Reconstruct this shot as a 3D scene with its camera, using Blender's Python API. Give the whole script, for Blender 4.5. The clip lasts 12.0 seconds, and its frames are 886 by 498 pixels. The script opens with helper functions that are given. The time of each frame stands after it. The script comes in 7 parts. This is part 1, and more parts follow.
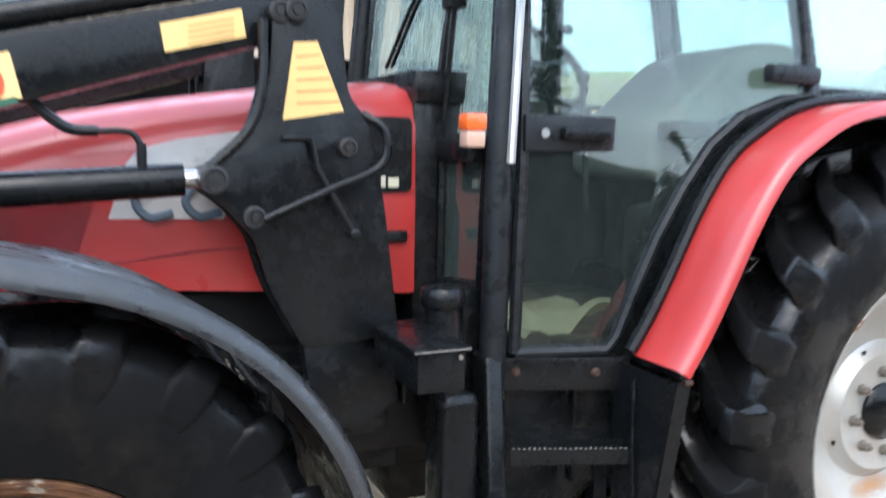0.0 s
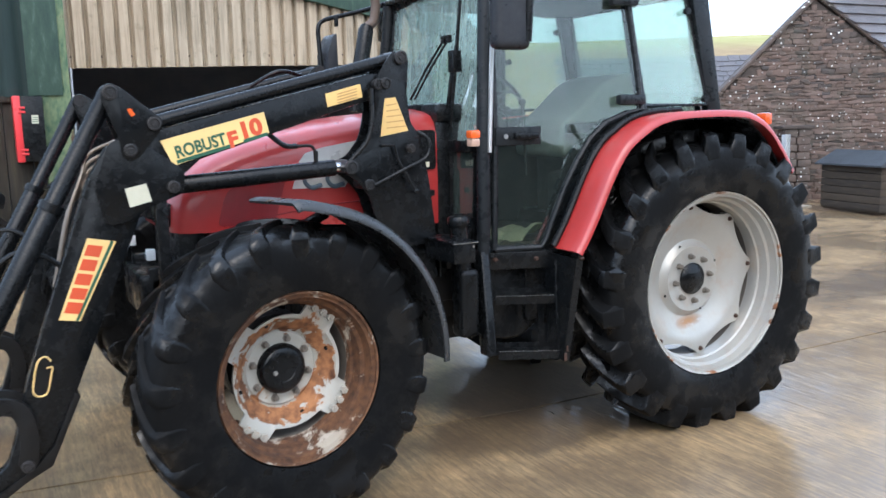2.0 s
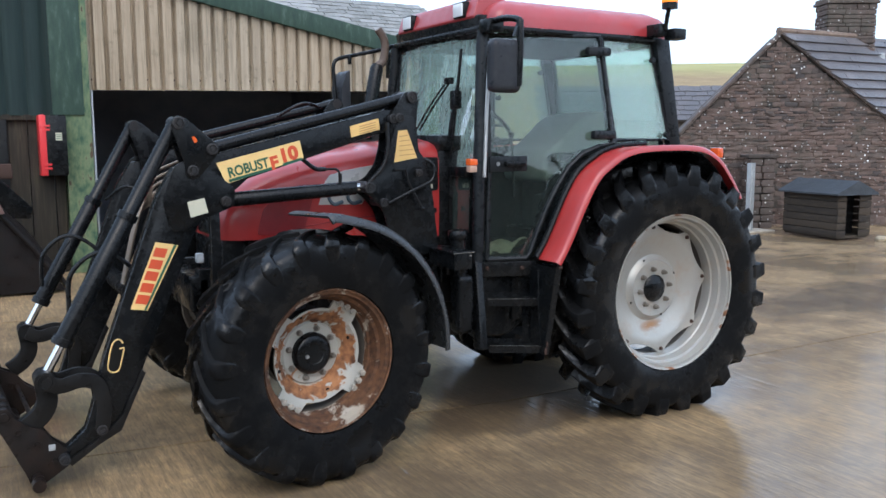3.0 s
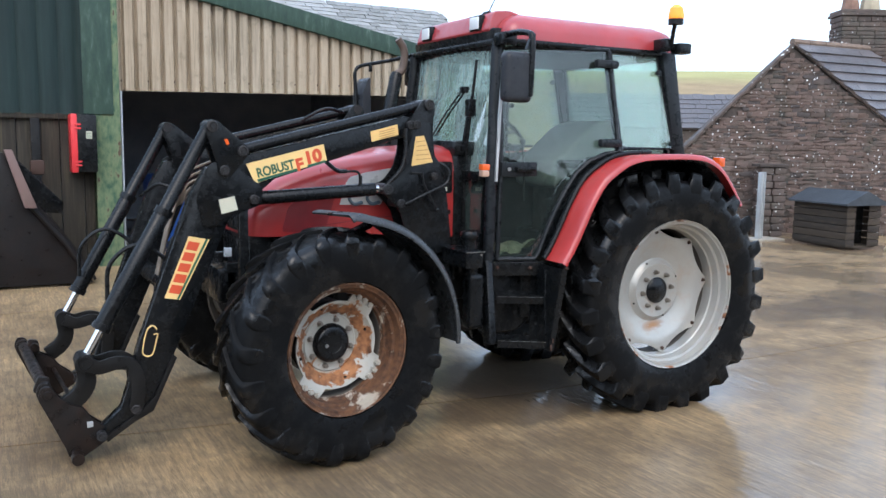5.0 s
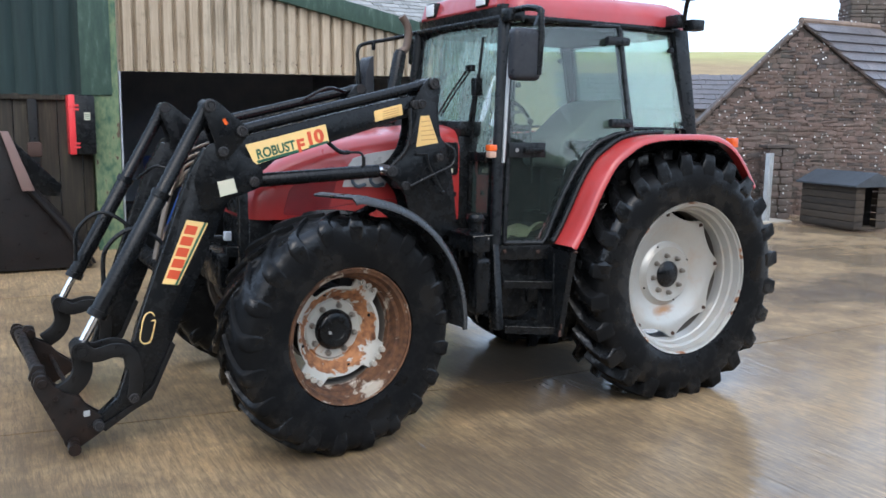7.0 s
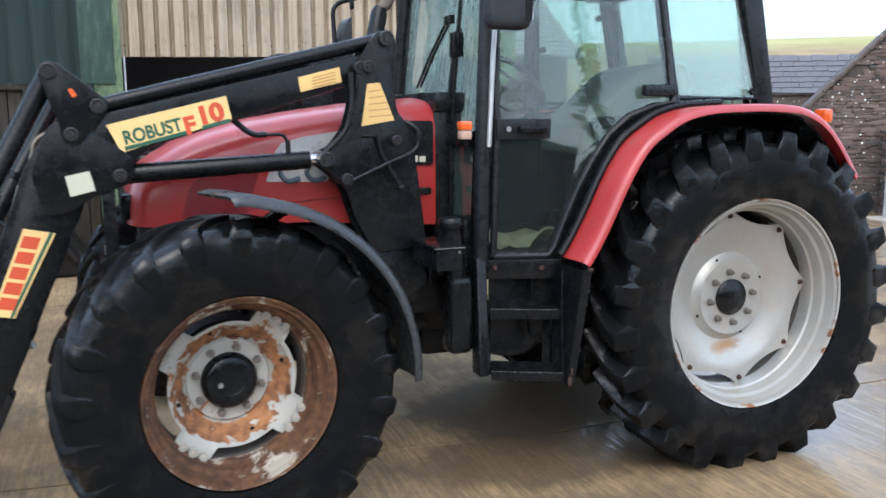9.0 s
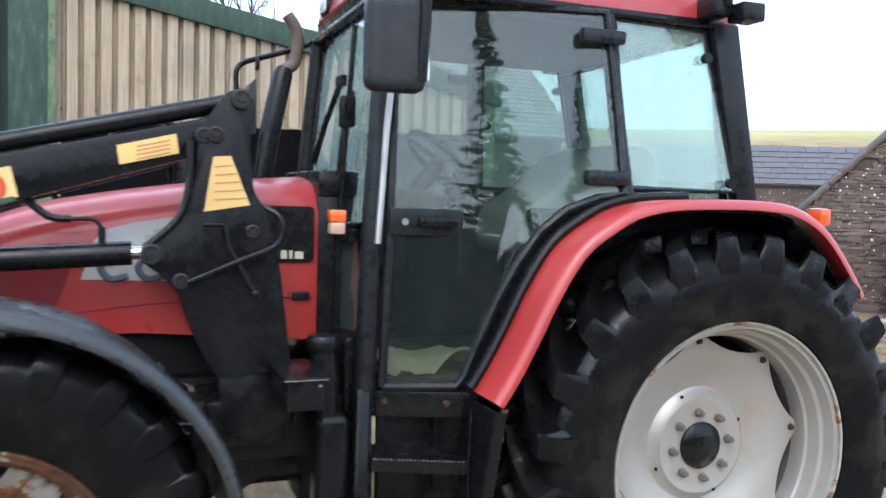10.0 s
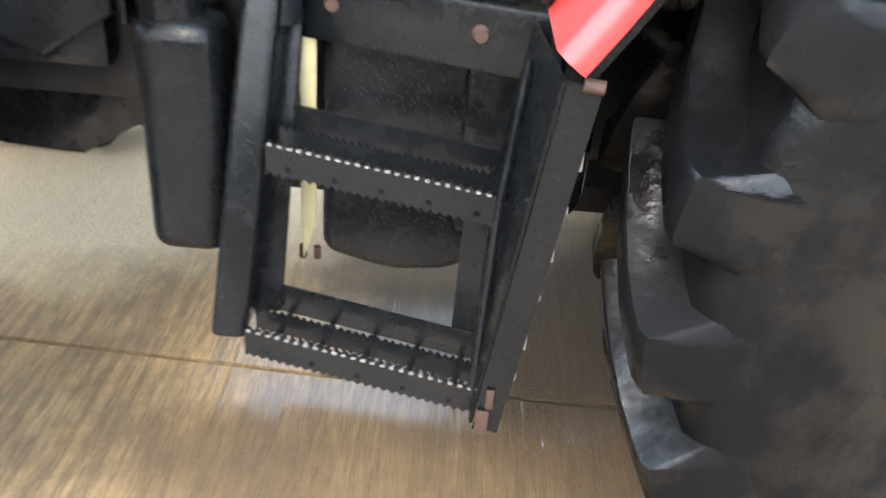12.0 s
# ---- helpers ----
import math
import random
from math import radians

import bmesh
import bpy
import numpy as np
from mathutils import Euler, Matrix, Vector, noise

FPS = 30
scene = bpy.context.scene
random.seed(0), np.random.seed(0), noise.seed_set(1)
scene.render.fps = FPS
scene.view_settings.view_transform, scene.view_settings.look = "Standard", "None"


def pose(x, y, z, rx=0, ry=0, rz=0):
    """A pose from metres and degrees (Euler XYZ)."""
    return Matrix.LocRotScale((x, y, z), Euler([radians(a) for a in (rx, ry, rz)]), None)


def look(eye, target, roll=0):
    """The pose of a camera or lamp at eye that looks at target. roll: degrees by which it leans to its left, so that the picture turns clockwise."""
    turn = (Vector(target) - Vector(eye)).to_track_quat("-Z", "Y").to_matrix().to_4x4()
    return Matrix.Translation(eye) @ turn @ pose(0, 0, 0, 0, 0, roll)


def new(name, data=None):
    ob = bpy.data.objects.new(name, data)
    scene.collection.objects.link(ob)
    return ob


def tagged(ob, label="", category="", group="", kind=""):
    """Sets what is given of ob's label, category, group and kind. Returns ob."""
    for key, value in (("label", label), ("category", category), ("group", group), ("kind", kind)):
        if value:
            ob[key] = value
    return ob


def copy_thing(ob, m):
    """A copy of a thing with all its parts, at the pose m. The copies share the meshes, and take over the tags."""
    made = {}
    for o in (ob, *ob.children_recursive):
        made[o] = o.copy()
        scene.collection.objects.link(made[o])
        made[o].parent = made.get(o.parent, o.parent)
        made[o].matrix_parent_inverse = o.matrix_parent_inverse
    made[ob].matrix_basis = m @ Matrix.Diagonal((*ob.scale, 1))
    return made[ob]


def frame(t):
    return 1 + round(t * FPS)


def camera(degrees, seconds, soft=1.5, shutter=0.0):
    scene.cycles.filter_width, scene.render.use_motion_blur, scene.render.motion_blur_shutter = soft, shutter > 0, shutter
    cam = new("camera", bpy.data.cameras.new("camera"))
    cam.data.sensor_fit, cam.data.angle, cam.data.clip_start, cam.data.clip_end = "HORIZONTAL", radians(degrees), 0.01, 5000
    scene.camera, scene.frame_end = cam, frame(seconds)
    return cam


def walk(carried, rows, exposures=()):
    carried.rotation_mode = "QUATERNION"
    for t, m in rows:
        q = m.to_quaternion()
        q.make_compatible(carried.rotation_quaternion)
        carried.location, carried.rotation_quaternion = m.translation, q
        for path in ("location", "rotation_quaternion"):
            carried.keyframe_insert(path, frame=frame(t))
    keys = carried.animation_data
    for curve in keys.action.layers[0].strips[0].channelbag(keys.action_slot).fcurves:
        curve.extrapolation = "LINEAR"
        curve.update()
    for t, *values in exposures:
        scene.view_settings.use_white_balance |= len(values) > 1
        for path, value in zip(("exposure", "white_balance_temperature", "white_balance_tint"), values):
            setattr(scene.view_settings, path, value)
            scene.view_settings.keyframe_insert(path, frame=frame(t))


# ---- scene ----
cam = camera(55.4, 12.0, shutter=0.4)
PATH = [
    (0, (-2.037, -1.531, 1.594), (-1.241, 0.288, 1.348), 0.8),
    (0.5, (-2.362, -1.954, 1.636), (-1.47, -0.165, 1.588), 1.1),
    (1, (-2.648, -2.426, 1.665), (-1.775, -0.627, 1.611), 1.4),
    (1.5, (-2.925, -2.863, 1.698), (-2.058, -1.073, 1.492), 1.8),
    (2, (-3.228, -3.236, 1.722), (-2.294, -1.495, 1.416), -1.3),
    (2.5, (-3.458, -3.617, 1.761), (-2.463, -1.896, 1.54), 0.8),
    (3, (-3.709, -3.837, 1.779), (-2.723, -2.116, 1.518), -0.1),
    (5, (-3.85, -4.095, 1.795), (-2.892, -2.358, 1.541), 0.9),
    (5.5, (-3.841, -4.091, 1.79), (-2.876, -2.356, 1.545), 1.0),
    (6, (-3.836, -4.077, 1.795), (-2.881, -2.336, 1.561), 0.9),
    (6.5, (-3.826, -4.042, 1.796), (-2.883, -2.296, 1.542), 1.0),
    (7, (-3.797, -3.962, 1.784), (-2.847, -2.227, 1.488), 0.8),
    (7.2, (-3.774, -3.914, 1.785), (-2.806, -2.191, 1.48), 0.7),
    (8.8, (-2.742, -3.134, 1.721), (-1.983, -1.307, 1.43), 0.0),
    (9, (-2.587, -3.053, 1.673), (-1.865, -1.213, 1.368), -0.3),
    (9.5, (-2.212, -2.707, 1.677), (-1.533, -0.854, 1.354), 2.2),
    (10, (-1.833, -2.381, 1.713), (-1.126, -0.514, 1.59), 1.7),
    (10.5, (-1.529, -1.948, 1.651), (-0.955, -0.093, 1.174), 3.8),
    (10.8, (-1.385, -1.705, 1.564), (-0.901, 0.128, 0.925), 2.6),
    (11, (-1.265, -1.517, 1.555), (-0.787, 0.254, 0.76), 2.9),
    (11.5, (-1.01, -1.138, 1.434), (-0.805, 0.644, 0.55), 3.4),
    (12, (-0.824, -0.774, 1.309), (-0.806, 0.95, 0.296), 5.1),
]
EXPOSURES = [(0, 0.95), (0.5, 0.58), (1.0, -0.25), (1.5, 0.1), (2.0, 0.52), (2.5,0.12), (3.0, 0.04), (5, 0.25), (7, 0.25), (9, 0.42), (9.5, 0.75), (10, 0.48), (10.5, 0.3), (11.0, 1.08), (11.5, 1.12), (12, 1.97)]
walk(cam, [(t, look(eye, target, roll)) for t, eye, target, roll in PATH], [(t, stops, 5700 + 400 * max(0, min(1, t - 10.2)), 10) for t, stops in EXPOSURES])

# ---- world, sun and exposure ----
world = bpy.data.worlds.new("overcast_sky")
scene.world = world
world.use_nodes = True
_wn, _wl = world.node_tree.nodes, world.node_tree.links
_wn.clear()
_sky = _wn.new("ShaderNodeTexSky")
_sky.sky_type = 'NISHITA'
_sky.sun_disc = False
_sky.sun_elevation, _sky.sun_rotation = radians(48), radians(200)
_sky.air_density, _sky.dust_density, _sky.ozone_density = 1.6, 6.0, 0.6
_bg = _wn.new("ShaderNodeBackground")
_bg.inputs["Strength"].default_value = 0.10
_cloud = _wn.new("ShaderNodeBackground")
_cloud.inputs["Color"].default_value = (0.83, 0.965, 1.14, 1)
_cloud.inputs["Strength"].default_value = 1.15
_add = _wn.new("ShaderNodeAddShader")
_wo = _wn.new("ShaderNodeOutputWorld")
_wl.new(_sky.outputs[0], _bg.inputs[0])
_wl.new(_bg.outputs[0], _add.inputs[0])
_wl.new(_cloud.outputs[0], _add.inputs[1])
_wl.new(_add.outputs[0], _wo.inputs[0])
sun = new("sun", bpy.data.lights.new("sun", 'SUN'))
sun.data.energy, sun.data.angle, sun.data.color = 0.7, radians(40), (1.0, 0.96, 0.9)
sun.matrix_world = look((-6, -10, 14), (0, 0, 0))


# ---- materials ----
class Mat:
    """A small builder for one procedural material."""

    def __init__(self, name):
        self.m = bpy.data.materials.new(name)
        self.m.use_nodes = True
        self.n, self.l = self.m.node_tree.nodes, self.m.node_tree.links
        self.p = self.n["Principled BSDF"]
        self.tc = self.n.new("ShaderNodeTexCoord")

    def put(self, socket, value):
        if hasattr(value, "is_output"):
            self.l.new(value, self.p.inputs[socket])
        else:
            self.p.inputs[socket].default_value = value
        return self

    def coords(self, scale=(1, 1, 1), rot=(0, 0, 0), space="Object"):
        mp = self.n.new("ShaderNodeMapping")
        mp.inputs["Scale"].default_value, mp.inputs["Rotation"].default_value = scale, rot
        self.l.new(self.tc.outputs[space], mp.inputs[0])
        return mp.outputs[0]

    def noise(self, scale=5.0, detail=5.0, rough=0.55, vec=None, dist=0.0):
        t = self.n.new("ShaderNodeTexNoise")
        t.inputs["Scale"].default_value, t.inputs["Detail"].default_value = scale, detail
        t.inputs["Roughness"].default_value, t.inputs["Distortion"].default_value = rough, dist
        self.l.new(vec if vec is not None else self.tc.outputs["Object"], t.inputs["Vector"])
        return t.outputs["Fac"]

    def voro(self, scale=5.0, vec=None, feature='F1', rand=1.0):
        t = self.n.new("ShaderNodeTexVoronoi")
        t.feature = feature
        t.inputs["Scale"].default_value, t.inputs["Randomness"].default_value = scale, rand
        self.l.new(vec if vec is not None else self.tc.outputs["Object"], t.inputs["Vector"])
        return t

    def ramp(self, fac, stops, interp='LINEAR'):
        r = self.n.new("ShaderNodeValToRGB")
        r.color_ramp.interpolation = interp
        e = r.color_ramp.elements
        while len(e) < len(stops):
            e.new(0.5)
        for el, (pos, col) in zip(e, stops):
            el.position = pos
            el.color = (*col, 1) if len(col) == 3 else (col[0], col[0], col[0], 1)
        self.l.new(fac, r.inputs[0])
        return r.outputs[0]

    def mix(self, fac, a, b, mode='MIX'):
        x = self.n.new("ShaderNodeMix")
        x.data_type, x.blend_type = 'RGBA', mode
        for sock, v in ((x.inputs[0], fac), (x.inputs[6], a), (x.inputs[7], b)):
            if hasattr(v, "is_output"):
                self.l.new(v, sock)
            elif isinstance(v, (tuple, list)):
                sock.default_value = (*v, 1) if len(v) == 3 else v
            else:
                sock.default_value = v
        return x.outputs[2]

    def math(self, op, a, b=0.0):
        x = self.n.new("ShaderNodeMath")
        x.operation = op
        for sock, v in zip(x.inputs, (a, b)):
            if hasattr(v, "is_output"):
                self.l.new(v, sock)
            else:
                sock.default_value = v
        return x.outputs[0]

    def place(self, scale=1.0):
        """World position, so that a pattern runs on across pieces."""
        g = self.n.new("ShaderNodeNewGeometry")
        mp = self.n.new("ShaderNodeMapping")
        mp.inputs["Scale"].default_value = (scale, scale, scale)
        self.l.new(g.outputs["Position"], mp.inputs[0])
        return mp.outputs[0]

    def rand(self):
        return self.n.new("ShaderNodeObjectInfo").outputs["Random"]

    def island(self):
        return self.n.new("ShaderNodeNewGeometry").outputs["Random Per Island"]

    def bump(self, height, strength=0.3, dist=0.01):
        b = self.n.new("ShaderNodeBump")
        b.inputs["Strength"].default_value, b.inputs["Distance"].default_value = strength, dist
        self.l.new(height, b.inputs["Height"])
        self.l.new(b.outputs[0], self.p.inputs["Normal"])
        return self


def paint(name, col, rough=0.35, dirt=(0.12, 0.10, 0.08), amount=0.35, metal=0.0, coat=0.0, wet=0.0, spec=0.24):
    """Painted steel or plastic with faded patches, film of dirt and fine drops."""
    k = Mat(name)
    big, fine = k.noise(2.3, 6), k.noise(38, 4)
    fade = k.mix(k.ramp(big, [(0.35, (0,)), (0.75, (1,))]), tuple(c * 0.85 for c in col), tuple(min(1, c * 1.12 + 0.004) for c in col))
    film = k.math('MULTIPLY', k.ramp(k.noise(6.5, 8, 0.7), [(0.45, (0,)), (0.8, (1,))]), amount)
    k.put("Base Color", k.mix(film, fade, dirt)).put("Metallic", metal)
    if max(col) < 0.03:
        k.put("Specular IOR Level", spec)
        k.put("Roughness", k.ramp(k.noise(16, 7, 0.7), [(0.36, (max(0.05, rough - 0.18),)), (0.62, (min(1, rough + 0.22),))]))
    else:
        k.put("Roughness", k.ramp(k.noise(9, 5), [(0.3, (max(0.05, rough - 0.1),)), (0.75, (min(1, rough + 0.18),))]))
    if coat:
        k.put("Coat Weight", coat).put("Coat Roughness", 0.16)
    drops = k.math('ADD', k.math('MULTIPLY', fine, 0.25), k.math('MULTIPLY', k.ramp(k.voro(170).outputs["Distance"], [(0.0, (1,)), (0.35, (0,))]), wet))
    k.bump(drops, 0.12 + 0.3 * wet, 0.003)
    return k.m


RED = paint("faded_red_paint", (0.37, 0.026, 0.023), 0.36, (0.26, 0.07, 0.07), 0.3, coat=0.5, wet=0.15)
ROOF_RED = paint("dull_weathered_red_paint", (0.33, 0.030, 0.034), 0.42, (0.22, 0.07, 0.07), 0.35, coat=0.45, wet=0.15)
RED_DARK = paint("dark_red_mesh", (0.22, 0.014, 0.018), 0.5, (0.08, 0.02, 0.02), 0.5)
RED_CASE = paint("red_plastic", (0.62, 0.03, 0.035), 0.35, amount=0.15)
BLACK = paint("black_machine_paint", (0.0036, 0.0044, 0.0052), 0.17, (0.020, 0.018, 0.016), 0.3, wet=0.4)
BLACK_PLASTIC = paint("black_plastic", (0.0045, 0.0053, 0.006), 0.20, (0.022, 0.021, 0.02), 0.3, wet=0.8)
CAB_BLACK = paint("satin_black_cab_paint", (0.010, 0.012, 0.014), 0.30, (0.05, 0.05, 0.048), 0.3, wet=0.15)
MIRROR_SHELL = paint("grey_black_mirror_plastic", (0.022, 0.024, 0.029), 0.40, (0.08, 0.08, 0.08), 0.3, wet=0.3)
CARRIER = paint("dark_rusted_carrier_steel", (0.008, 0.006, 0.005), 0.42, (0.045, 0.022, 0.013), 0.5)
OIL_PIPE = paint("tarnished_steel_pipe", (0.26, 0.21, 0.16), 0.45, (0.10, 0.06, 0.035), 0.5, metal=0.4)
PIN = paint("worn_pin_steel", (0.022, 0.022, 0.023), 0.36, (0.06, 0.045, 0.035), 0.4)
DULL_LENS = paint("dirty_clear_lens", (0.42, 0.27, 0.20), 0.25, (0.2, 0.15, 0.12), 0.4)
NUT = paint("dirty_zinc_nut", (0.20, 0.18, 0.155), 0.5, (0.10, 0.075, 0.05), 0.5, metal=0.4)
TAIL = paint("brown_scorched_pipe", (0.10, 0.070, 0.052), 0.6, (0.05, 0.04, 0.035), 0.5)
MUDGUARD = paint("grey_black_mudguard_plastic", (0.018, 0.019, 0.020), 0.30, (0.045, 0.045, 0.045), 0.4, wet=0.3, spec=0.62)
DARK_STEEL = paint("grimy_dark_steel", (0.005, 0.005, 0.005), 0.42, (0.020, 0.016, 0.012), 0.4)
SILVER = paint("silver_badge", (0.55, 0.55, 0.54), 0.35, amount=0.3, metal=0.2)
BADGE_BLUE = paint("grey_blue_badge", (0.10, 0.14, 0.18), 0.4, amount=0.2)
CHROME = paint("chromed_rod", (0.75, 0.75, 0.76), 0.12, amount=0.08, metal=1.0)
STEEL = paint("bare_steel", (0.45, 0.45, 0.44), 0.4, amount=0.4, metal=0.8)
WHITE_STICKER = paint("off_white_sticker", (0.56, 0.54, 0.41), 0.5, (0.3, 0.27, 0.2), 0.3)
YELLOW_STICKER = paint("yellow_cream_sticker", (0.72, 0.47, 0.16), 0.45, (0.35, 0.24, 0.12), 0.4)
CREAM_STICKER = paint("cream_sticker", (0.80, 0.55, 0.21), 0.45, (0.4, 0.3, 0.15), 0.25)
GREEN_INK = paint("green_sticker_ink", (0.012, 0.085, 0.045), 0.5, amount=0.1)
RED_INK = paint("orange_red_sticker_ink", (0.56, 0.07, 0.018), 0.5, amount=0.1)
BROWN_INK = paint("brown_sticker_ink", (0.42, 0.24, 0.08), 0.5, amount=0.1)
YELLOW_STRIP = paint("pale_yellow_strip", (0.42, 0.38, 0.20), 0.6, (0.12, 0.10, 0.06), 0.7)
INTERIOR = paint("dark_cab_trim", (0.018, 0.019, 0.020), 0.7, amount=0.3)
SEAT_CLOTH = paint("grey_seat_cloth", (0.22, 0.23, 0.20), 0.9, amount=0.4)
PAPER = paint("yellowed_paper_sack", (0.50, 0.46, 0.31), 0.85, (0.2, 0.18, 0.1), 0.4)
ORANGE_LENS = paint("orange_lens", (0.66, 0.10, 0.012), 0.15, amount=0.1, coat=0.6)
CLEAR_LENS = paint("clear_lamp_lens", (0.72, 0.74, 0.74), 0.1, amount=0.1, coat=0.8)
RUST = paint("rusty_steel", (0.050, 0.022, 0.013), 0.7, (0.03, 0.018, 0.012), 0.6)
BUCKET_RUST = paint("brown_rusted_bucket_steel", (0.006, 0.0045, 0.0042), 0.45, (0.020, 0.011, 0.008), 0.5)
GALV = paint("galvanised_steel", (0.42, 0.44, 0.45), 0.5, (0.25, 0.25, 0.24), 0.5, metal=0.3)
BLUE_DRUM = paint("blue_plastic", (0.02, 0.09, 0.35), 0.5, amount=0.3)


def glow(name, col, strength):
    k = Mat(name)
    k.put("Base Color", (*col, 1)).put("Emission Color", (*col, 1)).put("Emission Strength", strength).put("Roughness", 0.15)
    return k.m


BEACON = glow("lit_amber_beacon", (1.0, 0.27, 0.02), 0.6)


def rubber():
    """Wet black rubber: matt walls, a patchy water film on the lugs, dried mud on worn edges."""
    k = Mat("wet_tyre_rubber")
    mud = k.ramp(k.noise(3.2, 8, 0.65), [(0.48, (0.0,)), (0.78, (1.0,))])
    base = k.mix(k.noise(14, 4), (0.0022, 0.0024, 0.0027), (0.0052, 0.0055, 0.0058))
    edge = k.ramp(k.n.new("ShaderNodeNewGeometry").outputs["Pointiness"], [(0.57, (0,)), (0.68, (1,))])
    dust = k.math('MULTIPLY', edge, k.ramp(k.noise(6, 6, 0.7), [(0.45, (0,)), (0.65, (0.40,))]))
    k.put("Base Color", k.mix(dust, k.mix(k.math('MULTIPLY', mud, 0.2), base, (0.014, 0.012, 0.010)), (0.10, 0.085, 0.07)))
    k.put("Roughness", k.ramp(k.noise(5, 6, 0.62), [(0.40, (0.14,)), (0.58, (0.60,))])).put("Specular IOR Level", k.ramp(k.noise(5, 6, 0.62), [(0.40, (0.36,)), (0.54, (0.11,))]))
    k.bump(k.math('ADD', k.math('MULTIPLY', k.noise(60, 3), 0.6), k.noise(9, 6)), 0.3, 0.006)
    return k.m


RUBBER = rubber()


def rim_paint(name, rust_low, rust_high, col=(0.62, 0.61, 0.57), stain=None, scale=6.5, ring=None, deep=1.0, metal=0.0):
    k = Mat(name)
    patch = k.noise(scale, 9, 0.68, dist=0.5)
    rust = k.mix(k.ramp(k.math('ADD', k.math('MULTIPLY', k.noise(30, 6), 0.5), k.math('MULTIPLY', k.noise(5, 5), 0.5)), [(0.38, (0,)), (0.62, (1,))]), (0.075 * deep, 0.030 * deep, 0.013 * deep), (0.32 * deep, 0.140 * deep, 0.055 * deep))
    white = k.mix(k.noise(3, 6), tuple(c * 0.78 for c in col), col)
    white = k.mix(k.math('MULTIPLY', k.ramp(k.noise(7, 7, 0.65), [(0.50, (0,)), (0.68, (1,))]), 0.30 if ring else 0.5), white, (0.36, 0.24, 0.14))
    if ring:
        vl = k.n.new("ShaderNodeVectorMath")
        vl.operation = 'LENGTH'
        k.l.new(k.coords((1, 0, 1)), vl.inputs[0])
        band = k.ramp(vl.outputs["Value"], [(ring[0], (0,)), (ring[1], (1,)), (ring[2], (1,)), (ring[3], (0,))])
        patch = k.math('ADD', patch, k.math('MULTIPLY', band, 0.19))
    edge = k.ramp(patch, [(rust_low, (0,)), (rust_high, (1,))])
    if stain:
        vd = k.n.new("ShaderNodeVectorMath")
        vd.operation = 'DISTANCE'
        vd.inputs[1].default_value = stain
        k.l.new(k.coords((0.5, 1, 1.35)), vd.inputs[0])
        near = k.math('MULTIPLY', k.ramp(vd.outputs["Value"], [(0.028, (1,)), (0.062, (0,))]), k.ramp(k.noise(11, 6, 0.6, k.coords((1, 1, 2.2))), [(0.34, (0,)), (0.44, (1,))]))
        edge = k.math('MAXIMUM', edge, near)
        rust = k.mix(near, rust, (0.30, 0.165, 0.075))
    k.put("Base Color", k.mix(edge, white, rust))
    k.put("Roughness", k.mix(edge, (0.38, 0.38, 0.38), (0.85, 0.85, 0.85)))
    if metal:
        k.put("Metallic", k.mix(edge, (metal, metal, metal), (0, 0, 0)))
    k.bump(k.math('ADD', edge, k.noise(45, 4)), 0.25, 0.004)
    return k.m


RIM_FRONT_DISC = rim_paint("rust_flaked_white_rim", 0.605, 0.63, (0.40, 0.39, 0.345), deep=1.1, scale=13.0, ring=(0.150, 0.175, 0.215, 0.240))
RIM_FRONT_RING = rim_paint("heavily_rusted_rim", 0.385, 0.44, (0.40, 0.35, 0.28), deep=0.42)
# dark colour stands in for the shade behind the wheel disc
RIM_INNER = paint("shaded_inner_rim", (0.10, 0.088, 0.074), 0.7, (0.035, 0.024, 0.016), 0.9)
RIM_REAR = rim_paint("silver_white_rim", 0.735, 0.76, (0.44, 0.43, 0.395), (-0.015, -0.01, -0.33), ring=(0.484, 0.494, 0.530, 0.545), metal=0.45)


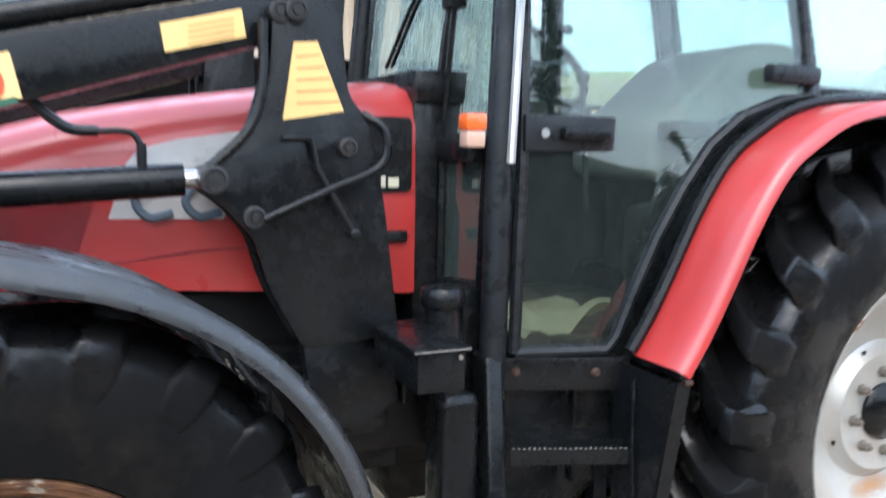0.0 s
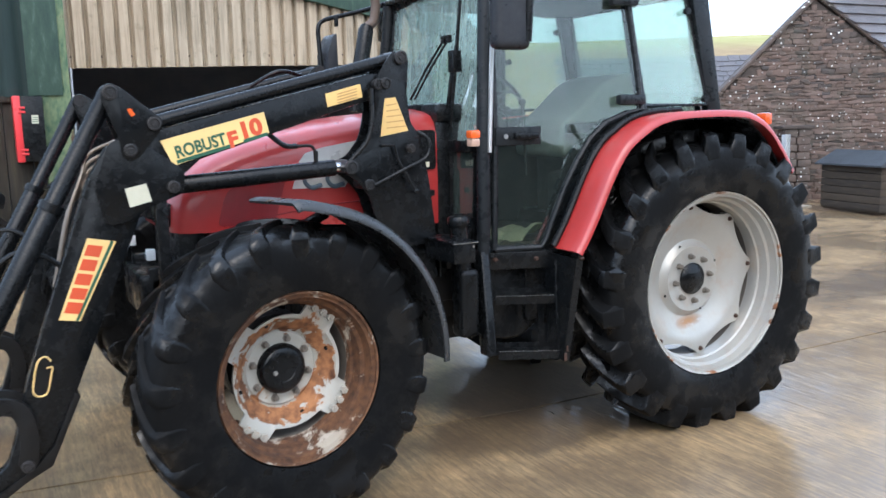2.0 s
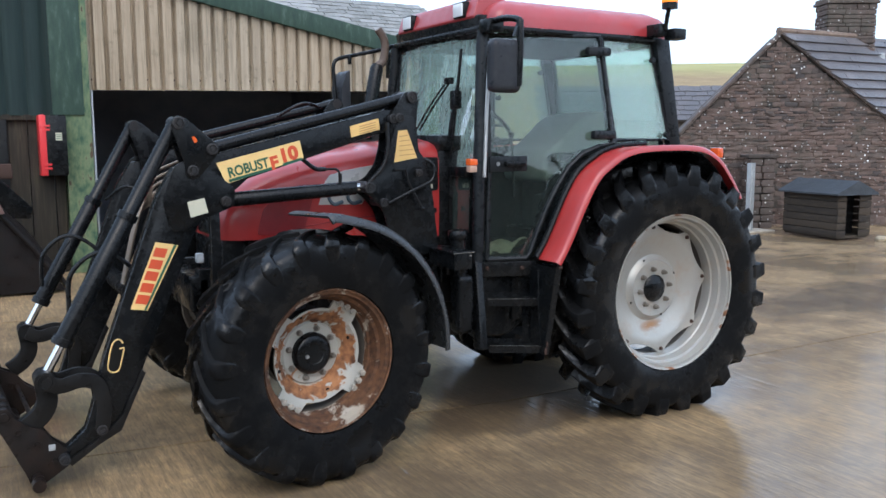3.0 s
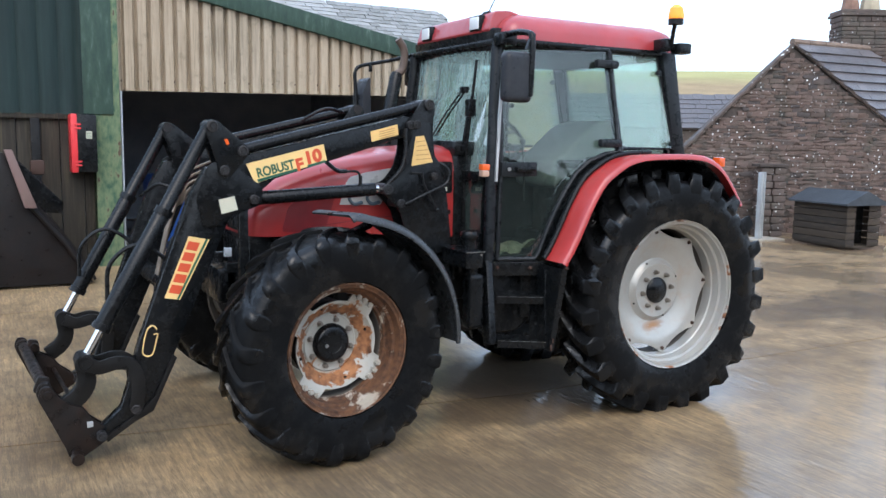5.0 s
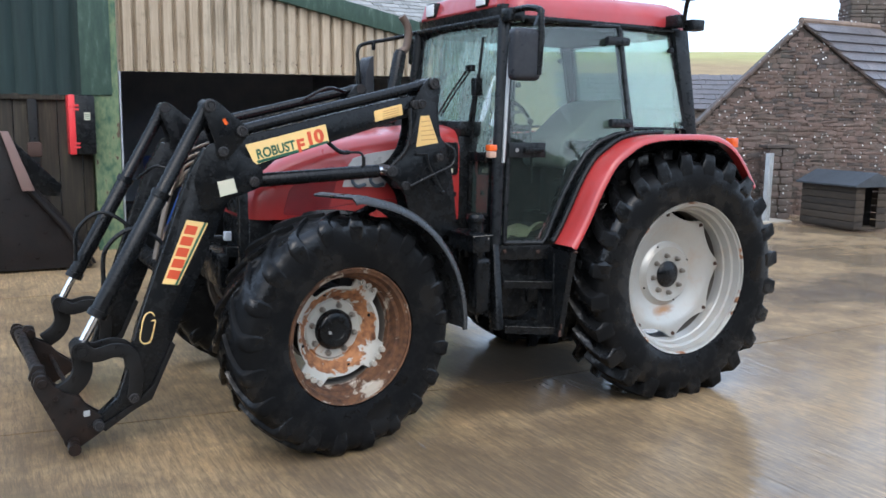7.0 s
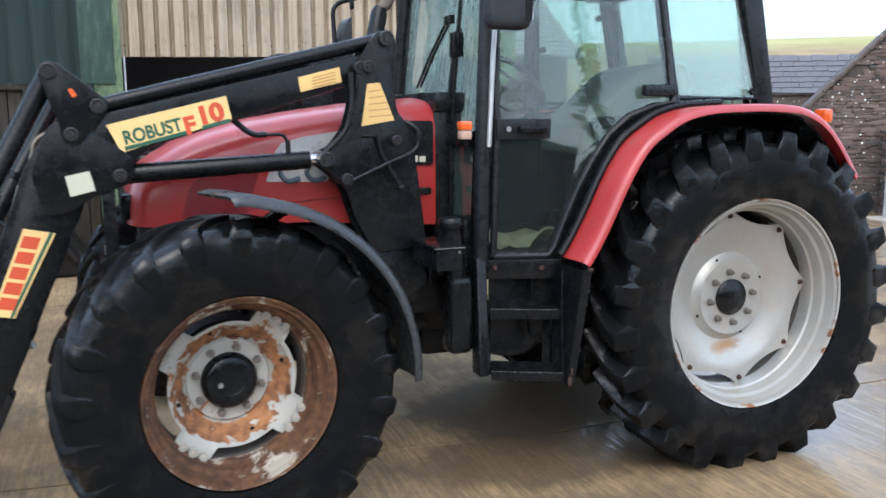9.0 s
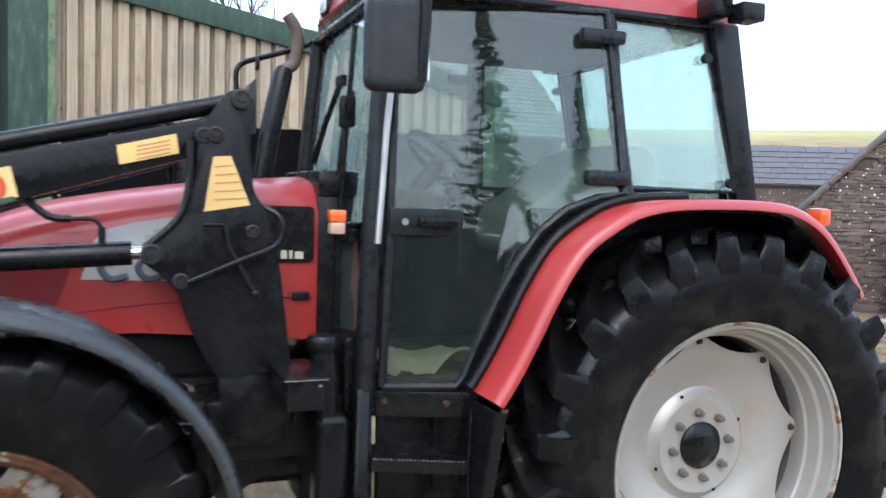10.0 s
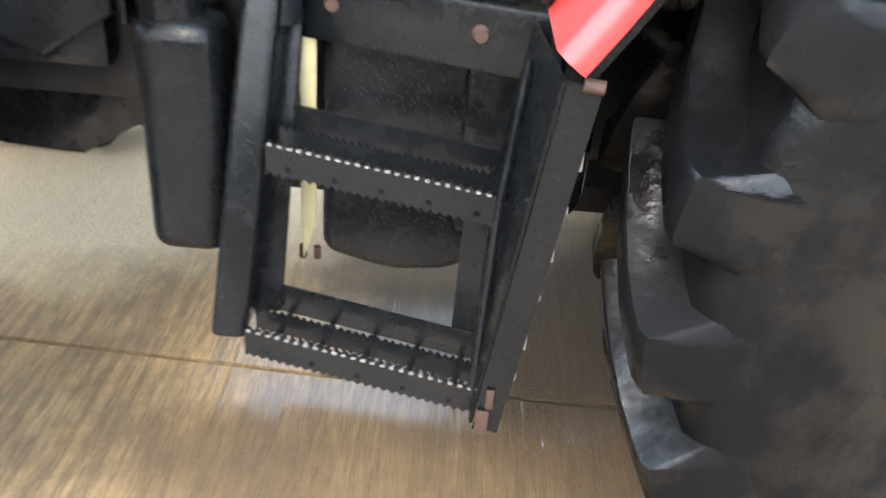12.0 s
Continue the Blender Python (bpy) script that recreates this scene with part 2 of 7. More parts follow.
def glass(name, tint, gloss_rough=0.02, drops=0.0, haze=0.0, gloss=0.09):
    """Thin tinted pane: clear through, glossy, with fine beads and a haze of rain film and painted reflection."""
    k = Mat(name)
    n, l = k.n, k.l
    out = n["Material Output"]
    tr, gl = n.new("ShaderNodeBsdfTransparent"), n.new("ShaderNodeBsdfGlossy")
    lw, mx = n.new("ShaderNodeLayerWeight"), n.new("ShaderNodeMixShader")
    tr.inputs[0].default_value = (*tint, 1)
    gl.inputs["Roughness"].default_value = gloss_rough
    lw.inputs["Blend"].default_value = 0.5
    edge = k.math('ADD', k.math('MULTIPLY', k.math('POWER', lw.outputs["Facing"], 4.0), 0.9), gloss)
    l.new(edge, mx.inputs[0]); l.new(tr.outputs[0], mx.inputs[1]); l.new(gl.outputs[0], mx.inputs[2])
    last = mx.outputs[0]
    if haze:
        df, m2 = n.new("ShaderNodeBsdfDiffuse"), n.new("ShaderNodeMixShader")
        df.inputs[0].default_value = (0.52, 0.68, 0.62, 1)
        runs = k.noise(3.0, 7, 0.7, k.coords((9, 9, 0.8)))
        streak = k.ramp(k.math('ADD', k.math('MULTIPLY', runs, 0.6), k.math('MULTIPLY', k.noise(2.2, 6), 0.4)), [(0.32, (haze * 0.35,)), (0.68, (haze,))])
        bead = k.math('MULTIPLY', k.ramp(k.noise(95, 3, 0.5, k.coords((1, 1, 0.55))), [(0.52, (0,)), (0.66, (1,))]), drops)
        l.new(k.math('ADD', streak, bead), m2.inputs[0]); l.new(last, m2.inputs[1]); l.new(df.outputs[0], m2.inputs[2])
        last = m2.outputs[0]
    l.new(last, out.inputs["Surface"])
    return k.m


GLASS_DOOR = glass("green_tinted_glass", (0.58, 0.68, 0.63), 0.02, 0.012, 0.02, 0.11)
GLASS_REAR = glass("rain_beaded_green_glass", (0.86, 0.95, 0.90), 0.04, 0.16, 0.22)
# strong haze here paints the sky's pale reflection into the screen
GLASS_FRONT = glass("windscreen_glass", (0.62, 0.78, 0.74), 0.03, 0.06, 0.38, 0.38)
GLASS_CORNER = glass("dark_corner_glass", (0.16, 0.22, 0.21), 0.03, 0.02, 0.08, 0.16)
GLASS_FAR = glass("plain_tinted_glass", (0.84, 0.92, 0.87), 0.03, 0.14, 0.26, 0.05)
MIRROR = Mat("mirror").put("Base Color", (0.8, 0.8, 0.8, 1)).put("Metallic", 1.0).put("Roughness", 0.03).m


def concrete():
    """Wet broom-finished yard concrete: fine brush lines, soaked dark patches, painted light and shade by the tractor,
    and a glossy water film.
    """
    k = Mat("wet_brushed_concrete")
    big, mid = k.noise(0.42, 7, 0.62), k.noise(2.2, 8, 0.65)
    turn = (0, 0, radians(-1))
    broom = k.noise(3.0, 3, 0.55, k.coords((17, 1.3, 17), turn), 0.5)
    fine = k.noise(3.0, 3, 0.55, k.coords((105, 5.0, 105), turn))
    ridge = k.noise(3.0, 4, 0.6, k.coords((8, 0.7, 8), turn))
    col = k.ramp(mid, [(0.25, (0.23, 0.145, 0.062)), (0.5, (0.42, 0.275, 0.124)), (0.8, (0.58, 0.405, 0.20))])
    line = k.math('ADD', k.math('MULTIPLY', k.ramp(broom, [(0.44, (0,)), (0.56, (1,))]), 0.36), k.math('MULTIPLY', k.ramp(fine, [(0.45, (0,)), (0.56, (1,))]), 0.34))
    col = k.mix(line, col, (0.085, 0.060, 0.036))
    col = k.mix(k.math('MULTIPLY', k.ramp(ridge, [(0.42, (0,)), (0.60, (1,))]), 0.24), col, (0.105, 0.075, 0.046))
    scuff = k.ramp(k.noise(13, 8, 0.75, k.coords((1.6, 0.8, 1), (0, 0, 0.5))), [(0.46, (0,)), (0.60, (1,))])
    col = k.mix(k.math('MULTIPLY', scuff, 0.30), col, (0.12, 0.086, 0.052))
    blot = k.ramp(k.noise(5.5, 7, 0.7), [(0.5, (0,)), (0.66, (1,))])
    col = k.mix(k.math('MULTIPLY', blot, 0.35), col, (0.095, 0.068, 0.042))
    wet = k.ramp(k.math('ADD', k.math('MULTIPLY', big, 0.8), k.math('MULTIPLY', mid, 0.2)), [(0.44, (1,)), (0.545, (0,))])
    col = k.mix(k.math('MULTIPLY', wet, 0.45), col, (0.085, 0.060, 0.035))
    # wet patches, and the tractor's shade painted under and before it: middle, half widths
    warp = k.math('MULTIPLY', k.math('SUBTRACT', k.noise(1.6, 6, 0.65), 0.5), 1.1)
    belly_shade = None
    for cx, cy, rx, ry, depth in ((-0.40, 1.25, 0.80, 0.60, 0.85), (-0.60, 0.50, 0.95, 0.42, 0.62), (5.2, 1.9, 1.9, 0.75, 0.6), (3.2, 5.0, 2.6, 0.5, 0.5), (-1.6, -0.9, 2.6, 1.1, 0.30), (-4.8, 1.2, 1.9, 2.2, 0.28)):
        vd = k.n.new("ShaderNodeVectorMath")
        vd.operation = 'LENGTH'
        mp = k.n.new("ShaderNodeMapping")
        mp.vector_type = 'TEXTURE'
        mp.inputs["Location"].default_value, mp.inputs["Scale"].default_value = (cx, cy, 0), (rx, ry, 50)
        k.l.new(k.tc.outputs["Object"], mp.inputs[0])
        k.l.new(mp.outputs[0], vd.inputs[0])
        wet_shade = k.math('MULTIPLY', k.ramp(k.math('ADD', vd.outputs["Value"], warp), [(0.72, (1,)), (1.0, (0,))]), depth)
        col = k.mix(wet_shade, col, (0.024, 0.017, 0.011))
        wet = k.math('MAXIMUM', wet, wet_shade)
        belly_shade = wet_shade if cx == -0.40 else belly_shade
    # light from the far side, painted as paler ground under the engine
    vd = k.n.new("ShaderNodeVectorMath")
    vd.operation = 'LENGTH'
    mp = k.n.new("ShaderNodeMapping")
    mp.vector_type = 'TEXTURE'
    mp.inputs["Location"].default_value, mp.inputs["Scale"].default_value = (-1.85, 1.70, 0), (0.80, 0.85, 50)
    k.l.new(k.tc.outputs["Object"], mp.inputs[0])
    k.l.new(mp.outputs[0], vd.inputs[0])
    far_light = k.ramp(k.math('ADD', vd.outputs["Value"], warp), [(0.6, (1,)), (1.0, (0,))])
    col = k.mix(k.math('MULTIPLY', far_light, 0.8), col, (0.68, 0.54, 0.34))
    sand = k.ramp(k.noise(140, 3, 0.6), [(0.40, (0,)), (0.66, (1,))])
    col = k.mix(k.math('MULTIPLY', sand, 0.35), col, (0.13, 0.095, 0.060))
    speck = k.ramp(k.voro(26).outputs["Distance"], [(0.0, (1,)), (0.07, (0,))])
    col = k.mix(k.math('MULTIPLY', speck, 0.5), col, (0.05, 0.045, 0.04))
    k.put("Roughness", 0.75).put("Specular IOR Level", 0.25)
    k.put("Base Color", k.mix(k.math('MULTIPLY', k.rand(), 0.12), col, (0.34, 0.265, 0.18)))
    grit = k.noise(55, 4, 0.6)
    h = k.math('ADD', k.math('ADD', k.math('MULTIPLY', broom, 0.55), k.math('MULTIPLY', ridge, 0.7)), k.math('ADD', k.math('MULTIPLY', fine, 0.35), k.math('MULTIPLY', grit, 0.3)))
    k.bump(h, 0.6, 0.006)
    # rain film: smooth where the concrete is soaked, broken by the brush ridges elsewhere
    gloss = k.ramp(k.noise(1.1, 7, 0.62), [(0.36, (0.06,)), (0.50, (0.10,)), (0.70, (0.18,))])
    # film thinned where the shade under the belly is painted
    k.put("Coat Weight", k.math('SUBTRACT', k.math('ADD', 0.5, k.math('MULTIPLY', wet, 0.5)), k.math('MULTIPLY', belly_shade, 0.65))).put("Coat IOR", 1.5)
    k.put("Coat Roughness", k.mix(k.math('MULTIPLY', wet, 0.85), gloss, (0.06, 0.06, 0.06)))
    b2 = k.n.new("ShaderNodeBump")
    b2.inputs["Strength"].default_value, b2.inputs["Distance"].default_value = 0.24, 0.003
    comb = k.noise(3.0, 1, 0.4, k.coords((17, 1.1, 17), turn), 0.5)
    film = k.math('ADD', k.math('ADD', k.math('MULTIPLY', grit, 0.12), k.math('MULTIPLY', k.noise(16, 5, 0.6), 0.4)), k.math('MULTIPLY', comb, 3.2))
    k.l.new(film, b2.inputs["Height"])
    k.l.new(b2.outputs[0], k.p.inputs["Coat Normal"])
    return k.m


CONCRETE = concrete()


def simple(name, stops, scale, rough=0.8, bump=0.4, vec=None, bscale=40, rand_to=None, rand_amt=0.3, dist=0.01):
    k = Mat(name)
    v = k.coords(*vec) if vec else None
    f = k.noise(scale, 8, 0.62, v)
    c = k.ramp(f, stops)
    if rand_to:
        c = k.mix(k.math('MULTIPLY', k.rand(), rand_amt), c, rand_to)
    k.put("Base Color", c).put("Roughness", rough)
    k.bump(k.math('ADD', k.noise(bscale, 5, 0.6, v), f), bump, dist)
    return k.m


def cladding():
    k = Mat("weathered_fibre_cement")
    streak = k.noise(2.0, 7, 0.65, k.coords((9, 9, 0.6)))
    col = k.ramp(streak, [(0.3, (0.23, 0.190, 0.138)), (0.55, (0.36, 0.302, 0.222)), (0.8, (0.46, 0.395, 0.30))])
    runs = k.ramp(k.math('MULTIPLY', k.noise(2.0, 8, 0.7, k.coords((26, 26, 0.9))), k.ramp(k.noise(1.4, 5), [(0.3, (0.75,)), (0.7, (1.2,))])), [(0.50, (0,)), (0.62, (1,))])
    col = k.mix(k.math('MULTIPLY', runs, 0.55), col, (0.145, 0.120, 0.080))
    blot = k.ramp(k.noise(9, 8, 0.7), [(0.57, (0,)), (0.70, (1,))])
    col = k.mix(k.math('MULTIPLY', blot, 0.6), col, (0.11, 0.105, 0.070))
    lichen = k.ramp(k.noise(22, 6, 0.7), [(0.66, (0,)), (0.70, (1,))])
    col = k.mix(k.math('MULTIPLY', lichen, 0.6), col, (0.16, 0.19, 0.13))
    k.put("Base Color", k.mix(k.math('MULTIPLY', k.rand(), 0.35), col, (0.36, 0.26, 0.16))).put("Roughness", 0.85)
    k.bump(k.noise(60, 5), 0.25, 0.004)
    return k.m


CLADDING = cladding()
GREEN_SHEET = simple("dark_green_painted_steel", [(0.3, (0.003, 0.013, 0.0125)), (0.7, (0.009, 0.025, 0.023))], 3, 0.8, 0.2, ((8, 8, 0.5),))
GREEN_TRIM = simple("mossy_green_flashing", [(0.3, (0.013, 0.034, 0.025)), (0.56, (0.026, 0.056, 0.038)), (0.66, (0.050, 0.085, 0.062)), (0.72, (0.095, 0.135, 0.10)), (0.85, (0.042, 0.066, 0.034))], 4, 0.7, 0.4, ((4, 4, 1.2),))
GREEN_POST = simple("flaking_green_post_paint", [(0.35, (0.030, 0.080, 0.047)), (0.52, (0.125, 0.170, 0.085)), (0.60, (0.15, 0.185, 0.097)), (0.62, (0.075, 0.044, 0.027)), (0.68, (0.062, 0.037, 0.025)), (0.70, (0.12, 0.16, 0.09))], 5.5, 0.75, 0.45, ((2.2, 2.2, 1.1),))
BOARDS = simple("weathered_grey_boards", [(0.3, (0.009, 0.0075, 0.005)), (0.47, (0.022, 0.017, 0.011)), (0.58, (0.040, 0.032, 0.020)), (0.66, (0.062, 0.052, 0.030)), (0.8, (0.030, 0.032, 0.016))], 2.5, 0.85, 0.5, ((12, 12, 0.7),), rand_to=(0.026, 0.020, 0.013), rand_amt=0.5)
DARK_INSIDE = simple("dark_barn_block", [(0.3, (0.17, 0.19, 0.23)), (0.7, (0.25, 0.27, 0.31))], 3, 0.95, 0.3)


def stone():
    """Rubble sandstone, purple-brown to grey-green, with small white lichen spots."""
    k = Mat("dark_sandstone_rubble")
    w = k.place()
    f = k.noise(4.5, 8, 0.7, w)
    c = k.ramp(f, [(0.28, (0.046, 0.036, 0.031)), (0.5, (0.104, 0.077, 0.063)), (0.75, (0.165, 0.126, 0.102))])
    c = k.mix(k.ramp(k.rand(), [(0.55, (0,)), (1.0, (0.5,))]), c, (0.120, 0.078, 0.062))
    c = k.mix(k.ramp(k.island(), [(0.5, (0,)), (1.0, (0.55,))]), c, (0.125, 0.080, 0.064))
    c = k.mix(k.ramp(k.island(), [(0.0, (0.8,)), (0.42, (0,))]), c, (0.036, 0.033, 0.033))
    moss = k.ramp(k.noise(1.3, 6, 0.65, w), [(0.50, (0,)), (0.66, (1,))])
    c = k.mix(k.math('MULTIPLY', moss, 0.5), c, (0.052, 0.056, 0.042))
    cell = k.voro(11, w)
    dots = k.ramp(k.math('ADD', cell.outputs["Distance"], k.math('MULTIPLY', k.noise(25, 4, 0.6, w), 0.22)), [(0.29, (1,)), (0.33, (0,))])
    some = k.ramp(k.noise(1.7, 3, 0.6, w), [(0.49, (0,)), (0.60, (1,))])
    sep = k.n.new("ShaderNodeSeparateColor")
    k.l.new(cell.outputs["Color"], sep.inputs[0])
    pick = k.ramp(sep.outputs[0], [(0.30, (0,)), (0.34, (1,))])
    lich = k.math('MULTIPLY', k.math('MULTIPLY', dots, pick), k.math('ADD', k.math('MULTIPLY', some, 0.75), 0.25))
    k.put("Base Color", k.mix(lich, c, (0.66, 0.67, 0.65))).put("Roughness", 0.85)
    k.bump(k.math('ADD', k.noise(14, 7, 0.6, w), f), 0.6, 0.02)
    return k.m


STONE = stone()
MORTAR = simple("grey_brown_mortar", [(0.3, (0.040, 0.032, 0.028)), (0.7, (0.085, 0.068, 0.058))], 6, 0.95, 0.5)
RIDGE_STONE = simple("orange_brown_ridge_stone", [(0.3, (0.12, 0.085, 0.065)), (0.7, (0.22, 0.16, 0.12))], 5, 0.8, 0.4)
SLATE = simple("wet_grey_slate", [(0.3, (0.075, 0.068, 0.070)), (0.6, (0.135, 0.122, 0.122)), (0.85, (0.19, 0.175, 0.17))], 2.2, 0.33, 0.4, rand_to=(0.075, 0.072, 0.078), rand_amt=0.6)
SLATE_OLD = simple("mossy_old_slate", [(0.3, (0.065, 0.070, 0.055)), (0.48, (0.17, 0.17, 0.16)), (0.60, (0.22, 0.22, 0.20)), (0.68, (0.10, 0.12, 0.05)), (0.85, (0.07, 0.085, 0.04))], 3.4, 0.6, 0.4, rand_to=(0.30, 0.30, 0.29), rand_amt=0.75)
KENNEL_WOOD = simple("weathered_brown_boards", [(0.3, (0.010, 0.008, 0.0065)), (0.55, (0.026, 0.019, 0.013)), (0.72, (0.060, 0.043, 0.027))], 4.5, 0.85, 0.5, ((1, 1, 5),), rand_to=(0.055, 0.039, 0.024), rand_amt=0.7)
FELT = simple("blue_grey_roofing_felt", [(0.3, (0.022, 0.026, 0.032)), (0.7, (0.045, 0.052, 0.060))], 4, 0.5, 0.4)
CLAY = simple("clay_chimney_pot", [(0.3, (0.14, 0.075, 0.055)), (0.7, (0.28, 0.17, 0.12))], 4, 0.85, 0.4)
CLAY_PALE = simple("pale_chimney_pot", [(0.3, (0.30, 0.25, 0.17)), (0.7, (0.45, 0.39, 0.28))], 4, 0.85, 0.4)


def pasture():
    """Yellow-green grass above, a browner field lower on the slope."""
    k = Mat("winter_pasture")
    w = k.place()
    f = k.noise(0.05, 8, 0.65, w)
    sp = k.n.new("ShaderNodeSeparateXYZ")
    k.l.new(w, sp.inputs[0])
    level = k.math('ADD', k.math('MULTIPLY', sp.outputs[2], 0.05), k.math('MULTIPLY', f, 0.25))
    up = k.ramp(f, [(0.3, (0.24, 0.23, 0.075)), (0.55, (0.33, 0.30, 0.115)), (0.8, (0.40, 0.33, 0.15))])
    low = k.ramp(k.noise(0.2, 7, 0.7, w), [(0.3, (0.20, 0.14, 0.065)), (0.7, (0.31, 0.22, 0.11))])
    k.put("Base Color", k.mix(k.ramp(level, [(0.60, (0,)), (0.72, (1,))]), low, up)).put("Roughness", 0.95)
    k.bump(k.noise(2, 5, 0.6, w), 0.3, 0.2)
    return k.m


GRASS = pasture()
BARK = simple("grey_brown_bark", [(0.3, (0.06, 0.05, 0.04)), (0.7, (0.13, 0.11, 0.09))], 6, 0.9, 0.5)
CONIFER = simple("dark_conifer_needles", [(0.3, (0.012, 0.024, 0.014)), (0.7, (0.035, 0.055, 0.028))], 3, 0.8, 0.3)

# ---- mesh helpers ----
def mesh_from(bm, name, mat, angle=38):
    bmesh.ops.recalc_face_normals(bm, faces=bm.faces)
    me = bpy.data.meshes.new(name)
    bm.to_mesh(me)
    bm.free()
    me.materials.append(mat)
    me.shade_smooth()
    me.set_sharp_from_angle(angle=radians(angle))
    return me


def part(name, bm, mat, parent=None, label="", angle=38):
    """One mesh object from a bmesh, under a thing or a part."""
    ob = new(name, bm if isinstance(bm, bpy.types.Mesh) else mesh_from(bm, name, mat, angle))
    if parent is not None:
        ob.parent = parent
        ob.matrix_parent_inverse = parent.matrix_world.inverted()
    if label:
        ob["label"] = label
    return ob


def thing(name, at, label, category, group="", kind=""):
    e = new(name)
    e.location = at
    e.empty_display_size = 0.1
    bpy.context.view_layer.update()
    return tagged(e, label, category, group, kind)


def joined(*bms):
    out = bmesh.new()
    for b in bms:
        me = bpy.data.meshes.new("tmp")
        b.to_mesh(me)
        b.free()
        out.from_mesh(me)
        bpy.data.meshes.remove(me)
    return out


def bev(bm, w, seg=2):
    if w:
        es = [e for e in bm.edges if e.is_manifold and e.calc_face_angle(0) > 0.5]
        bmesh.ops.bevel(bm, geom=es, offset=w, segments=seg, profile=0.6, affect='EDGES', clamp_overlap=True)
    return bm


def box(x0, x1, y0, y1, z0, z1, b=0.0, m=None, seg=2):
    bm = bmesh.new()
    bmesh.ops.create_cube(bm, size=1)
    for v in bm.verts:
        v.co = Vector(((x0 + x1) / 2 + v.co.x * (x1 - x0), (y0 + y1) / 2 + v.co.y * (y1 - y0), (z0 + z1) / 2 + v.co.z * (z1 - z0)))
    bev(bm, b, seg)
    if m is not None:
        bm.transform(m)
    return bm


def prism(pts, y0, y1, b=0.0, axis="y", seg=2):
    """A flat outline (x, z) given thickness from y0 to y1; axis x takes (y, z), axis z takes (x, y)."""
    def P(u, w, t):
        return {"y": (u, t, w), "x": (t, u, w), "z": (u, w, t)}[axis]
    bm = bmesh.new()
    a = [bm.verts.new(P(u, w, y0)) for u, w in pts]
    c = [bm.verts.new(P(u, w, y1)) for u, w in pts]
    bm.faces.new(a)
    bm.faces.new(c[::-1])
    n = len(pts)
    for i in range(n):
        bm.faces.new((a[i], c[i], c[(i + 1) % n], a[(i + 1) % n]))
    bmesh.ops.recalc_face_normals(bm, faces=bm.faces)
    return bev(bm, b, seg)


def smooth_path(pts, n=6):
    """Catmull-Rom points through pts."""
    p = [Vector(q) for q in pts]
    p = [2 * p[0] - p[1]] + p + [2 * p[-1] - p[-2]]
    out = []
    for i in range(1, len(p) - 2):
        for k in range(n):
            t = k / n
            a, b, c, d = p[i - 1], p[i], p[i + 1], p[i + 2]
            out.append(0.5 * (2 * b + (c - a) * t + (2 * a - 5 * b + 4 * c - d) * t * t + (3 * b - a - 3 * c + d) * t ** 3))
    return out + [p[-2]]


def tube(pts, r, seg=12, radii=None):
    """A round bar along a path."""
    pts = [Vector(p) for p in pts]
    bm = bmesh.new()
    rings, ref = [], None
    for i, p in enumerate(pts):
        d = (pts[min(i + 1, len(pts) - 1)] - pts[max(i - 1, 0)]).normalized()
        if ref is None:
            ref = d.orthogonal().normalized()
        ref = (ref - d * ref.dot(d)).normalized()
        s = d.cross(ref)
        rr = radii[i] if radii else r
        rings.append([bm.verts.new(p + rr * (math.cos(a) * ref + math.sin(a) * s)) for a in (2 * math.pi * k / seg for k in range(seg))])
    for a, b in zip(rings, rings[1:]):
        for k in range(seg):
            bm.faces.new((a[k], a[(k + 1) % seg], b[(k + 1) % seg], b[k]))
    bm.faces.new(rings[0][::-1])
    bm.faces.new(rings[-1])
    return bm


def lathe(profile, seg=48, closed=False, at=(0, 0, 0)):
    """Turned round the y axis: profile of (radius, y)."""
    bm = bmesh.new()
    rows = []
    for r, y in profile:
        if r < 1e-6:
            rows.append([bm.verts.new((at[0], at[1] + y, at[2]))])
        else:
            rows.append([bm.verts.new((at[0] + r * math.cos(a), at[1] + y, at[2] + r * math.sin(a))) for a in (2 * math.pi * k / seg for k in range(seg))])
    if closed:
        rows.append(rows[0])
    for a, b in zip(rows, rows[1:]):
        for k in range(seg):
            q = (k + 1) % seg
            if len(a) == 1 and len(b) > 1:
                bm.faces.new((a[0], b[q], b[k]))
            elif len(b) == 1 and len(a) > 1:
                bm.faces.new((a[k], a[q], b[0]))
            elif len(a) > 1:
                bm.faces.new((a[k], a[q], b[q], b[k]))
    return bm


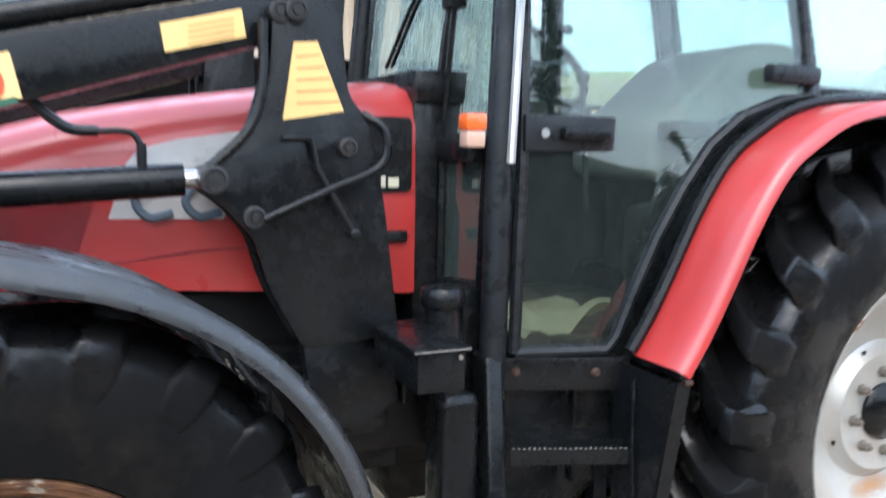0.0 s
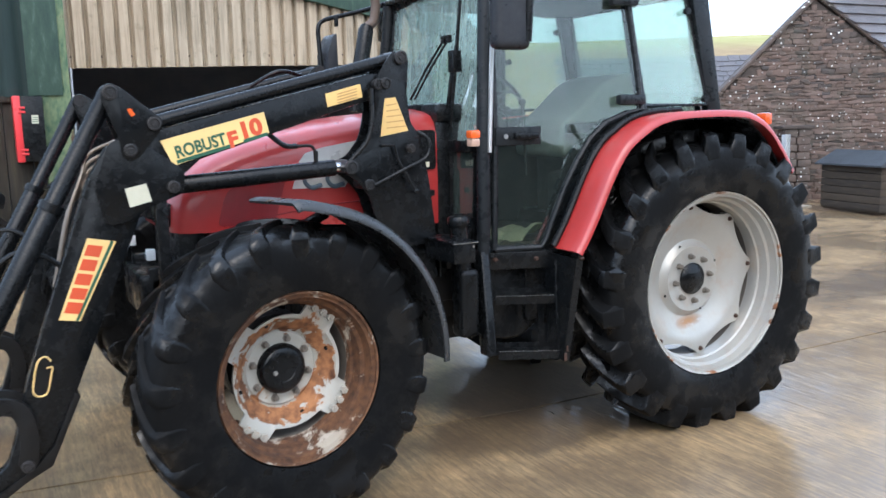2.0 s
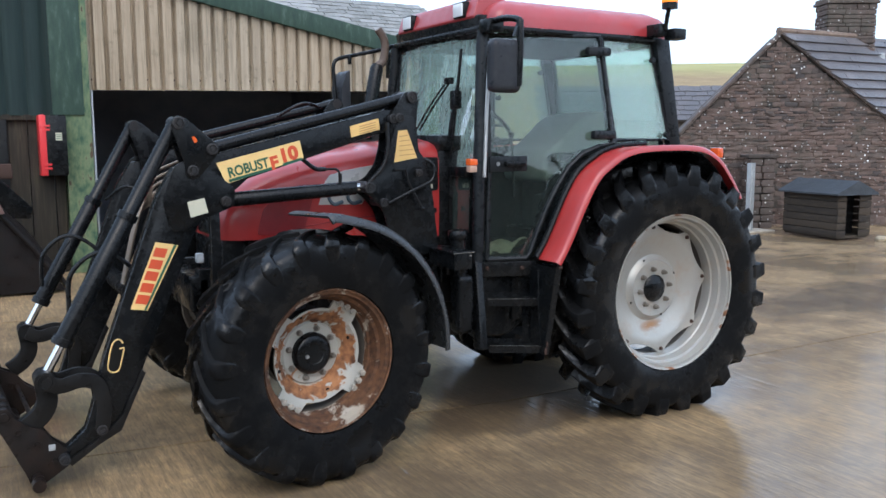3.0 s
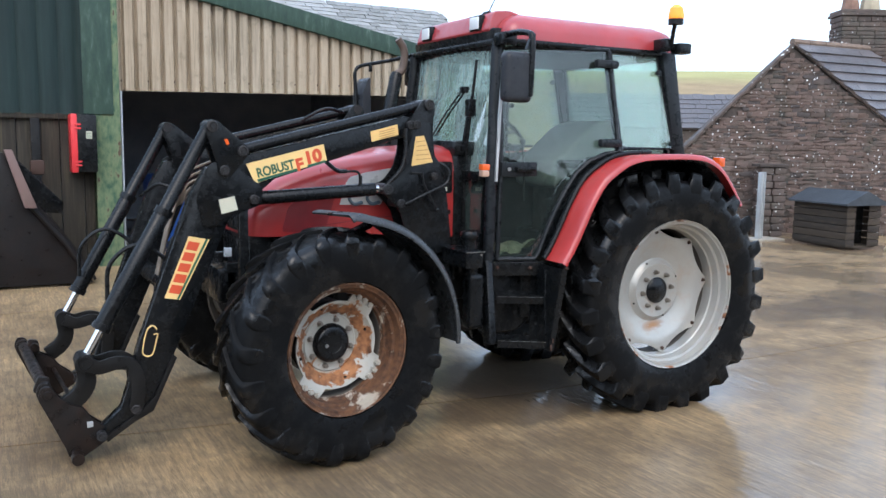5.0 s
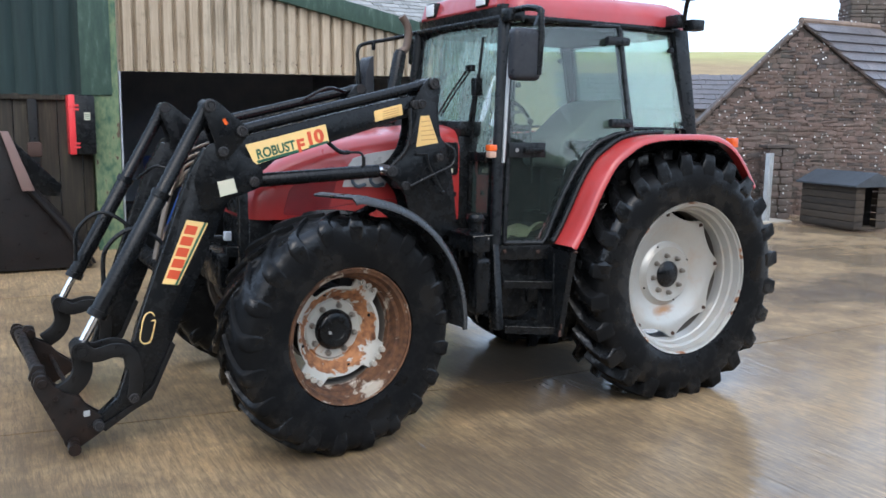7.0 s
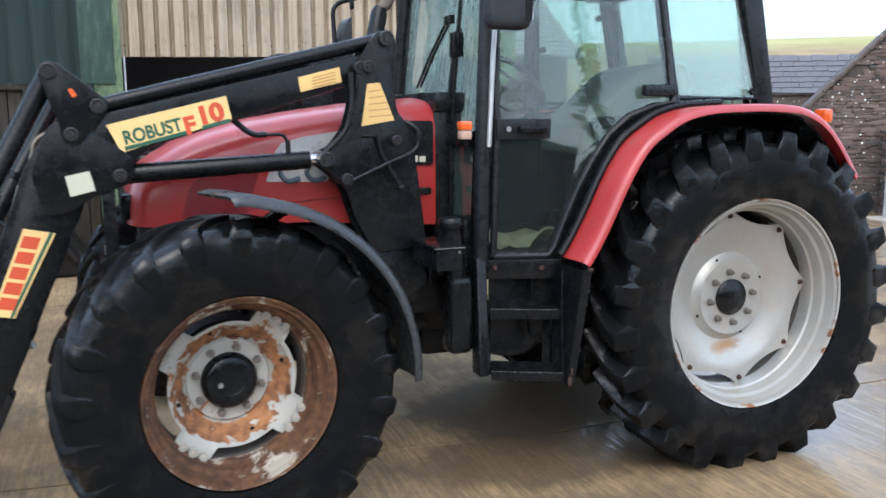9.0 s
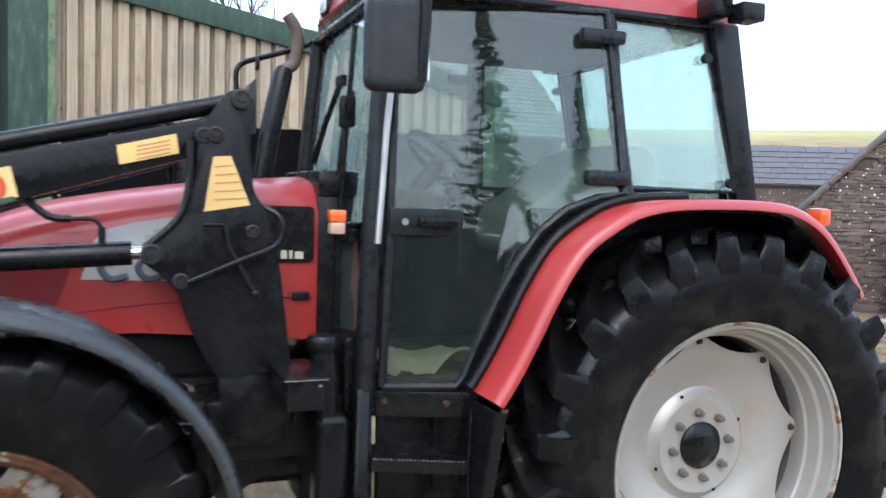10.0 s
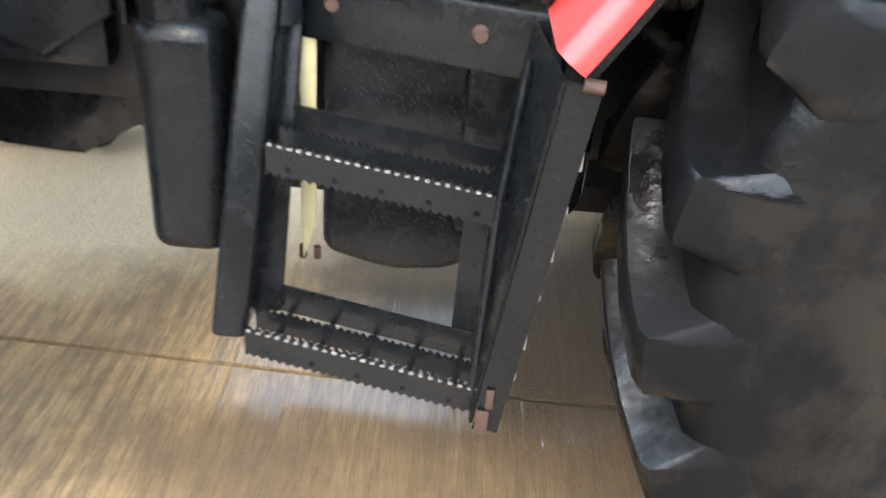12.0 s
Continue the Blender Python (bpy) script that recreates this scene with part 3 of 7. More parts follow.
def sheet(path, y0, y1, t, lip=0.0, b=0.0):
    """A bent sheet: a path of (x, z) made y0 to y1 wide, t thick, with its y0 edge turned down by lip."""
    n = len(path)
    nrm = []
    for i in range(n):
        a, c = Vector(path[max(i - 1, 0)]), Vector(path[min(i + 1, n - 1)])
        d = (c - a).normalized()
        nrm.append(Vector((-d.y, d.x)))
    cross = [(y1, 0), (y0 + lip * 0.6, 0.004 if lip else 0), (y0 + lip * 0.18, -lip * 0.22), (y0, -lip * 0.75), (y0, -lip)] if lip else [(y1, 0), (y0, 0)]
    inner = [(y0 + (t if lip else 0), -lip - (0 if lip else t))] + ([(y0 + t, -lip * 0.8), (y0 + lip * 0.6, -t)] if lip else []) + [(y1, -t)]
    loop = cross + inner
    bm = bmesh.new()
    rows = []
    for (x, z), v in zip(path, nrm):
        rows.append([bm.verts.new((x + v.x * h, y, z + v.y * h)) for y, h in loop])
    m = len(loop)
    for a, c in zip(rows, rows[1:]):
        for k in range(m):
            bm.faces.new((a[k], a[(k + 1) % m], c[(k + 1) % m], c[k]))
    bm.faces.new(rows[0][::-1])
    bm.faces.new(rows[-1])
    return bm


def round_poly(pts, r, n=4):
    """The outline with its corners rounded."""
    out = []
    m = len(pts)
    for i in range(m):
        p, a, c = Vector(pts[i]), Vector(pts[i - 1]), Vector(pts[(i + 1) % m])
        ra = min(r, (a - p).length * 0.45, (c - p).length * 0.45)
        s, e = p + (a - p).normalized() * ra, p + (c - p).normalized() * ra
        for k in range(n + 1):
            t = k / n
            q = s * (1 - t) ** 2 + p * 2 * t * (1 - t) + e * t * t
            out.append((q.x, q.y))
    return out


def panel_bars(parent, spec, x, y, z, mat, m=None):
    """Plain bars that stand for small writing: spec of (dx, dz, w, h)."""
    for dx, dz, w, h in spec:
        part("writing_bar", box(x + dx, x + dx + w, y - 0.0012, y, z + dz, z + dz + h, m=m), mat, parent)


CY = 1.0


def other(y):
    return 2 * CY - y


# ---- ground ----
def lift(x, y):
    """The yard rises gently towards the barn."""
    t = max(0.0, y - 2.2)
    fx = min(1.0, max(0.0, (3.5 - x) / 4.0))
    up = 0.085 * t if t < 4.2 else 0.357 + 0.0 * t
    near = 0.047 * max(0.0, -0.55 - x) if x > -5.5 else 0.047 * 4.95
    fade = min(1.0, max(0.0, (4.2 - y) / 2.6))
    return up * fx * fx * (3 - 2 * fx) + near * fade


def ground_sheet():
    xs = sorted(set([-1500, -400, -120, -50, -20, -12] + [v * 0.5 for v in range(-18, 29)] + [18, 25, 40, 70, 120, 400, 1500]))
    ys = sorted(set([-1500, -400, -120, -50, -20, -10] + [v * 0.5 for v in range(-14, 29)] + [18, 25, 40, 70, 120, 400, 1500]))
    bm = bmesh.new()
    g = [[bm.verts.new((x, y, lift(x, y) - 0.012)) for x in xs] for y in ys]
    for j in range(len(ys) - 1):
        for i in range(len(xs) - 1):
            bm.faces.new((g[j][i], g[j][i + 1], g[j + 1][i + 1], g[j + 1][i]))
    return bm


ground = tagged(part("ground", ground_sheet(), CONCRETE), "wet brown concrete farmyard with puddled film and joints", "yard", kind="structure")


def slab(x0, x1, y0, y1, up=0.0):
    g = 0.008
    nx, ny = max(2, int((x1 - x0) / 0.5)), max(2, int((y1 - y0) / 0.5))
    bm = bmesh.new()
    xs = [x0 + g + (x1 - x0 - 2 * g) * i / nx for i in range(nx + 1)]
    ys = [y0 + g + (y1 - y0 - 2 * g) * j / ny for j in range(ny + 1)]
    top = [[bm.verts.new((x, y, lift(x, y) + up)) for x in xs] for y in ys]
    for j in range(ny):
        for i in range(nx):
            bm.faces.new((top[j][i], top[j][i + 1], top[j + 1][i + 1], top[j + 1][i]))
    rim = [e for e in bm.edges if e.is_boundary]
    ex = bmesh.ops.extrude_edge_only(bm, edges=rim)["geom"]
    for v in ex:
        if isinstance(v, bmesh.types.BMVert):
            v.co.z -= 0.03
    return bm


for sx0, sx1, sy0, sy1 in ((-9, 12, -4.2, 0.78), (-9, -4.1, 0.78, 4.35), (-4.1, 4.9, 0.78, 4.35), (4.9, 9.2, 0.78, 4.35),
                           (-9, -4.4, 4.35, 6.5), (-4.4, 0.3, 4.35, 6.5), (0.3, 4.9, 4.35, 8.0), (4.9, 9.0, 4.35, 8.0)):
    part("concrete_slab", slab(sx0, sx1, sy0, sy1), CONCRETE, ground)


# ---- wheels ----
def tyre(R, W, rim_r, depth, lugs, floor, spin=0.0, lug_end=0.036, crest=0.78, proud=0.35, foot=1.35, round_off=0.008, blunt=False):
    """Lug tyre round the y axis; outer side towards -y. floor: height of the ground under the axle."""
    h = W / 2
    c = R - depth
    prof = [(rim_r + 0.005, -h * 0.74), (rim_r + 0.013, -h * 0.90), (rim_r + (c - rim_r) * 0.30, -h * 0.985), (rim_r + (c - rim_r) * 0.55, -h), (rim_r + (c - rim_r) * 0.80, -h * 0.990),
            (c - 0.034, -h * 0.945), (c - 0.010, -h * 0.82), (c, -h * 0.35), (c + 0.003, 0)]
    prof = prof + [(r, -y) for r, y in prof[-2::-1]]
    inner = [(rim_r - 0.02, h * 0.7), (rim_r - 0.02, -h * 0.7)]
    bm = lathe(prof + inner, 72, closed=True)
    body = bm.verts[:]

    def carcass(y):
        a = abs(y) / h
        if a < 0.70:
            return c - 0.008 * (a / 0.7) ** 2
        return c - 0.008 - 0.045 * ((a - 0.70) / 0.30) ** 1.6

    step = 2 * math.pi / lugs
    for side in (-1, 1):
        for k in range(lugs):
            a0 = k * step + (0.5 * step if side > 0 else 0)
            rings = []
            stations = ((-0.03, 0.0, 0.82), (0.16, 0.0, 0.95), (0.36, 0.001, 1.0), (0.56, 0.003, 1.0), (0.74, 0.007, 1.0), (0.87, 0.014, 1.0), (0.955, 0.028, 1.0), (1.012, 0.050, 1.02), (1.040, 0.076, 1.02), (1.044, 0.102, 0.98), (1.030, 0.126, 0.86), (1.008, 0.145, 0.64), (0.985, 0.156, 0.34))
            if blunt:
                stations = stations[:5] + ((0.88, 0.010, 1.0), (0.950, 0.018, 1.0), (0.978, 0.045, 1.06), (0.996, 0.078, 1.12), (1.004, 0.104, 1.12), (1.000, 0.122, 0.98), (0.985, 0.134, 0.70))
            for i, (f, drop, taper) in enumerate(stations):
                t = max(0.0, min(1.0, f))
                f = 1 + (f - 1) * proud if f > 1 else f
                y = side * h * f
                sweep = a0 + step * 1.0 * (1 - (1 - t) ** 1.6)
                top = R - drop * R / 0.72
                base = min(carcass(y), top) - 0.03
                wid = (0.020 + lug_end * t ** 1.5) * (R / 0.70) * taper
                wt, wb = wid / R * (0.84 if t < 0.6 else crest), wid / R * foot
                yb = side * h * min(f, 0.93 if blunt else 0.90)
                ring = [bm.verts.new((r * math.cos(ang), yy, r * math.sin(ang))) for ang, r, yy in ((sweep - wb, base, yb), (sweep - wt, top - round_off, y), (sweep - wt * 0.78, top, y), (sweep + wt * 0.78, top, y), (sweep + wt, top - round_off, y), (sweep + wb, base, yb))]
                rings.append(ring)
            for a, b in zip(rings, rings[1:]):
                for q in range(5):
                    bm.faces.new((a[q], a[q + 1], b[q + 1], b[q]))
            bm.faces.new(rings[0])
            bm.faces.new(rings[-1][::-1])
            root = min(body, key=lambda v: (v.co - rings[0][0].co).length_squared)
            bm.faces.new((rings[0][0], rings[0][5], root))      # the lug is moulded on to the carcass
    turn = Matrix.Rotation(radians(spin), 4, 'Y')
    bm.transform(turn)
    for v in bm.verts:
        if v.co.z < -floor:
            v.co.z = -floor + 0.1 * (v.co.z + floor)
    bm.transform(turn.inverted())
    return bm


def rim_ring(r, w, split, inner=False):
    """Stepped steel rim, outer lip at -w/2; the half behind the disc starts at y = split."""
    h = w / 2
    p = [(r, -h), (r + 0.004, -h + 0.012), (r - 0.016, -h + 0.018), (r - 0.024, -h + 0.062), (r - 0.040, -h + 0.068), (r - 0.048, -h + 0.118), (r - 0.058, -h + 0.124), (r - 0.060, split)]
    if inner:
        p = [(r - 0.061, split), (r - 0.063, h * 0.5), (r - 0.045, h - 0.07), (r - 0.025, h - 0.02), (r, h)]
    q = [(a - 0.009, y + (0.004 if i < 2 and not inner else 0)) for i, (a, y) in enumerate(p)]
    return lathe(p + q[::-1], 72, closed=True)


def scallop_disc(r_hub, lobes, r_lobe, r_cut, dish, seg=192, bulge=0.02, pair=False):
    """Wheel disc with a lobed edge; dish: list of (radius fraction, y). The front is towards -y."""
    bm = bmesh.new()
    rows = []
    for f, y in dish:
        row = []
        for k in range(seg):
            a = 2 * math.pi * k / seg
            u = 0.5 + 0.5 * math.cos(lobes * a)
            v = (a * lobes / (2 * math.pi)) % 1.0
            u = min(1.0, max(0.0, (u - 0.18) / (0.5 if not pair else 0.34))) if lobes > 4 else min(1.0, max(0.0, (u - 0.60) / 0.20))
            u = u * u * (3 - 2 * u)
            if lobes > 4:
                s = min(1.0, max(0.0, (v - 0.075) / 0.85))
                u = 0.92 * (1.0 - math.sin(math.pi * s) ** 0.62)
            edge = r_cut + (r_lobe - r_cut) * u
            r = r_hub + (edge - r_hub) * f if f > 0.82 else r_hub + (r_cut - r_hub) * f
            if f > 0.82:
                r = r_hub + (r_cut - r_hub) * 0.82 + (edge - r_hub - (r_cut - r_hub) * 0.82) * (f - 0.82) / 0.18
            row.append(bm.verts.new((r * math.cos(a), y, r * math.sin(a))))
        rows.append(row)
    back = [[bm.verts.new((v.co.x, v.co.y + 0.012, v.co.z)) for v in row] for row in rows]
    loops = rows + back[::-1]
    loops.append(loops[0])
    for a, b in zip(loops, loops[1:]):
        for k in range(seg):
            bm.faces.new((a[k], a[(k + 1) % seg], b[(k + 1) % seg], b[k]))
    return bm


def bolt(r=0.014, h=0.022, nut=True):
    bm = lathe([(0, -h * 1.35), (r * 0.55, -h * 1.35), (r * 0.55, -h), (r * 1.0, -h), (r * 1.0, -0.004), (r * 1.35, -0.004), (r * 1.35, 0), (0, 0)], 6 if nut else 10)
    return bm


def rear_wheel(at, yaw, name_label):
    m = pose(*at, 0, 0, yaw)
    w = part("rear_wheel", rim_ring(0.505, 0.41, -0.012), RIM_REAR, None, name_label)
    part("inner_rim", rim_ring(0.505, 0.41, -0.012, True), RIM_INNER, w, "dark inner half of the rim, its shade painted in")
    t = part("tyre", tyre(0.838, 0.46, 0.50, 0.066, 24, at[2], -7, 0.030, 0.76, 0.8, 1.5, 0.004, True), RUBBER, w, "black lugged tractor tyre, wet and slightly muddy", 38)
    disc = part("wheel_disc", scallop_disc(0.085, 8, 0.443, 0.382, [(0, 0.0), (0.16, 0.0), (0.24, -0.004), (0.34, -0.008), (0.40, 0.016), (0.46, 0.026), (0.66, 0.010), (0.82, -0.020), (0.92, -0.030), (1, -0.030)]), RIM_REAR, w)
    disc.location = (0, 0.0, 0)
    hub = part("hub_cap", lathe([(0, -0.030), (0.045, -0.030), (0.055, -0.024), (0.080, -0.020), (0.090, -0.010), (0.092, 0.03), (0, 0.03)], 36), BLACK, w)
    bm_b, bm_l = mesh_from(bolt(0.014, 0.026), "bolt", NUT), mesh_from(bolt(0.011, 0.014), "rim_bolt", RUST)
    small = mesh_from(lathe([(0, -0.003), (0.007, -0.003), (0.007, 0.001), (0, 0.001)], 10), "hole", BLACK)
    for k in range(8):
        a = radians(22.5 * 0 + 45 * k + 90)
        b = part("wheel_nut", bm_b, None, w)
        b.location = (0.128 * math.cos(a), -0.002, 0.128 * math.sin(a))
        b = part("rim_bolt", bm_l, None, w)
        b.location = (0.413 * math.cos(a), -0.028, 0.413 * math.sin(a))
        if k % 2 == 0:
            b = part("disc_hole", small, None, w)
            b.location = (0.205 * math.cos(a + 0.3), 0.012, 0.205 * math.sin(a + 0.3))
    lug = mesh_from(box(-0.03, 0.03, -0.012, 0.03, 0.425, 0.452, 0.004), "rim_tab", RIM_REAR)
    for k in range(8):
        b = part("rim_tab", lug, None, w)
        b.rotation_euler = (0, radians(45 * k), 0)
    w.matrix_world = m @ pose(0, 0, 0, 0, -7, 0)
    return w


def front_wheel(at, yaw, name_label):
    w = part("front_wheel", rim_ring(0.354, 0.33, -0.012), RIM_FRONT_RING, None, name_label)
    part("inner_rim", rim_ring(0.354, 0.33, -0.012, True), RIM_INNER, w, "dark inner half of the rim, its shade painted in")
    part("tyre", tyre(0.630, 0.37, 0.350, 0.022, 21, at[2] - lift(at[0], at[1]), -55), RUBBER, w, "black lugged tractor tyre, wet and slightly muddy", 60)
    part("wheel_disc", scallop_disc(0.095, 4, 0.300, 0.240, [(0, 0.05), (0.30, 0.05), (0.40, 0.046), (0.46, 0.056), (0.52, 0.046), (0.62, 0.022), (0.80, 0.008), (0.82, 0.004), (0.9, -0.022), (1, -0.026)], pair=True), RIM_FRONT_DISC, w, "white wheel disc with flaking rust").rotation_euler = (0, radians(1), 0)
    part("hub_cap", lathe([(0, 0.010), (0.050, 0.010), (0.054, 0.006), (0.085, 0.006), (0.096, 0.014), (0.106, 0.028), (0.106, 0.09), (0, 0.09)], 36), BLACK, w)
    part("hub_plug", lathe([(0, 0.0), (0.009, 0.0), (0.011, 0.008), (0, 0.008)], 12, at=(-0.03, 0, 0.03)), STEEL, w)
    nut, rb = mesh_from(bolt(0.013, 0.022), "wheel_nut", NUT), mesh_from(bolt(0.017, 0.022), "rim_bolt", RIM_FRONT_DISC)
    for k in range(8):
        a = radians(45 * k + 20)
        b = part("wheel_nut", nut, None, w)
        b.location = (0.128 * math.cos(a), 0.048, 0.128 * math.sin(a))
    for k in range(4):
        for d in (-9, 0, 9):
            a = radians(90 * k + d - 1)
            b = part("rim_bolt", rb, None, w)
            b.location = (0.283 * math.cos(a), -0.026, 0.283 * math.sin(a))
        a = radians(90 * k + 53)
        b = part("disc_hole", mesh_from(lathe([(0, -0.003), (0.009, -0.003), (0.009, 0.001), (0, 0.001)], 10), "disc_hole", BLACK), None, w)
        b.location = (0.200 * math.cos(a), 0.010, 0.215 * math.sin(a))
        tab = part("rim_tab", box(-0.060, 0.060, -0.010, 0.06, 0.265, 0.300, 0.006), RIM_FRONT_RING, w)
        tab.rotation_euler = (0, radians(90 * k + 1), 0)
    return w


def hang(child, parent):
    child.parent = parent
    child.matrix_parent_inverse = parent.matrix_world.inverted()
    return child


REAR_X, REAR_Z, FRONT_X, FRONT_Z = 0.246, 0.79, -2.212, 0.702
REAR_Y = 0.255
FRONT_Y, STEER = 0.068, 8.0          # middle of the near front wheel; the wheels are steered a little
tractor = thing("tractor", (-0.9, CY, 0), "faded red four-wheel-drive tractor with black cab frame on wet concrete", "tractor")
rw = rear_wheel((REAR_X, REAR_Y, REAR_Z), 0, "large silver-white rear wheel with a rust stain")
hang(rw, tractor)
rw2 = copy_thing(rw, pose(REAR_X, other(REAR_Y), REAR_Z, 0, 0, 180) @ pose(0, 0, 0, 0, -7, 0))
fw = front_wheel((FRONT_X, FRONT_Y, FRONT_Z), 0, "front wheel with rusty flaking white rim")
fw.matrix_world = pose(FRONT_X, FRONT_Y, FRONT_Z, 0, 0, STEER) @ pose(0, 0, 0, 0, -55, 0)
hang(fw, tractor)
fw2 = copy_thing(fw, pose(FRONT_X + 0.04, other(FRONT_Y), FRONT_Z, 0, 0, 180 + STEER) @ pose(0, 0, 0, 0, -55, 0))
for w_ in (rw2, fw2):
    hang(w_, tractor)
bpy.context.view_layer.update()

# ---- chassis ----
part("gearbox", joined(box(-1.35, 0.45, 0.72, 1.28, 0.64, 1.05, 0.05), box(-0.25, 0.6, 0.60, 1.40, 0.58, 1.15, 0.06)), DARK_STEEL, tractor)
part("engine", joined(box(-2.15, -1.35, 0.76, 1.24, 0.62, 1.2, 0.04), box(-1.95, -1.45, 0.70, 1.30, 0.72, 1.05, 0.03), box(-1.95, -1.52, 0.82, 1.18, 0.53, 0.64, 0.04)), DARK_STEEL, tractor)
# hub drums made oversize to block light behind the wheel discs
part("front_axle", joined(tube([(FRONT_X, 0.26, 0.64), (FRONT_X, 0.56, 0.61), (FRONT_X, 1.44, 0.61), (FRONT_X, 1.74, 0.64)], 0.085, 14, [0.11, 0.075, 0.075, 0.11]),
                          lathe([(0, 0), (0.13, 0), (0.15, 0.02), (0.21, 0.05), (0.22, 0.16), (0.14, 0.21), (0, 0.21)], 28, at=(FRONT_X, 0.155, FRONT_Z)), lathe([(0, -0.21), (0.14, -0.21), (0.22, -0.16), (0.21, -0.05), (0.15, -0.02), (0.13, 0), (0, 0)], 28, at=(FRONT_X, 1.845, FRONT_Z)),
                          box(FRONT_X - 0.17, FRONT_X + 0.17, 0.84, 1.16, 0.5, 0.76, 0.04)), DARK_STEEL, tractor)
part("rear_axle", joined(tube([(REAR_X, 0.34, REAR_Z), (REAR_X, 0.62, REAR_Z), (REAR_X, 1.38, REAR_Z), (REAR_X, 1.66, REAR_Z)], 0.12, 18, [0.10, 0.15, 0.15, 0.10]), box(0.0, 0.55, 0.7, 1.3, 0.55, 1.1, 0.05)), DARK_STEEL, tractor)
part("front_frame", joined(box(-2.62, -2.1, 0.72, 0.80, 0.86, 1.08, 0.012), box(-2.62, -2.1, 1.20, 1.28, 0.86, 1.08, 0.012), box(-2.66, -2.55, 0.72, 1.28, 0.84, 1.04, 0.02)), BLACK, tractor)
part("radiator_housing", box(-2.49, -2.15, 0.70, 1.30, 0.9, 1.245, 0.02), BLACK_PLASTIC, tractor)
for yy in (0.67, 1.05):
    part("headlight", box(-2.56, -2.50, yy, yy + 0.28, 1.262, 1.372, 0.02), BLACK_PLASTIC, tractor)
for yy in (0.70, 1.26):
    part("front_light", box(-2.63, -2.59, yy, yy + 0.04, 1.115, 1.168, 0.006), CLEAR_LENS, tractor)
part("steering_rod", tube([(FRONT_X + 0.2, 0.42, 0.62), (FRONT_X + 0.22, 1.0, 0.62), (FRONT_X + 0.2, 1.58, 0.62)], 0.022), DARK_STEEL, tractor)
part("drive_shaft_guard", tube([(-1.95, 1.0, 0.57), (-1.2, 1.0, 0.58)], 0.04), DARK_STEEL, tractor)
part("belly_pan", box(-1.20, -0.2, 0.78, 1.22, 0.50, 0.66, 0.04), DARK_STEEL, tractor)


# ---- bonnet ----
def bonnet():
    st = [(-2.535, 1.375, 1.242, 0.26), (-2.522, 1.405, 1.240, 0.325), (-2.50, 1.438, 1.238, 0.362), (-2.47, 1.470, 1.236, 0.380), (-2.43, 1.498, 1.234, 0.386), (-2.31, 1.570, 1.230, 0.388), (-2.19, 1.616, 1.228, 0.388), (-2.06, 1.652, 1.226, 0.388),
          (-1.93, 1.676, 1.226, 0.388), (-1.80, 1.698, 1.226, 0.386), (-1.56, 1.732, 1.210, 0.384), (-1.20, 1.762, 1.185, 0.380), (-1.18, 1.754, 1.185, 0.374)]
    bm = bmesh.new()
    rows = []
    for x, zt, zb, w in st:
        s = min(0.11, (zt - zb) * 0.6)
        half = [(w, zb), (w + 0.004, zb + (zt - s - zb) * 0.5), (w, zt - s), (w - 0.012, zt - s * 0.55), (w - 0.045, zt - s * 0.2), (w - 0.11, zt - 0.004), (w * 0.35, zt + 0.012), (0, zt + 0.014)]
        prof = [(CY - a, z) for a, z in half] + [(CY + a, z) for a, z in half[-2::-1]]
        rows.append([bm.verts.new((x, y, z)) for y, z in prof])
    for a, b in zip(rows, rows[1:]):
        for k in range(len(a)):
            q = (k + 1) % len(a)
            bm.faces.new((a[k], a[q], b[q], b[k]))
    bm.faces.new(rows[0][::-1])
    bm.faces.new(rows[-1])
    return bm


hood = part("bonnet", bonnet(), RED, tractor, "faded red sloping bonnet", 40)
for sgn in (1, -1):
    def yy(d):
        return CY - sgn * (0.388 + d)
    part("side_grille", prism(round_poly([(-2.325, 1.256), (-2.06, 1.250), (-1.975, 1.52), (-2.06, 1.53), (-2.22, 1.46), (-2.285, 1.40)], 0.03), yy(0.008), yy(-0.01), 0.003), RED_DARK, hood)
    part("silver_badge", prism([(-1.966, 1.408), (-1.70, 1.402), (-1.56, 1.635), (-1.80, 1.598), (-1.895, 1.573), (-1.925, 1.535)], yy(0.005), yy(-0.01), 0.0), SILVER, hood)
    for x0 in (-1.905, -1.79):
        part("badge_shape", tube(smooth_path([(x0 + 0.085, yy(0.008), 1.475), (x0 + 0.04, yy(0.008), 1.492), (x0, yy(0.008), 1.45), (x0 + 0.03, yy(0.008), 1.41), (x0 + 0.085, yy(0.008), 1.42)]), 0.011, 6), BADGE_BLUE, hood)
    part("rear_vent_panel", prism(round_poly([(-1.52, 1.465), (-1.197, 1.465), (-1.197, 1.665), (-1.52, 1.665)], 0.02), yy(0.005), yy(-0.01), 0.0), BLACK_PLASTIC, hood)
    panel_bars(hood, [(0, 0, 0.022, 0.03), (0.03, 0, 0.012, 0.03), (0.05, 0, 0.03, 0.026)], -1.315, yy(0.006), 1.478, WHITE_STICKER)
    part("catch", box(-1.27, -1.21, min(yy(0.012), yy(-0.01)), max(yy(0.012), yy(-0.01)), 1.33, 1.36, 0.004), BLACK_PLASTIC, hood)
    part("panel_seam", tube([(-2.05, yy(0.001), 1.29), (-1.75, yy(0.001), 1.325), (-1.20, yy(0.001), 1.345)], 0.004, 6), RED_DARK, hood)

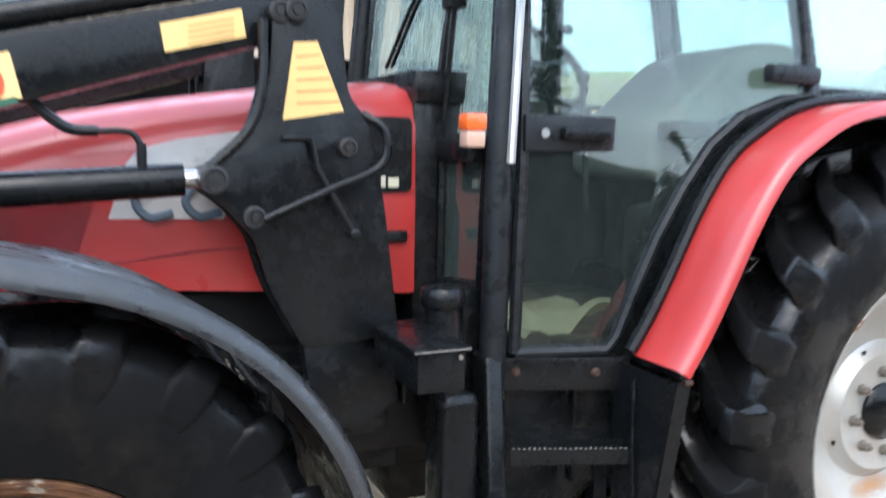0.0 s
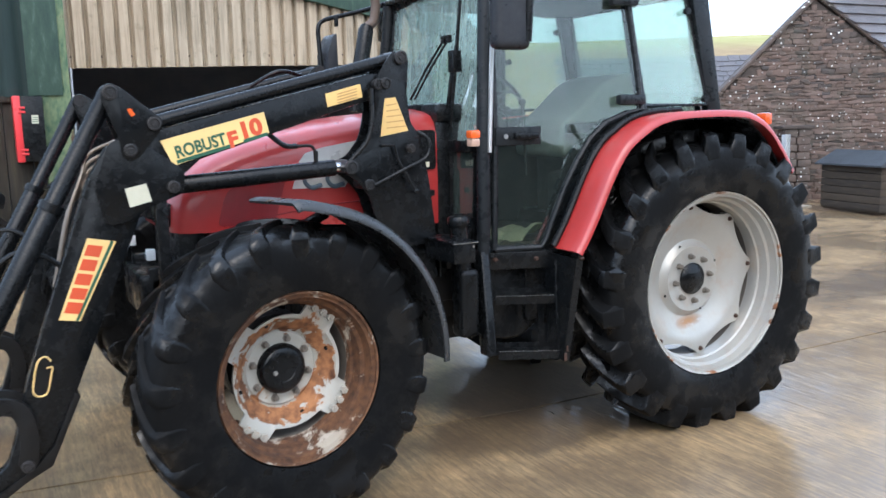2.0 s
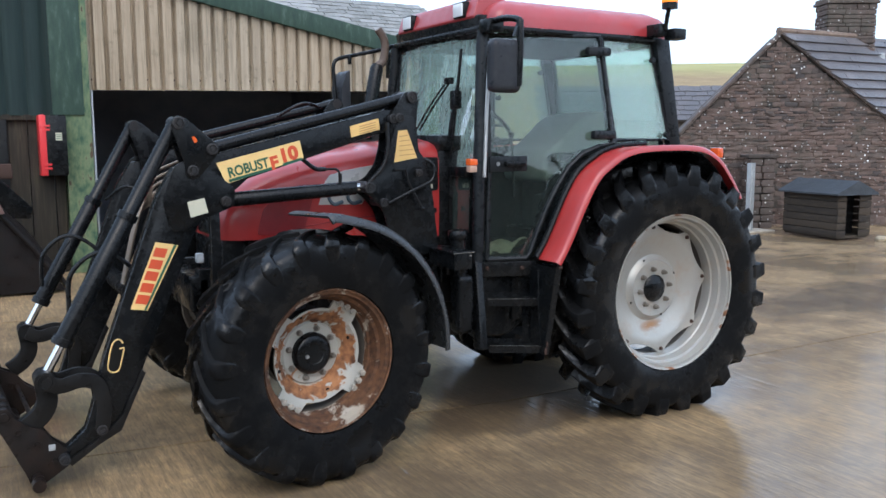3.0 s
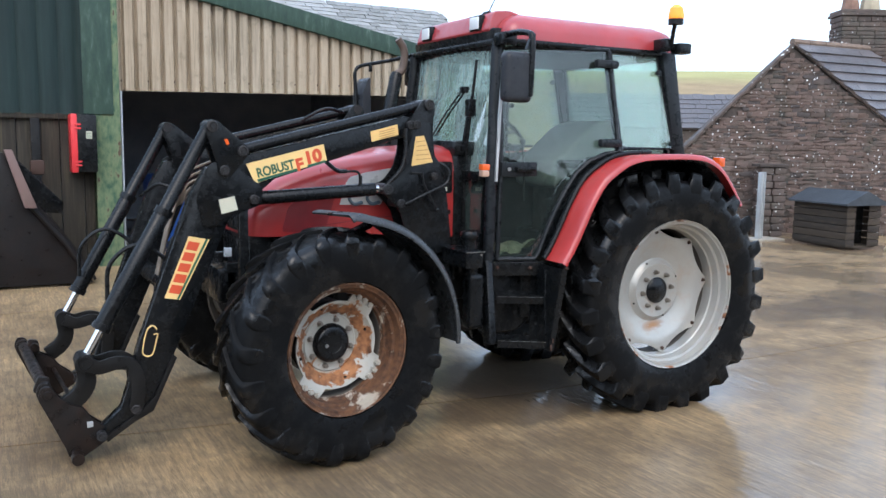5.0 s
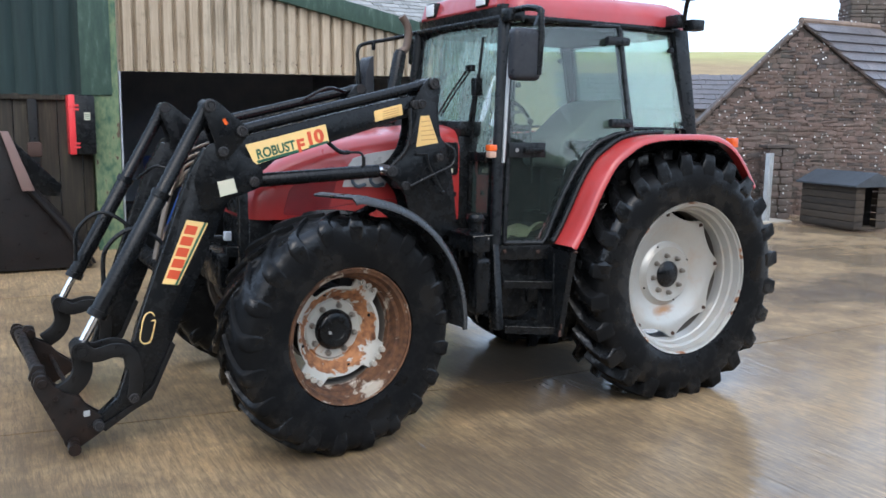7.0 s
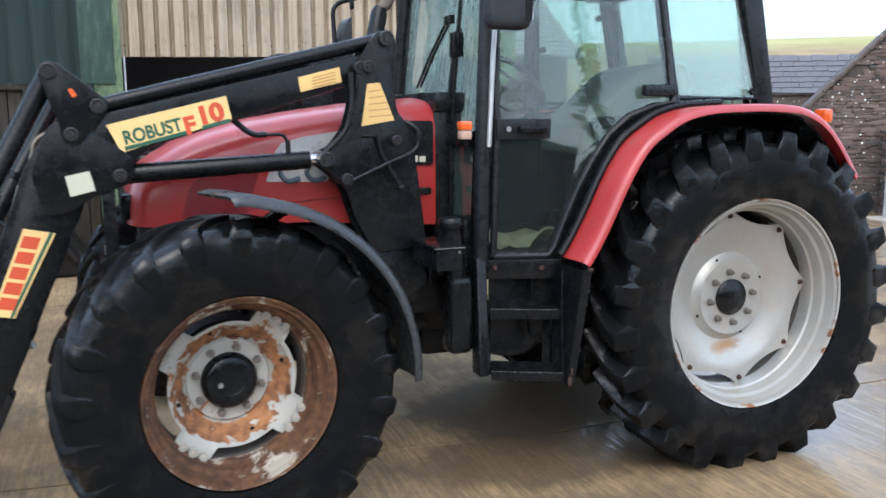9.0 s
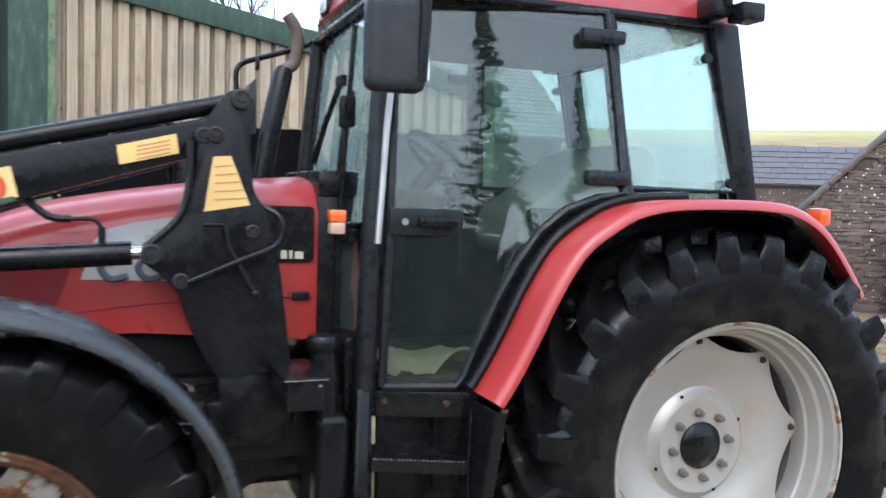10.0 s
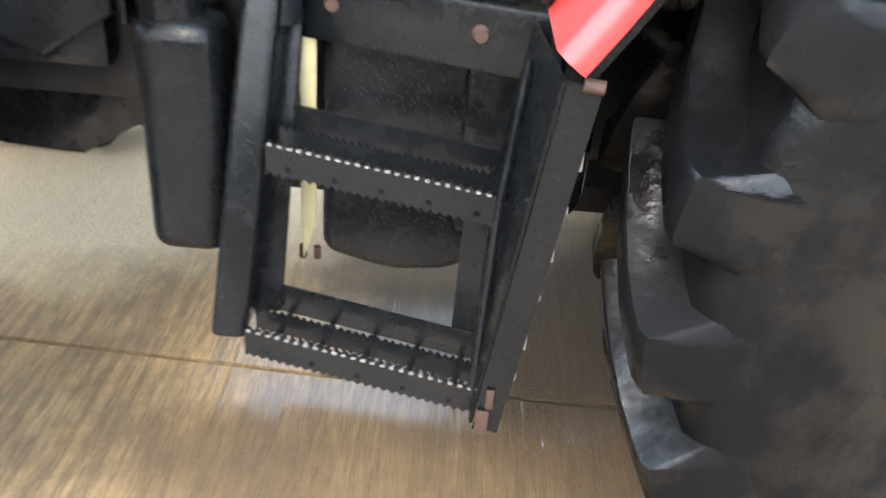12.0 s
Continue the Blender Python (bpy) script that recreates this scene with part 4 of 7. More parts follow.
# ---- front mudguards ----
def arc(cx, cz, r, a0, a1, n):
    return [(cx + r * math.cos(radians(a0 + (a1 - a0) * k / n)), cz + r * math.sin(radians(a0 + (a1 - a0) * k / n))) for k in range(n + 1)]


guard_path = [(-0.062, 0.712), (-0.050, 0.718), (-0.032, 0.722), (-0.01, 0.722), (0.03, 0.716), (0.065, 0.708)] + arc(-0.022, 0.002, 0.708, 80, -3, 22)
for sgn in (1, -1):
    bm = sheet(guard_path, -0.245, 0.135, 0.010, 0.040)
    for v in bm.verts:                       # the front edge runs back towards the outside
        k = min(1.0, max(0.0, (0.24 - v.co.x) / 0.37))
        k = k * k
        v.co.x += k * 0.035 * (0.135 - v.co.y) / 0.38
        v.co.z -= 0.012 * k * max(0.0, (v.co.y - 0.0) / 0.135)
    g = part("front_mudguard", bm, MUDGUARD, tractor, "grey-black plastic front mudguard")
    g.matrix_world = pose(FRONT_X if sgn > 0 else FRONT_X + 0.04, FRONT_Y if sgn > 0 else other(FRONT_Y), FRONT_Z, 0, 0, STEER) @ (Matrix.Identity(4) if sgn > 0 else Matrix.Diagonal((1, -1, 1, 1)))
    bpy.context.view_layer.update()
    part("mudguard_stay", tube([(-1.98, CY - sgn * 0.86, 1.335), (-2.05, CY - sgn * 0.74, 1.27), (-2.10, CY - sgn * 0.60, 1.10), (-2.12, CY - sgn * 0.60, 0.80)], 0.024), BLACK, g)

# ---- rear fenders ----
fender_path = [(-0.765, 1.068), (-0.715, 1.145), (-0.652, 1.26), (-0.585, 1.395), (-0.520, 1.505), (-0.455, 1.585), (-0.37, 1.645), (-0.28, 1.695), (-0.17, 1.725), (-0.05, 1.737), (0.15, 1.742), (0.32, 1.737),
               (0.42, 1.722), (0.52, 1.68), (0.60, 1.62), (0.68, 1.53), (0.74, 1.45), (0.775, 1.40)]
fender_path = [(a + 0.05, b - 0.012) for a, b in fender_path]
fender_path = [(p.x, p.y) for p in smooth_path([Vector((a, b, 0)) for a, b in fender_path], 3)]
for s in (1, -1):
    y0, y1 = (0.068, 0.245) if s > 0 else (1.932, 1.755)
    f = part("rear_fender", sheet(fender_path, y0 - 0.02, y1, 0.012, 0.032) if s > 0 else sheet(fender_path, y0, y1, 0.012, 0.0), RED, tractor, "red rear fender with faded top", 50)
    inner = [(x + (0.035 if x < 0.2 else -0.035) * (1 if z < 1.69 else 0.3), z - 0.030) for x, z in fender_path]
    part("fender_liner", sheet(inner, y0 + 0.03 * s, y1 + 0.22 * s, 0.012), BLACK_PLASTIC, f)
    part("rear_lamp", box(0.635, 0.690, min(y0 + 0.04 * s, y0 + 0.11 * s), max(y0 + 0.04 * s, y0 + 0.11 * s), 1.645, 1.712, 0.012), ORANGE_LENS, f, "orange rear marker lamp")
    part("rubber_trim", tube([(x - 0.012, y1 - 0.004 * s, z + 0.012) for x, z in fender_path[:30]], 0.018, 8), BLACK_PLASTIC, f)
    part("inner_guard", prism([(-0.70, 1.02), (-0.2, 0.95), (0.55, 0.95), (0.78, 1.38), (0.5, 1.69), (0.1, 1.73), (-0.25, 1.70), (-0.48, 1.52)], y1 + 0.19 * s, y1 + 0.215 * s), BLACK_PLASTIC, f)

# ---- cab ----
def pane(corners, t=0.006, rad=0.0):
    """A flat glass pane with thickness from its corners."""
    p = [Vector(c) for c in corners]
    n = (p[1] - p[0]).cross(p[2] - p[0]).normalized() * t
    bm = bmesh.new()
    a, b = [bm.verts.new(q) for q in p], [bm.verts.new(q + n) for q in p]
    bm.faces.new(a)
    bm.faces.new(b[::-1])
    for i in range(len(p)):
        j = (i + 1) % len(p)
        bm.faces.new((a[i], b[i], b[j], a[j]))
    return bm


cab = part("cab_frame", box(-1.05, 0.50, 0.46, 1.54, 1.00, 1.05, 0.01), BLACK, tractor, "black painted cab frame")
for bx4 in ((-1.02, 0.36, 0.36, 0.44), (-1.02, 0.36, 1.56, 1.64), (-1.02, -0.95, 0.44, 1.56), (0.30, 0.36, 0.44, 1.56)):
    part("roof_rail", box(*bx4, 2.395, 2.43, 0.012), BLACK, cab)
DOOR_BACK_Y, DOOR_FRONT_Y, TOP_IN = 0.235, 0.360, 0.11
for s in (1, -1):
    def Y(v):
        return v if s > 0 else other(v)
    a_pillar = part("a_pillar", tube([(-1.065, Y(0.365), 0.98), (-1.050, Y(0.375), 1.6), (-0.990, Y(0.44), 2.40)], 0.036, 12), CAB_BLACK, cab)
    part("pillar_trim", tube([(-1.040, Y(0.335), 1.55), (-1.008, Y(0.362), 1.95), (-0.975, Y(0.388), 2.25)], 0.012, 8), STEEL if s > 0 else BLACK, a_pillar, "bright metal edging")
    part("b_pillar", joined(tube([(-0.115, Y(0.27), 1.70), (-0.14, Y(0.32), 2.0), (-0.165, Y(0.385), 2.40)], 0.03, 10)), CAB_BLACK, cab)
    part("c_pillar", joined(prism([(0.455, 1.70), (0.557, 1.70), (0.415, 2.42), (0.292, 2.42)], Y(0.355), Y(0.41), 0.012)), CAB_BLACK, cab)
    sill = prism([(-1.07, Y(0.398)), (-0.70, Y(0.272)), (-0.70, Y(0.42)), (-1.07, Y(0.49))], 0.950, 1.040, 0.006, axis="z")
    part("door_sill", sill, BLACK, cab)
    # door: frame bar round the glass, following the fender
    c = lambda x, z: (x, Y((DOOR_FRONT_Y + (DOOR_BACK_Y - DOOR_FRONT_Y) * min(1.0, (x + 1.02) / 0.85)) + TOP_IN * max(0.0, (z - 1.5) / 0.9) ** 1.2), z)
    edge = [(-1.005, 1.06), (-0.99, 1.6), (-0.95, 2.388), (-0.60, 2.400), (-0.19, 2.402), (-0.155, 2.0), (-0.14, 1.745), (-0.24, 1.725), (-0.36, 1.68), (-0.46, 1.60), (-0.54, 1.49), (-0.61, 1.36), (-0.67, 1.22), (-0.72, 1.09), (-0.75, 1.055)]
    door = part("door", tube([c(x, z) for x, z in edge + edge[:1]], 0.017, 8), CAB_BLACK, cab, "black-framed glass cab door")
    gl = bmesh.new()
    fv = [gl.verts.new(c(x, z)) for x, z in edge]
    ctr = gl.verts.new(c(-0.55, 1.75))
    for i in range(len(fv)):
        gl.faces.new((fv[i], fv[(i + 1) % len(fv)], ctr))
    bmesh.ops.solidify(gl, geom=gl.faces[:], thickness=0.005)
    pn = part("glass_pane", gl, GLASS_DOOR if s > 0 else GLASS_FAR, door, "green-tinted glass with rain marks")
    pn.visible_shadow = False
    part("door_handle", joined(box(-0.90, -0.76, c(-0.85, 1.6)[1] - 0.035, c(-0.85, 1.6)[1] + 0.01, 1.610, 1.642, 0.008)), BLACK_PLASTIC, door)
    yh = c(-0.86, 1.62)[1]
    part("handle_plate", box(-1.0, -0.73, yh - 0.012, yh + 0.006, 1.580, 1.672, 0.006), CAB_BLACK, door)
    part("lock_button", lathe([(0, -0.008), (0.012, -0.008), (0.012, 0.004), (0, 0.004)], 12, at=(-0.945, c(-0.945, 1.62)[1] - 0.022, 1.626)), STEEL, door)
    for z in (1.80, 2.31):
        yh = c(-0.2, z)[1] - 0.02
        part("hinge", box(-0.31, -0.13, yh - 0.025, yh + 0.02, z - 0.03, z + 0.025, 0.018), CAB_BLACK, door)
    # quarter window
    q = [(-0.095, Y(0.315), 1.765), (0.435, Y(0.365), 1.765), (0.290, Y(0.405), 2.39), (-0.135, Y(0.385), 2.39)]
    qw = part("quarter_window", joined(tube(q + q[:1], 0.014, 8)), CAB_BLACK, cab)
    pn = part("glass_pane", pane(q), GLASS_REAR if s > 0 else GLASS_FAR, qw, "rain-beaded green glass")
    pn.visible_shadow = False
    for p in ((-0.11, 2.08), (0.39, 1.80), (0.28, 2.28)):
        part("window_catch", lathe([(0, -0.03), (0.02, -0.03), (0.02, -0.005), (0.008, -0.005), (0.008, 0.01), (0, 0.01)], 12, at=(p[0], Y(0.345 if p[1] < 2 else 0.385), p[1])), BLACK_PLASTIC, qw)
    # corner window beside the bonnet
    lo = [(-1.06, Y(0.44), 1.22), (-1.10, Y(0.62), 1.22), (-1.10, Y(0.62), 1.56), (-1.05, Y(0.44), 1.56)]
    cw = part("corner_window", joined(tube(lo + lo[:1], 0.02, 8), box(-1.12, -1.03, min(Y(0.42), Y(0.66)), max(Y(0.42), Y(0.66)), 1.55, 1.61, 0.012)), BLACK, cab)
    pn = part("glass_pane", pane(lo), GLASS_CORNER, cw)
    pn.visible_shadow = False
    part("lower_panel", box(-1.12, -1.02, min(Y(0.43), Y(0.70)), max(Y(0.43), Y(0.70)), 0.95, 1.22, 0.015), BLACK, cab)
    # indicator
    ind = part("indicator_lamp", box(-1.240, -1.192, min(Y(0.168), Y(0.212)), max(Y(0.168), Y(0.212)), 1.588, 1.626, 0.008), DULL_LENS, tractor)
    part("orange_lens", box(-1.242, -1.190, min(Y(0.166), Y(0.214)), max(Y(0.166), Y(0.214)), 1.626, 1.664, 0.008), ORANGE_LENS, ind)
    part("lamp_bracket", tube([(-1.235, Y(0.22), 1.61), (-1.15, Y(0.34), 1.61), (-1.06, Y(0.43), 1.61)], 0.011, 8), BLACK, ind)

# windscreen
ws = [(-1.03, 0.45, 1.60), (-1.03, 1.55, 1.60), (-0.965, 1.52, 2.38), (-0.965, 0.48, 2.38)]
wsf = part("windscreen", joined(tube(ws + ws[:1], 0.018, 8), box(-1.19, -1.0, 0.62, 1.38, 1.05, 1.72, 0.03), box(-1.19, -1.02, 0.60, 1.40, 1.70, 1.80, 0.03)), BLACK, cab)
wm = bmesh.new()
wv = []
for j in range(5):
    z = 1.6 + 0.78 * j / 4
    wv.append([wm.verts.new((-1.03 + 0.065 * j / 4 - (0.06 - 0.008 * j) * (1 - (2 * i / 8 - 1) ** 2), 0.45 + 0.03 * j / 4 + (1.10 - 0.06 * j / 4) * i / 8, z)) for i in range(9)])
for j in range(4):
    for i in range(8):
        wm.faces.new((wv[j][i], wv[j][i + 1], wv[j + 1][i + 1], wv[j + 1][i]))
pn = part("glass_pane", wm, GLASS_FRONT, wsf, "wet windscreen glass")
pn.visible_shadow = False
part("screen_sticker", box(-1.085, -1.083, 0.63, 0.71, 1.62, 1.80), simple("pale_green_sticker", [(0.3, (0.25, 0.55, 0.45)), (0.7, (0.3, 0.6, 0.5))], 4, 0.5, 0.1), wsf)
rear = [(0.50, 0.45, 1.45), (0.50, 1.55, 1.45), (0.36, 1.55, 2.38), (0.36, 0.45, 2.38)]
rwn = part("rear_window", joined(tube(rear + rear[:1], 0.018, 8), box(0.47, 0.53, 0.45, 1.55, 1.0, 1.45, 0.01)), BLACK, cab)
pn = part("glass_pane", pane(rear), GLASS_FAR, rwn)
pn.visible_shadow = False
for d in (0.0, 0.05):
    wp = part("wiper", joined(tube([(-1.10, 0.62 + d, 2.12), (-1.115, 0.80 + d, 1.98), (-1.12, 0.98 + d, 1.83)], 0.007, 6), box(-1.115, -1.09, 0.60 + d, 0.63 + d, 2.10, 2.14, 0.004)), BLACK_PLASTIC, wsf)
part("wiper", joined(tube([(-1.085, 0.52, 2.30), (-1.095, 0.56, 2.0), (-1.10, 0.62, 1.66)], 0.010, 6), tube([(-1.08, 0.57, 2.08), (-1.10, 0.60, 1.9), (-1.105, 0.66, 1.66)], 0.014, 6), box(-1.12, -1.07, 0.54, 0.60, 1.95, 2.06, 0.008)), BLACK_PLASTIC, wsf)


# roof
def roof():
    bm = bmesh.new()
    ring = round_poly([(-0.95, 0.38), (0.45, 0.36), (0.45, 1.64), (-0.95, 1.62)], 0.10, 6)
    rows = []
    for off, z0, tip in ((0.015, 2.405, 0.0), (0.0, 2.415, 0), (0.0, 2.485, 0), (0.012, 2.525, 0), (0.04, 2.560, 0), (0.10, 2.592, 0), (0.28, 2.615, 0), (0.48, 2.622, 0)):
        cx, cy = -0.25, CY
        hx, hy = 0.70, 0.64
        row = []
        for x, y in ring:
            sx, sy = (hx - off) / hx, (hy - off) / hy
            px = cx + (x - cx) * sx
            z = z0 - 0.012 * max(0.0, px / 0.45) - (0.02 * max(0.0, (-0.85 - px) / 0.27) if z0 > 2.5 else 0)
            row.append(bm.verts.new((px, cy + (y - cy) * sy, z)))
        rows.append(row)
    for a, b in zip(rows, rows[1:]):
        for k in range(len(a)):
            bm.faces.new((a[k], a[(k + 1) % len(a)], b[(k + 1) % len(a)], b[k]))
    bm.faces.new(rows[0][::-1])
    bm.faces.new(rows[-1])
    return bm


rf = part("roof", roof(), ROOF_RED, tractor, "faded red rounded cab roof", 45)
part("visor", prism(round_poly([(-1.005, 2.498), (-1.0, 2.470), (-0.985, 2.365), (-0.89, 2.365), (-0.89, 2.498)], 0.015), 0.46, 1.54, 0.006), BLACK_PLASTIC, rf)
part("front_cowl", prism(round_poly([(-1.015, 2.480), (-0.78, 2.470), (-0.77, 2.596), (-0.86, 2.618), (-0.975, 2.606)], 0.025), 0.505, 1.495, 0.022, seg=3), ROOF_RED, rf, "red roof fascia with work lamps")
for yy in (0.665, 1.335):
    wl = part("work_lamp", box(-1.022, -0.95, yy - 0.066, yy + 0.066, 2.494, 2.592, 0.012), BLACK_PLASTIC, rf)
    part("lens", box(-1.028, -1.018, yy - 0.054, yy + 0.054, 2.504, 2.582, 0.006), CLEAR_LENS, wl)
part("aerial", tube([(-0.95, 0.62, 2.60), (-0.92, 0.60, 2.68), (-0.84, 0.56, 2.82)], 0.0035, 6), BLACK_PLASTIC, rf)
part("aerial_base", lathe([(0, -0.03), (0.018, -0.03), (0.02, 0.03), (0, 0.03)], 10, at=(-0.955, 0.62, 2.60)), BLACK_PLASTIC, rf)
bc = part("beacon", joined(tube([(0.27, 0.25, 2.46), (0.26, 0.22, 2.56), (0.255, 0.20, 2.60)], 0.014, 8), tube([(0.255, 0.20, 2.585), (0.255, 0.20, 2.628)], 0.05, 18), box(0.22, 0.30, 0.25, 0.38, 2.42, 2.50, 0.012)), BLACK_PLASTIC, rf, "amber warning beacon on a bracket")
part("amber_dome", tube([(0.255, 0.20, 2.62), (0.255, 0.20, 2.64), (0.255, 0.20, 2.69), (0.255, 0.20, 2.712)], 0.04, 20, [0.050, 0.052, 0.044, 0.018]), BEACON, bc, "amber dome, lit")
for yy in (0.24, 1.76):
    part("rear_work_lamp", box(0.30, 0.40, yy - 0.05, yy + 0.05, 2.40, 2.47, 0.012), BLACK_PLASTIC, rf)
    part("lamp_arm", tube([(0.30, yy, 2.44), (0.28, CY + (yy - CY) * 0.8, 2.44)], 0.012, 8), BLACK_PLASTIC, rf)

# mirrors
mr = part("mirror_housing", box(-1.165, -0.975, 0.050, 0.14, 2.025, 2.315, 0.042, seg=5), MIRROR_SHELL, tractor, "black plastic wing mirror")
part("mirror_glass", box(-0.974, -0.970, 0.062, 0.128, 2.065, 2.28), MIRROR, mr)
part("mirror_arm", joined(tube(smooth_path([(-0.995, 0.06, 2.06), (-0.990, 0.052, 2.25), (-0.990, 0.056, 2.39), (-0.990, 0.085, 2.425), (-0.990, 0.22, 2.445), (-0.99, 0.40, 2.44)]), 0.019, 10), prism([(-1.03, 2.33), (-0.995, 2.42), (-0.97, 2.42), (-0.97, 2.33)], 0.05, 0.075), box(-1.03, -0.93, 0.30, 0.42, 2.38, 2.46, 0.015)), BLACK, mr)
mr2 = part("mirror_housing", prism(round_poly([(-1.305, 1.99), (-1.236, 1.99), (-1.240, 2.262), (-1.262, 2.24), (-1.30, 2.14)], 0.012), 1.80, 2.0, 0.010), MIRROR_SHELL, tractor, "black plastic wing mirror")
part("mirror_arm", tube(smooth_path([(-1.318, 1.89, 2.05), (-1.322, 1.90, 2.20), (-1.322, 1.90, 2.30), (-1.285, 1.89, 2.344), (-1.20, 1.80, 2.365), (-1.109, 1.70, 2.385), (-1.02, 1.58, 2.41)]), 0.014, 10), BLACK, mr2)
part("mirror_clamp", box(-1.245, -1.225, 1.80, 1.83, 2.30, 2.36, 0.004), BLACK, mr2)

# exhaust
ex = part("exhaust_silencer", tube([(-1.385, 1.36, 1.78), (-1.352, 1.36, 2.005), (-1.30, 1.36, 2.26), (-1.292, 1.36, 2.29)], 0.045, 18, [0.045, 0.048, 0.046, 0.034]), BLACK, tractor)
part("tail_pipe", tube(smooth_path([(-1.294, 1.36, 2.28), (-1.252, 1.36, 2.31), (-1.236, 1.36, 2.37), (-1.232, 1.36, 2.42), (-1.245, 1.36, 2.475), (-1.285, 1.36, 2.53)]), 0.028, 14), TAIL, ex, "brown bent tail pipe")
part("heat_shield", box(-1.147, -0.985, 1.44, 1.54, 2.21, 2.40, 0.018), BLACK, ex)
part("shield_clips", joined(*[box(-1.13 + 0.03 * k, -1.115 + 0.03 * k, 1.432, 1.444, 2.285, 2.30 + 0.01 * (k % 2), 0.002) for k in range(5)]), STEEL, ex)
part("grab_rail", tube(smooth_path([(-1.02, 1.40, 1.93), (-0.93, 1.40, 2.10), (-0.87, 1.40, 2.17), (-0.80, 1.42, 2.19)]), 0.012, 10), BLACK_PLASTIC, ex)
ex.location = (0.14, 0.17, -0.01)

# interior
st = part("driver_seat", prism(round_poly([(-0.31, 1.48), (-0.30, 1.67), (-0.20, 1.73), (0.02, 1.92), (0.16, 1.965), (0.31, 1.955), (0.345, 1.86), (0.30, 1.46)], 0.06, 5), 0.74, 1.24, 0.05, seg=3), SEAT_CLOTH, tractor, "pale grey covered driver seat")
part("seat_pedestal", joined(box(-0.20, 0.20, 0.84, 1.16, 1.06, 1.50, 0.04)), INTERIOR, st)
part("armrest", box(-0.30, 0.10, 0.66, 0.73, 1.62, 1.68, 0.02), INTERIOR, st)
wl = part("steering_wheel", tube([(-0.58 + 0.20 * math.cos(a) * 0.6, 1.0 + 0.20 * math.sin(a), 1.86 - 0.20 * math.cos(a) * 0.6) for a in (2 * math.pi * k / 32 for k in range(33))], 0.015, 8), BLACK_PLASTIC, tractor)
part("steering_column", tube([(-0.58, 1.0, 1.86), (-0.68, 1.0, 1.74), (-0.86, 1.0, 1.40), (-0.92, 1.0, 1.06)], 0.04, 12), BLACK_PLASTIC, wl)
part("wheel_spoke", joined(*[tube([(-0.58, 1.0, 1.86), (-0.58 + 0.12 * math.cos(a), 1.0 + 0.2 * math.sin(a), 1.86 - 0.12 * math.cos(a))], 0.01, 6) for a in (0.5, 2.6, 4.7)]), BLACK_PLASTIC, wl)
part("dashboard", joined(box(-0.82, -0.66, 0.78, 1.22, 1.58, 1.74, 0.04), box(-1.0, -0.80, 0.72, 1.28, 1.42, 1.70, 0.04), box(-1.0, -0.86, 0.80, 1.20, 1.05, 1.45, 0.03)), INTERIOR, tractor)
# far console built tall to keep the view through the cab dark
part("side_console", box(-0.62, 0.30, 1.28, 1.52, 1.06, 1.62, 0.05), INTERIOR, tractor)
part("side_console", box(-0.45, 0.25, 0.50, 0.70, 1.06, 1.42, 0.05), INTERIOR, tractor)
# dark panel added over the low far glass to deepen the shade inside
part("far_door_panel", box(-0.98, -0.60, 1.52, 1.56, 1.06, 1.50, 0.01), INTERIOR, tractor)
for i, (x, y) in enumerate(((-0.45, 1.36), (-0.35, 1.40), (-0.25, 1.36), (-0.60, 0.66))):
    lv = part("control_lever", tube([(x, y, 1.4), (x - 0.03, y, 1.70 + 0.03 * i)], 0.008, 8), INTERIOR, tractor)
    part("lever_knob", lathe([(0, -0.022), (0.018, -0.012), (0.02, 0.005), (0, 0.022)], 10, at=(x - 0.03, y, 1.71 + 0.03 * i)), INTERIOR, lv)
part("cab_floor", box(-1.0, 0.38, 0.47, 1.53, 1.045, 1.065), INTERIOR, tractor)
part("headliner", box(-0.98, 0.34, 0.45, 1.55, 2.375, 2.40, 0.01), INTERIOR, tractor)


def crumpled(x0, x1, y0, y1, z, h, seed, nx=14, ny=12):
    bm = bmesh.new()
    g = []
    for j in range(ny + 1):
        row = []
        for i in range(nx + 1):
            u, v = i / nx, j / ny
            p = Vector((u * 3 + seed, v * 3, seed))
            d = 0.25 + noise.noise(p * 0.6) * 0.9 + noise.noise(p * 2.2) * 0.22
            row.append(bm.verts.new((x0 + (x1 - x0) * u + 0.04 * noise.noise(p + Vector((5, 0, 0))), y0 + (y1 - y0) * v + 0.04 * noise.noise(p + Vector((0, 7, 0))), z + h * abs(d) + 0.004)))
        g.append(row)
    for j in range(ny):
        for i in range(nx):
            bm.faces.new((g[j][i], g[j][i + 1], g[j + 1][i + 1], g[j + 1][i]))
    bmesh.ops.solidify(bm, geom=bm.faces[:], thickness=0.003)
    return bm


tagged(part("paper_sack", crumpled(-0.99, -0.60, 0.44, 0.86, 1.068, 0.12, 3.3), PAPER), "crumpled yellowish paper sack on the cab floor", "sack")

# ---- steps, tank and left-hand fittings ----
LA, LB = Vector((-1.087, 0.197, 0.577)), Vector((-0.754, 0.147, 0.544))     # lower tread, front edge
UA, UB = Vector((-1.062, 0.258, 0.841)), Vector((-0.742, 0.191, 0.823))     # upper tread, front edge


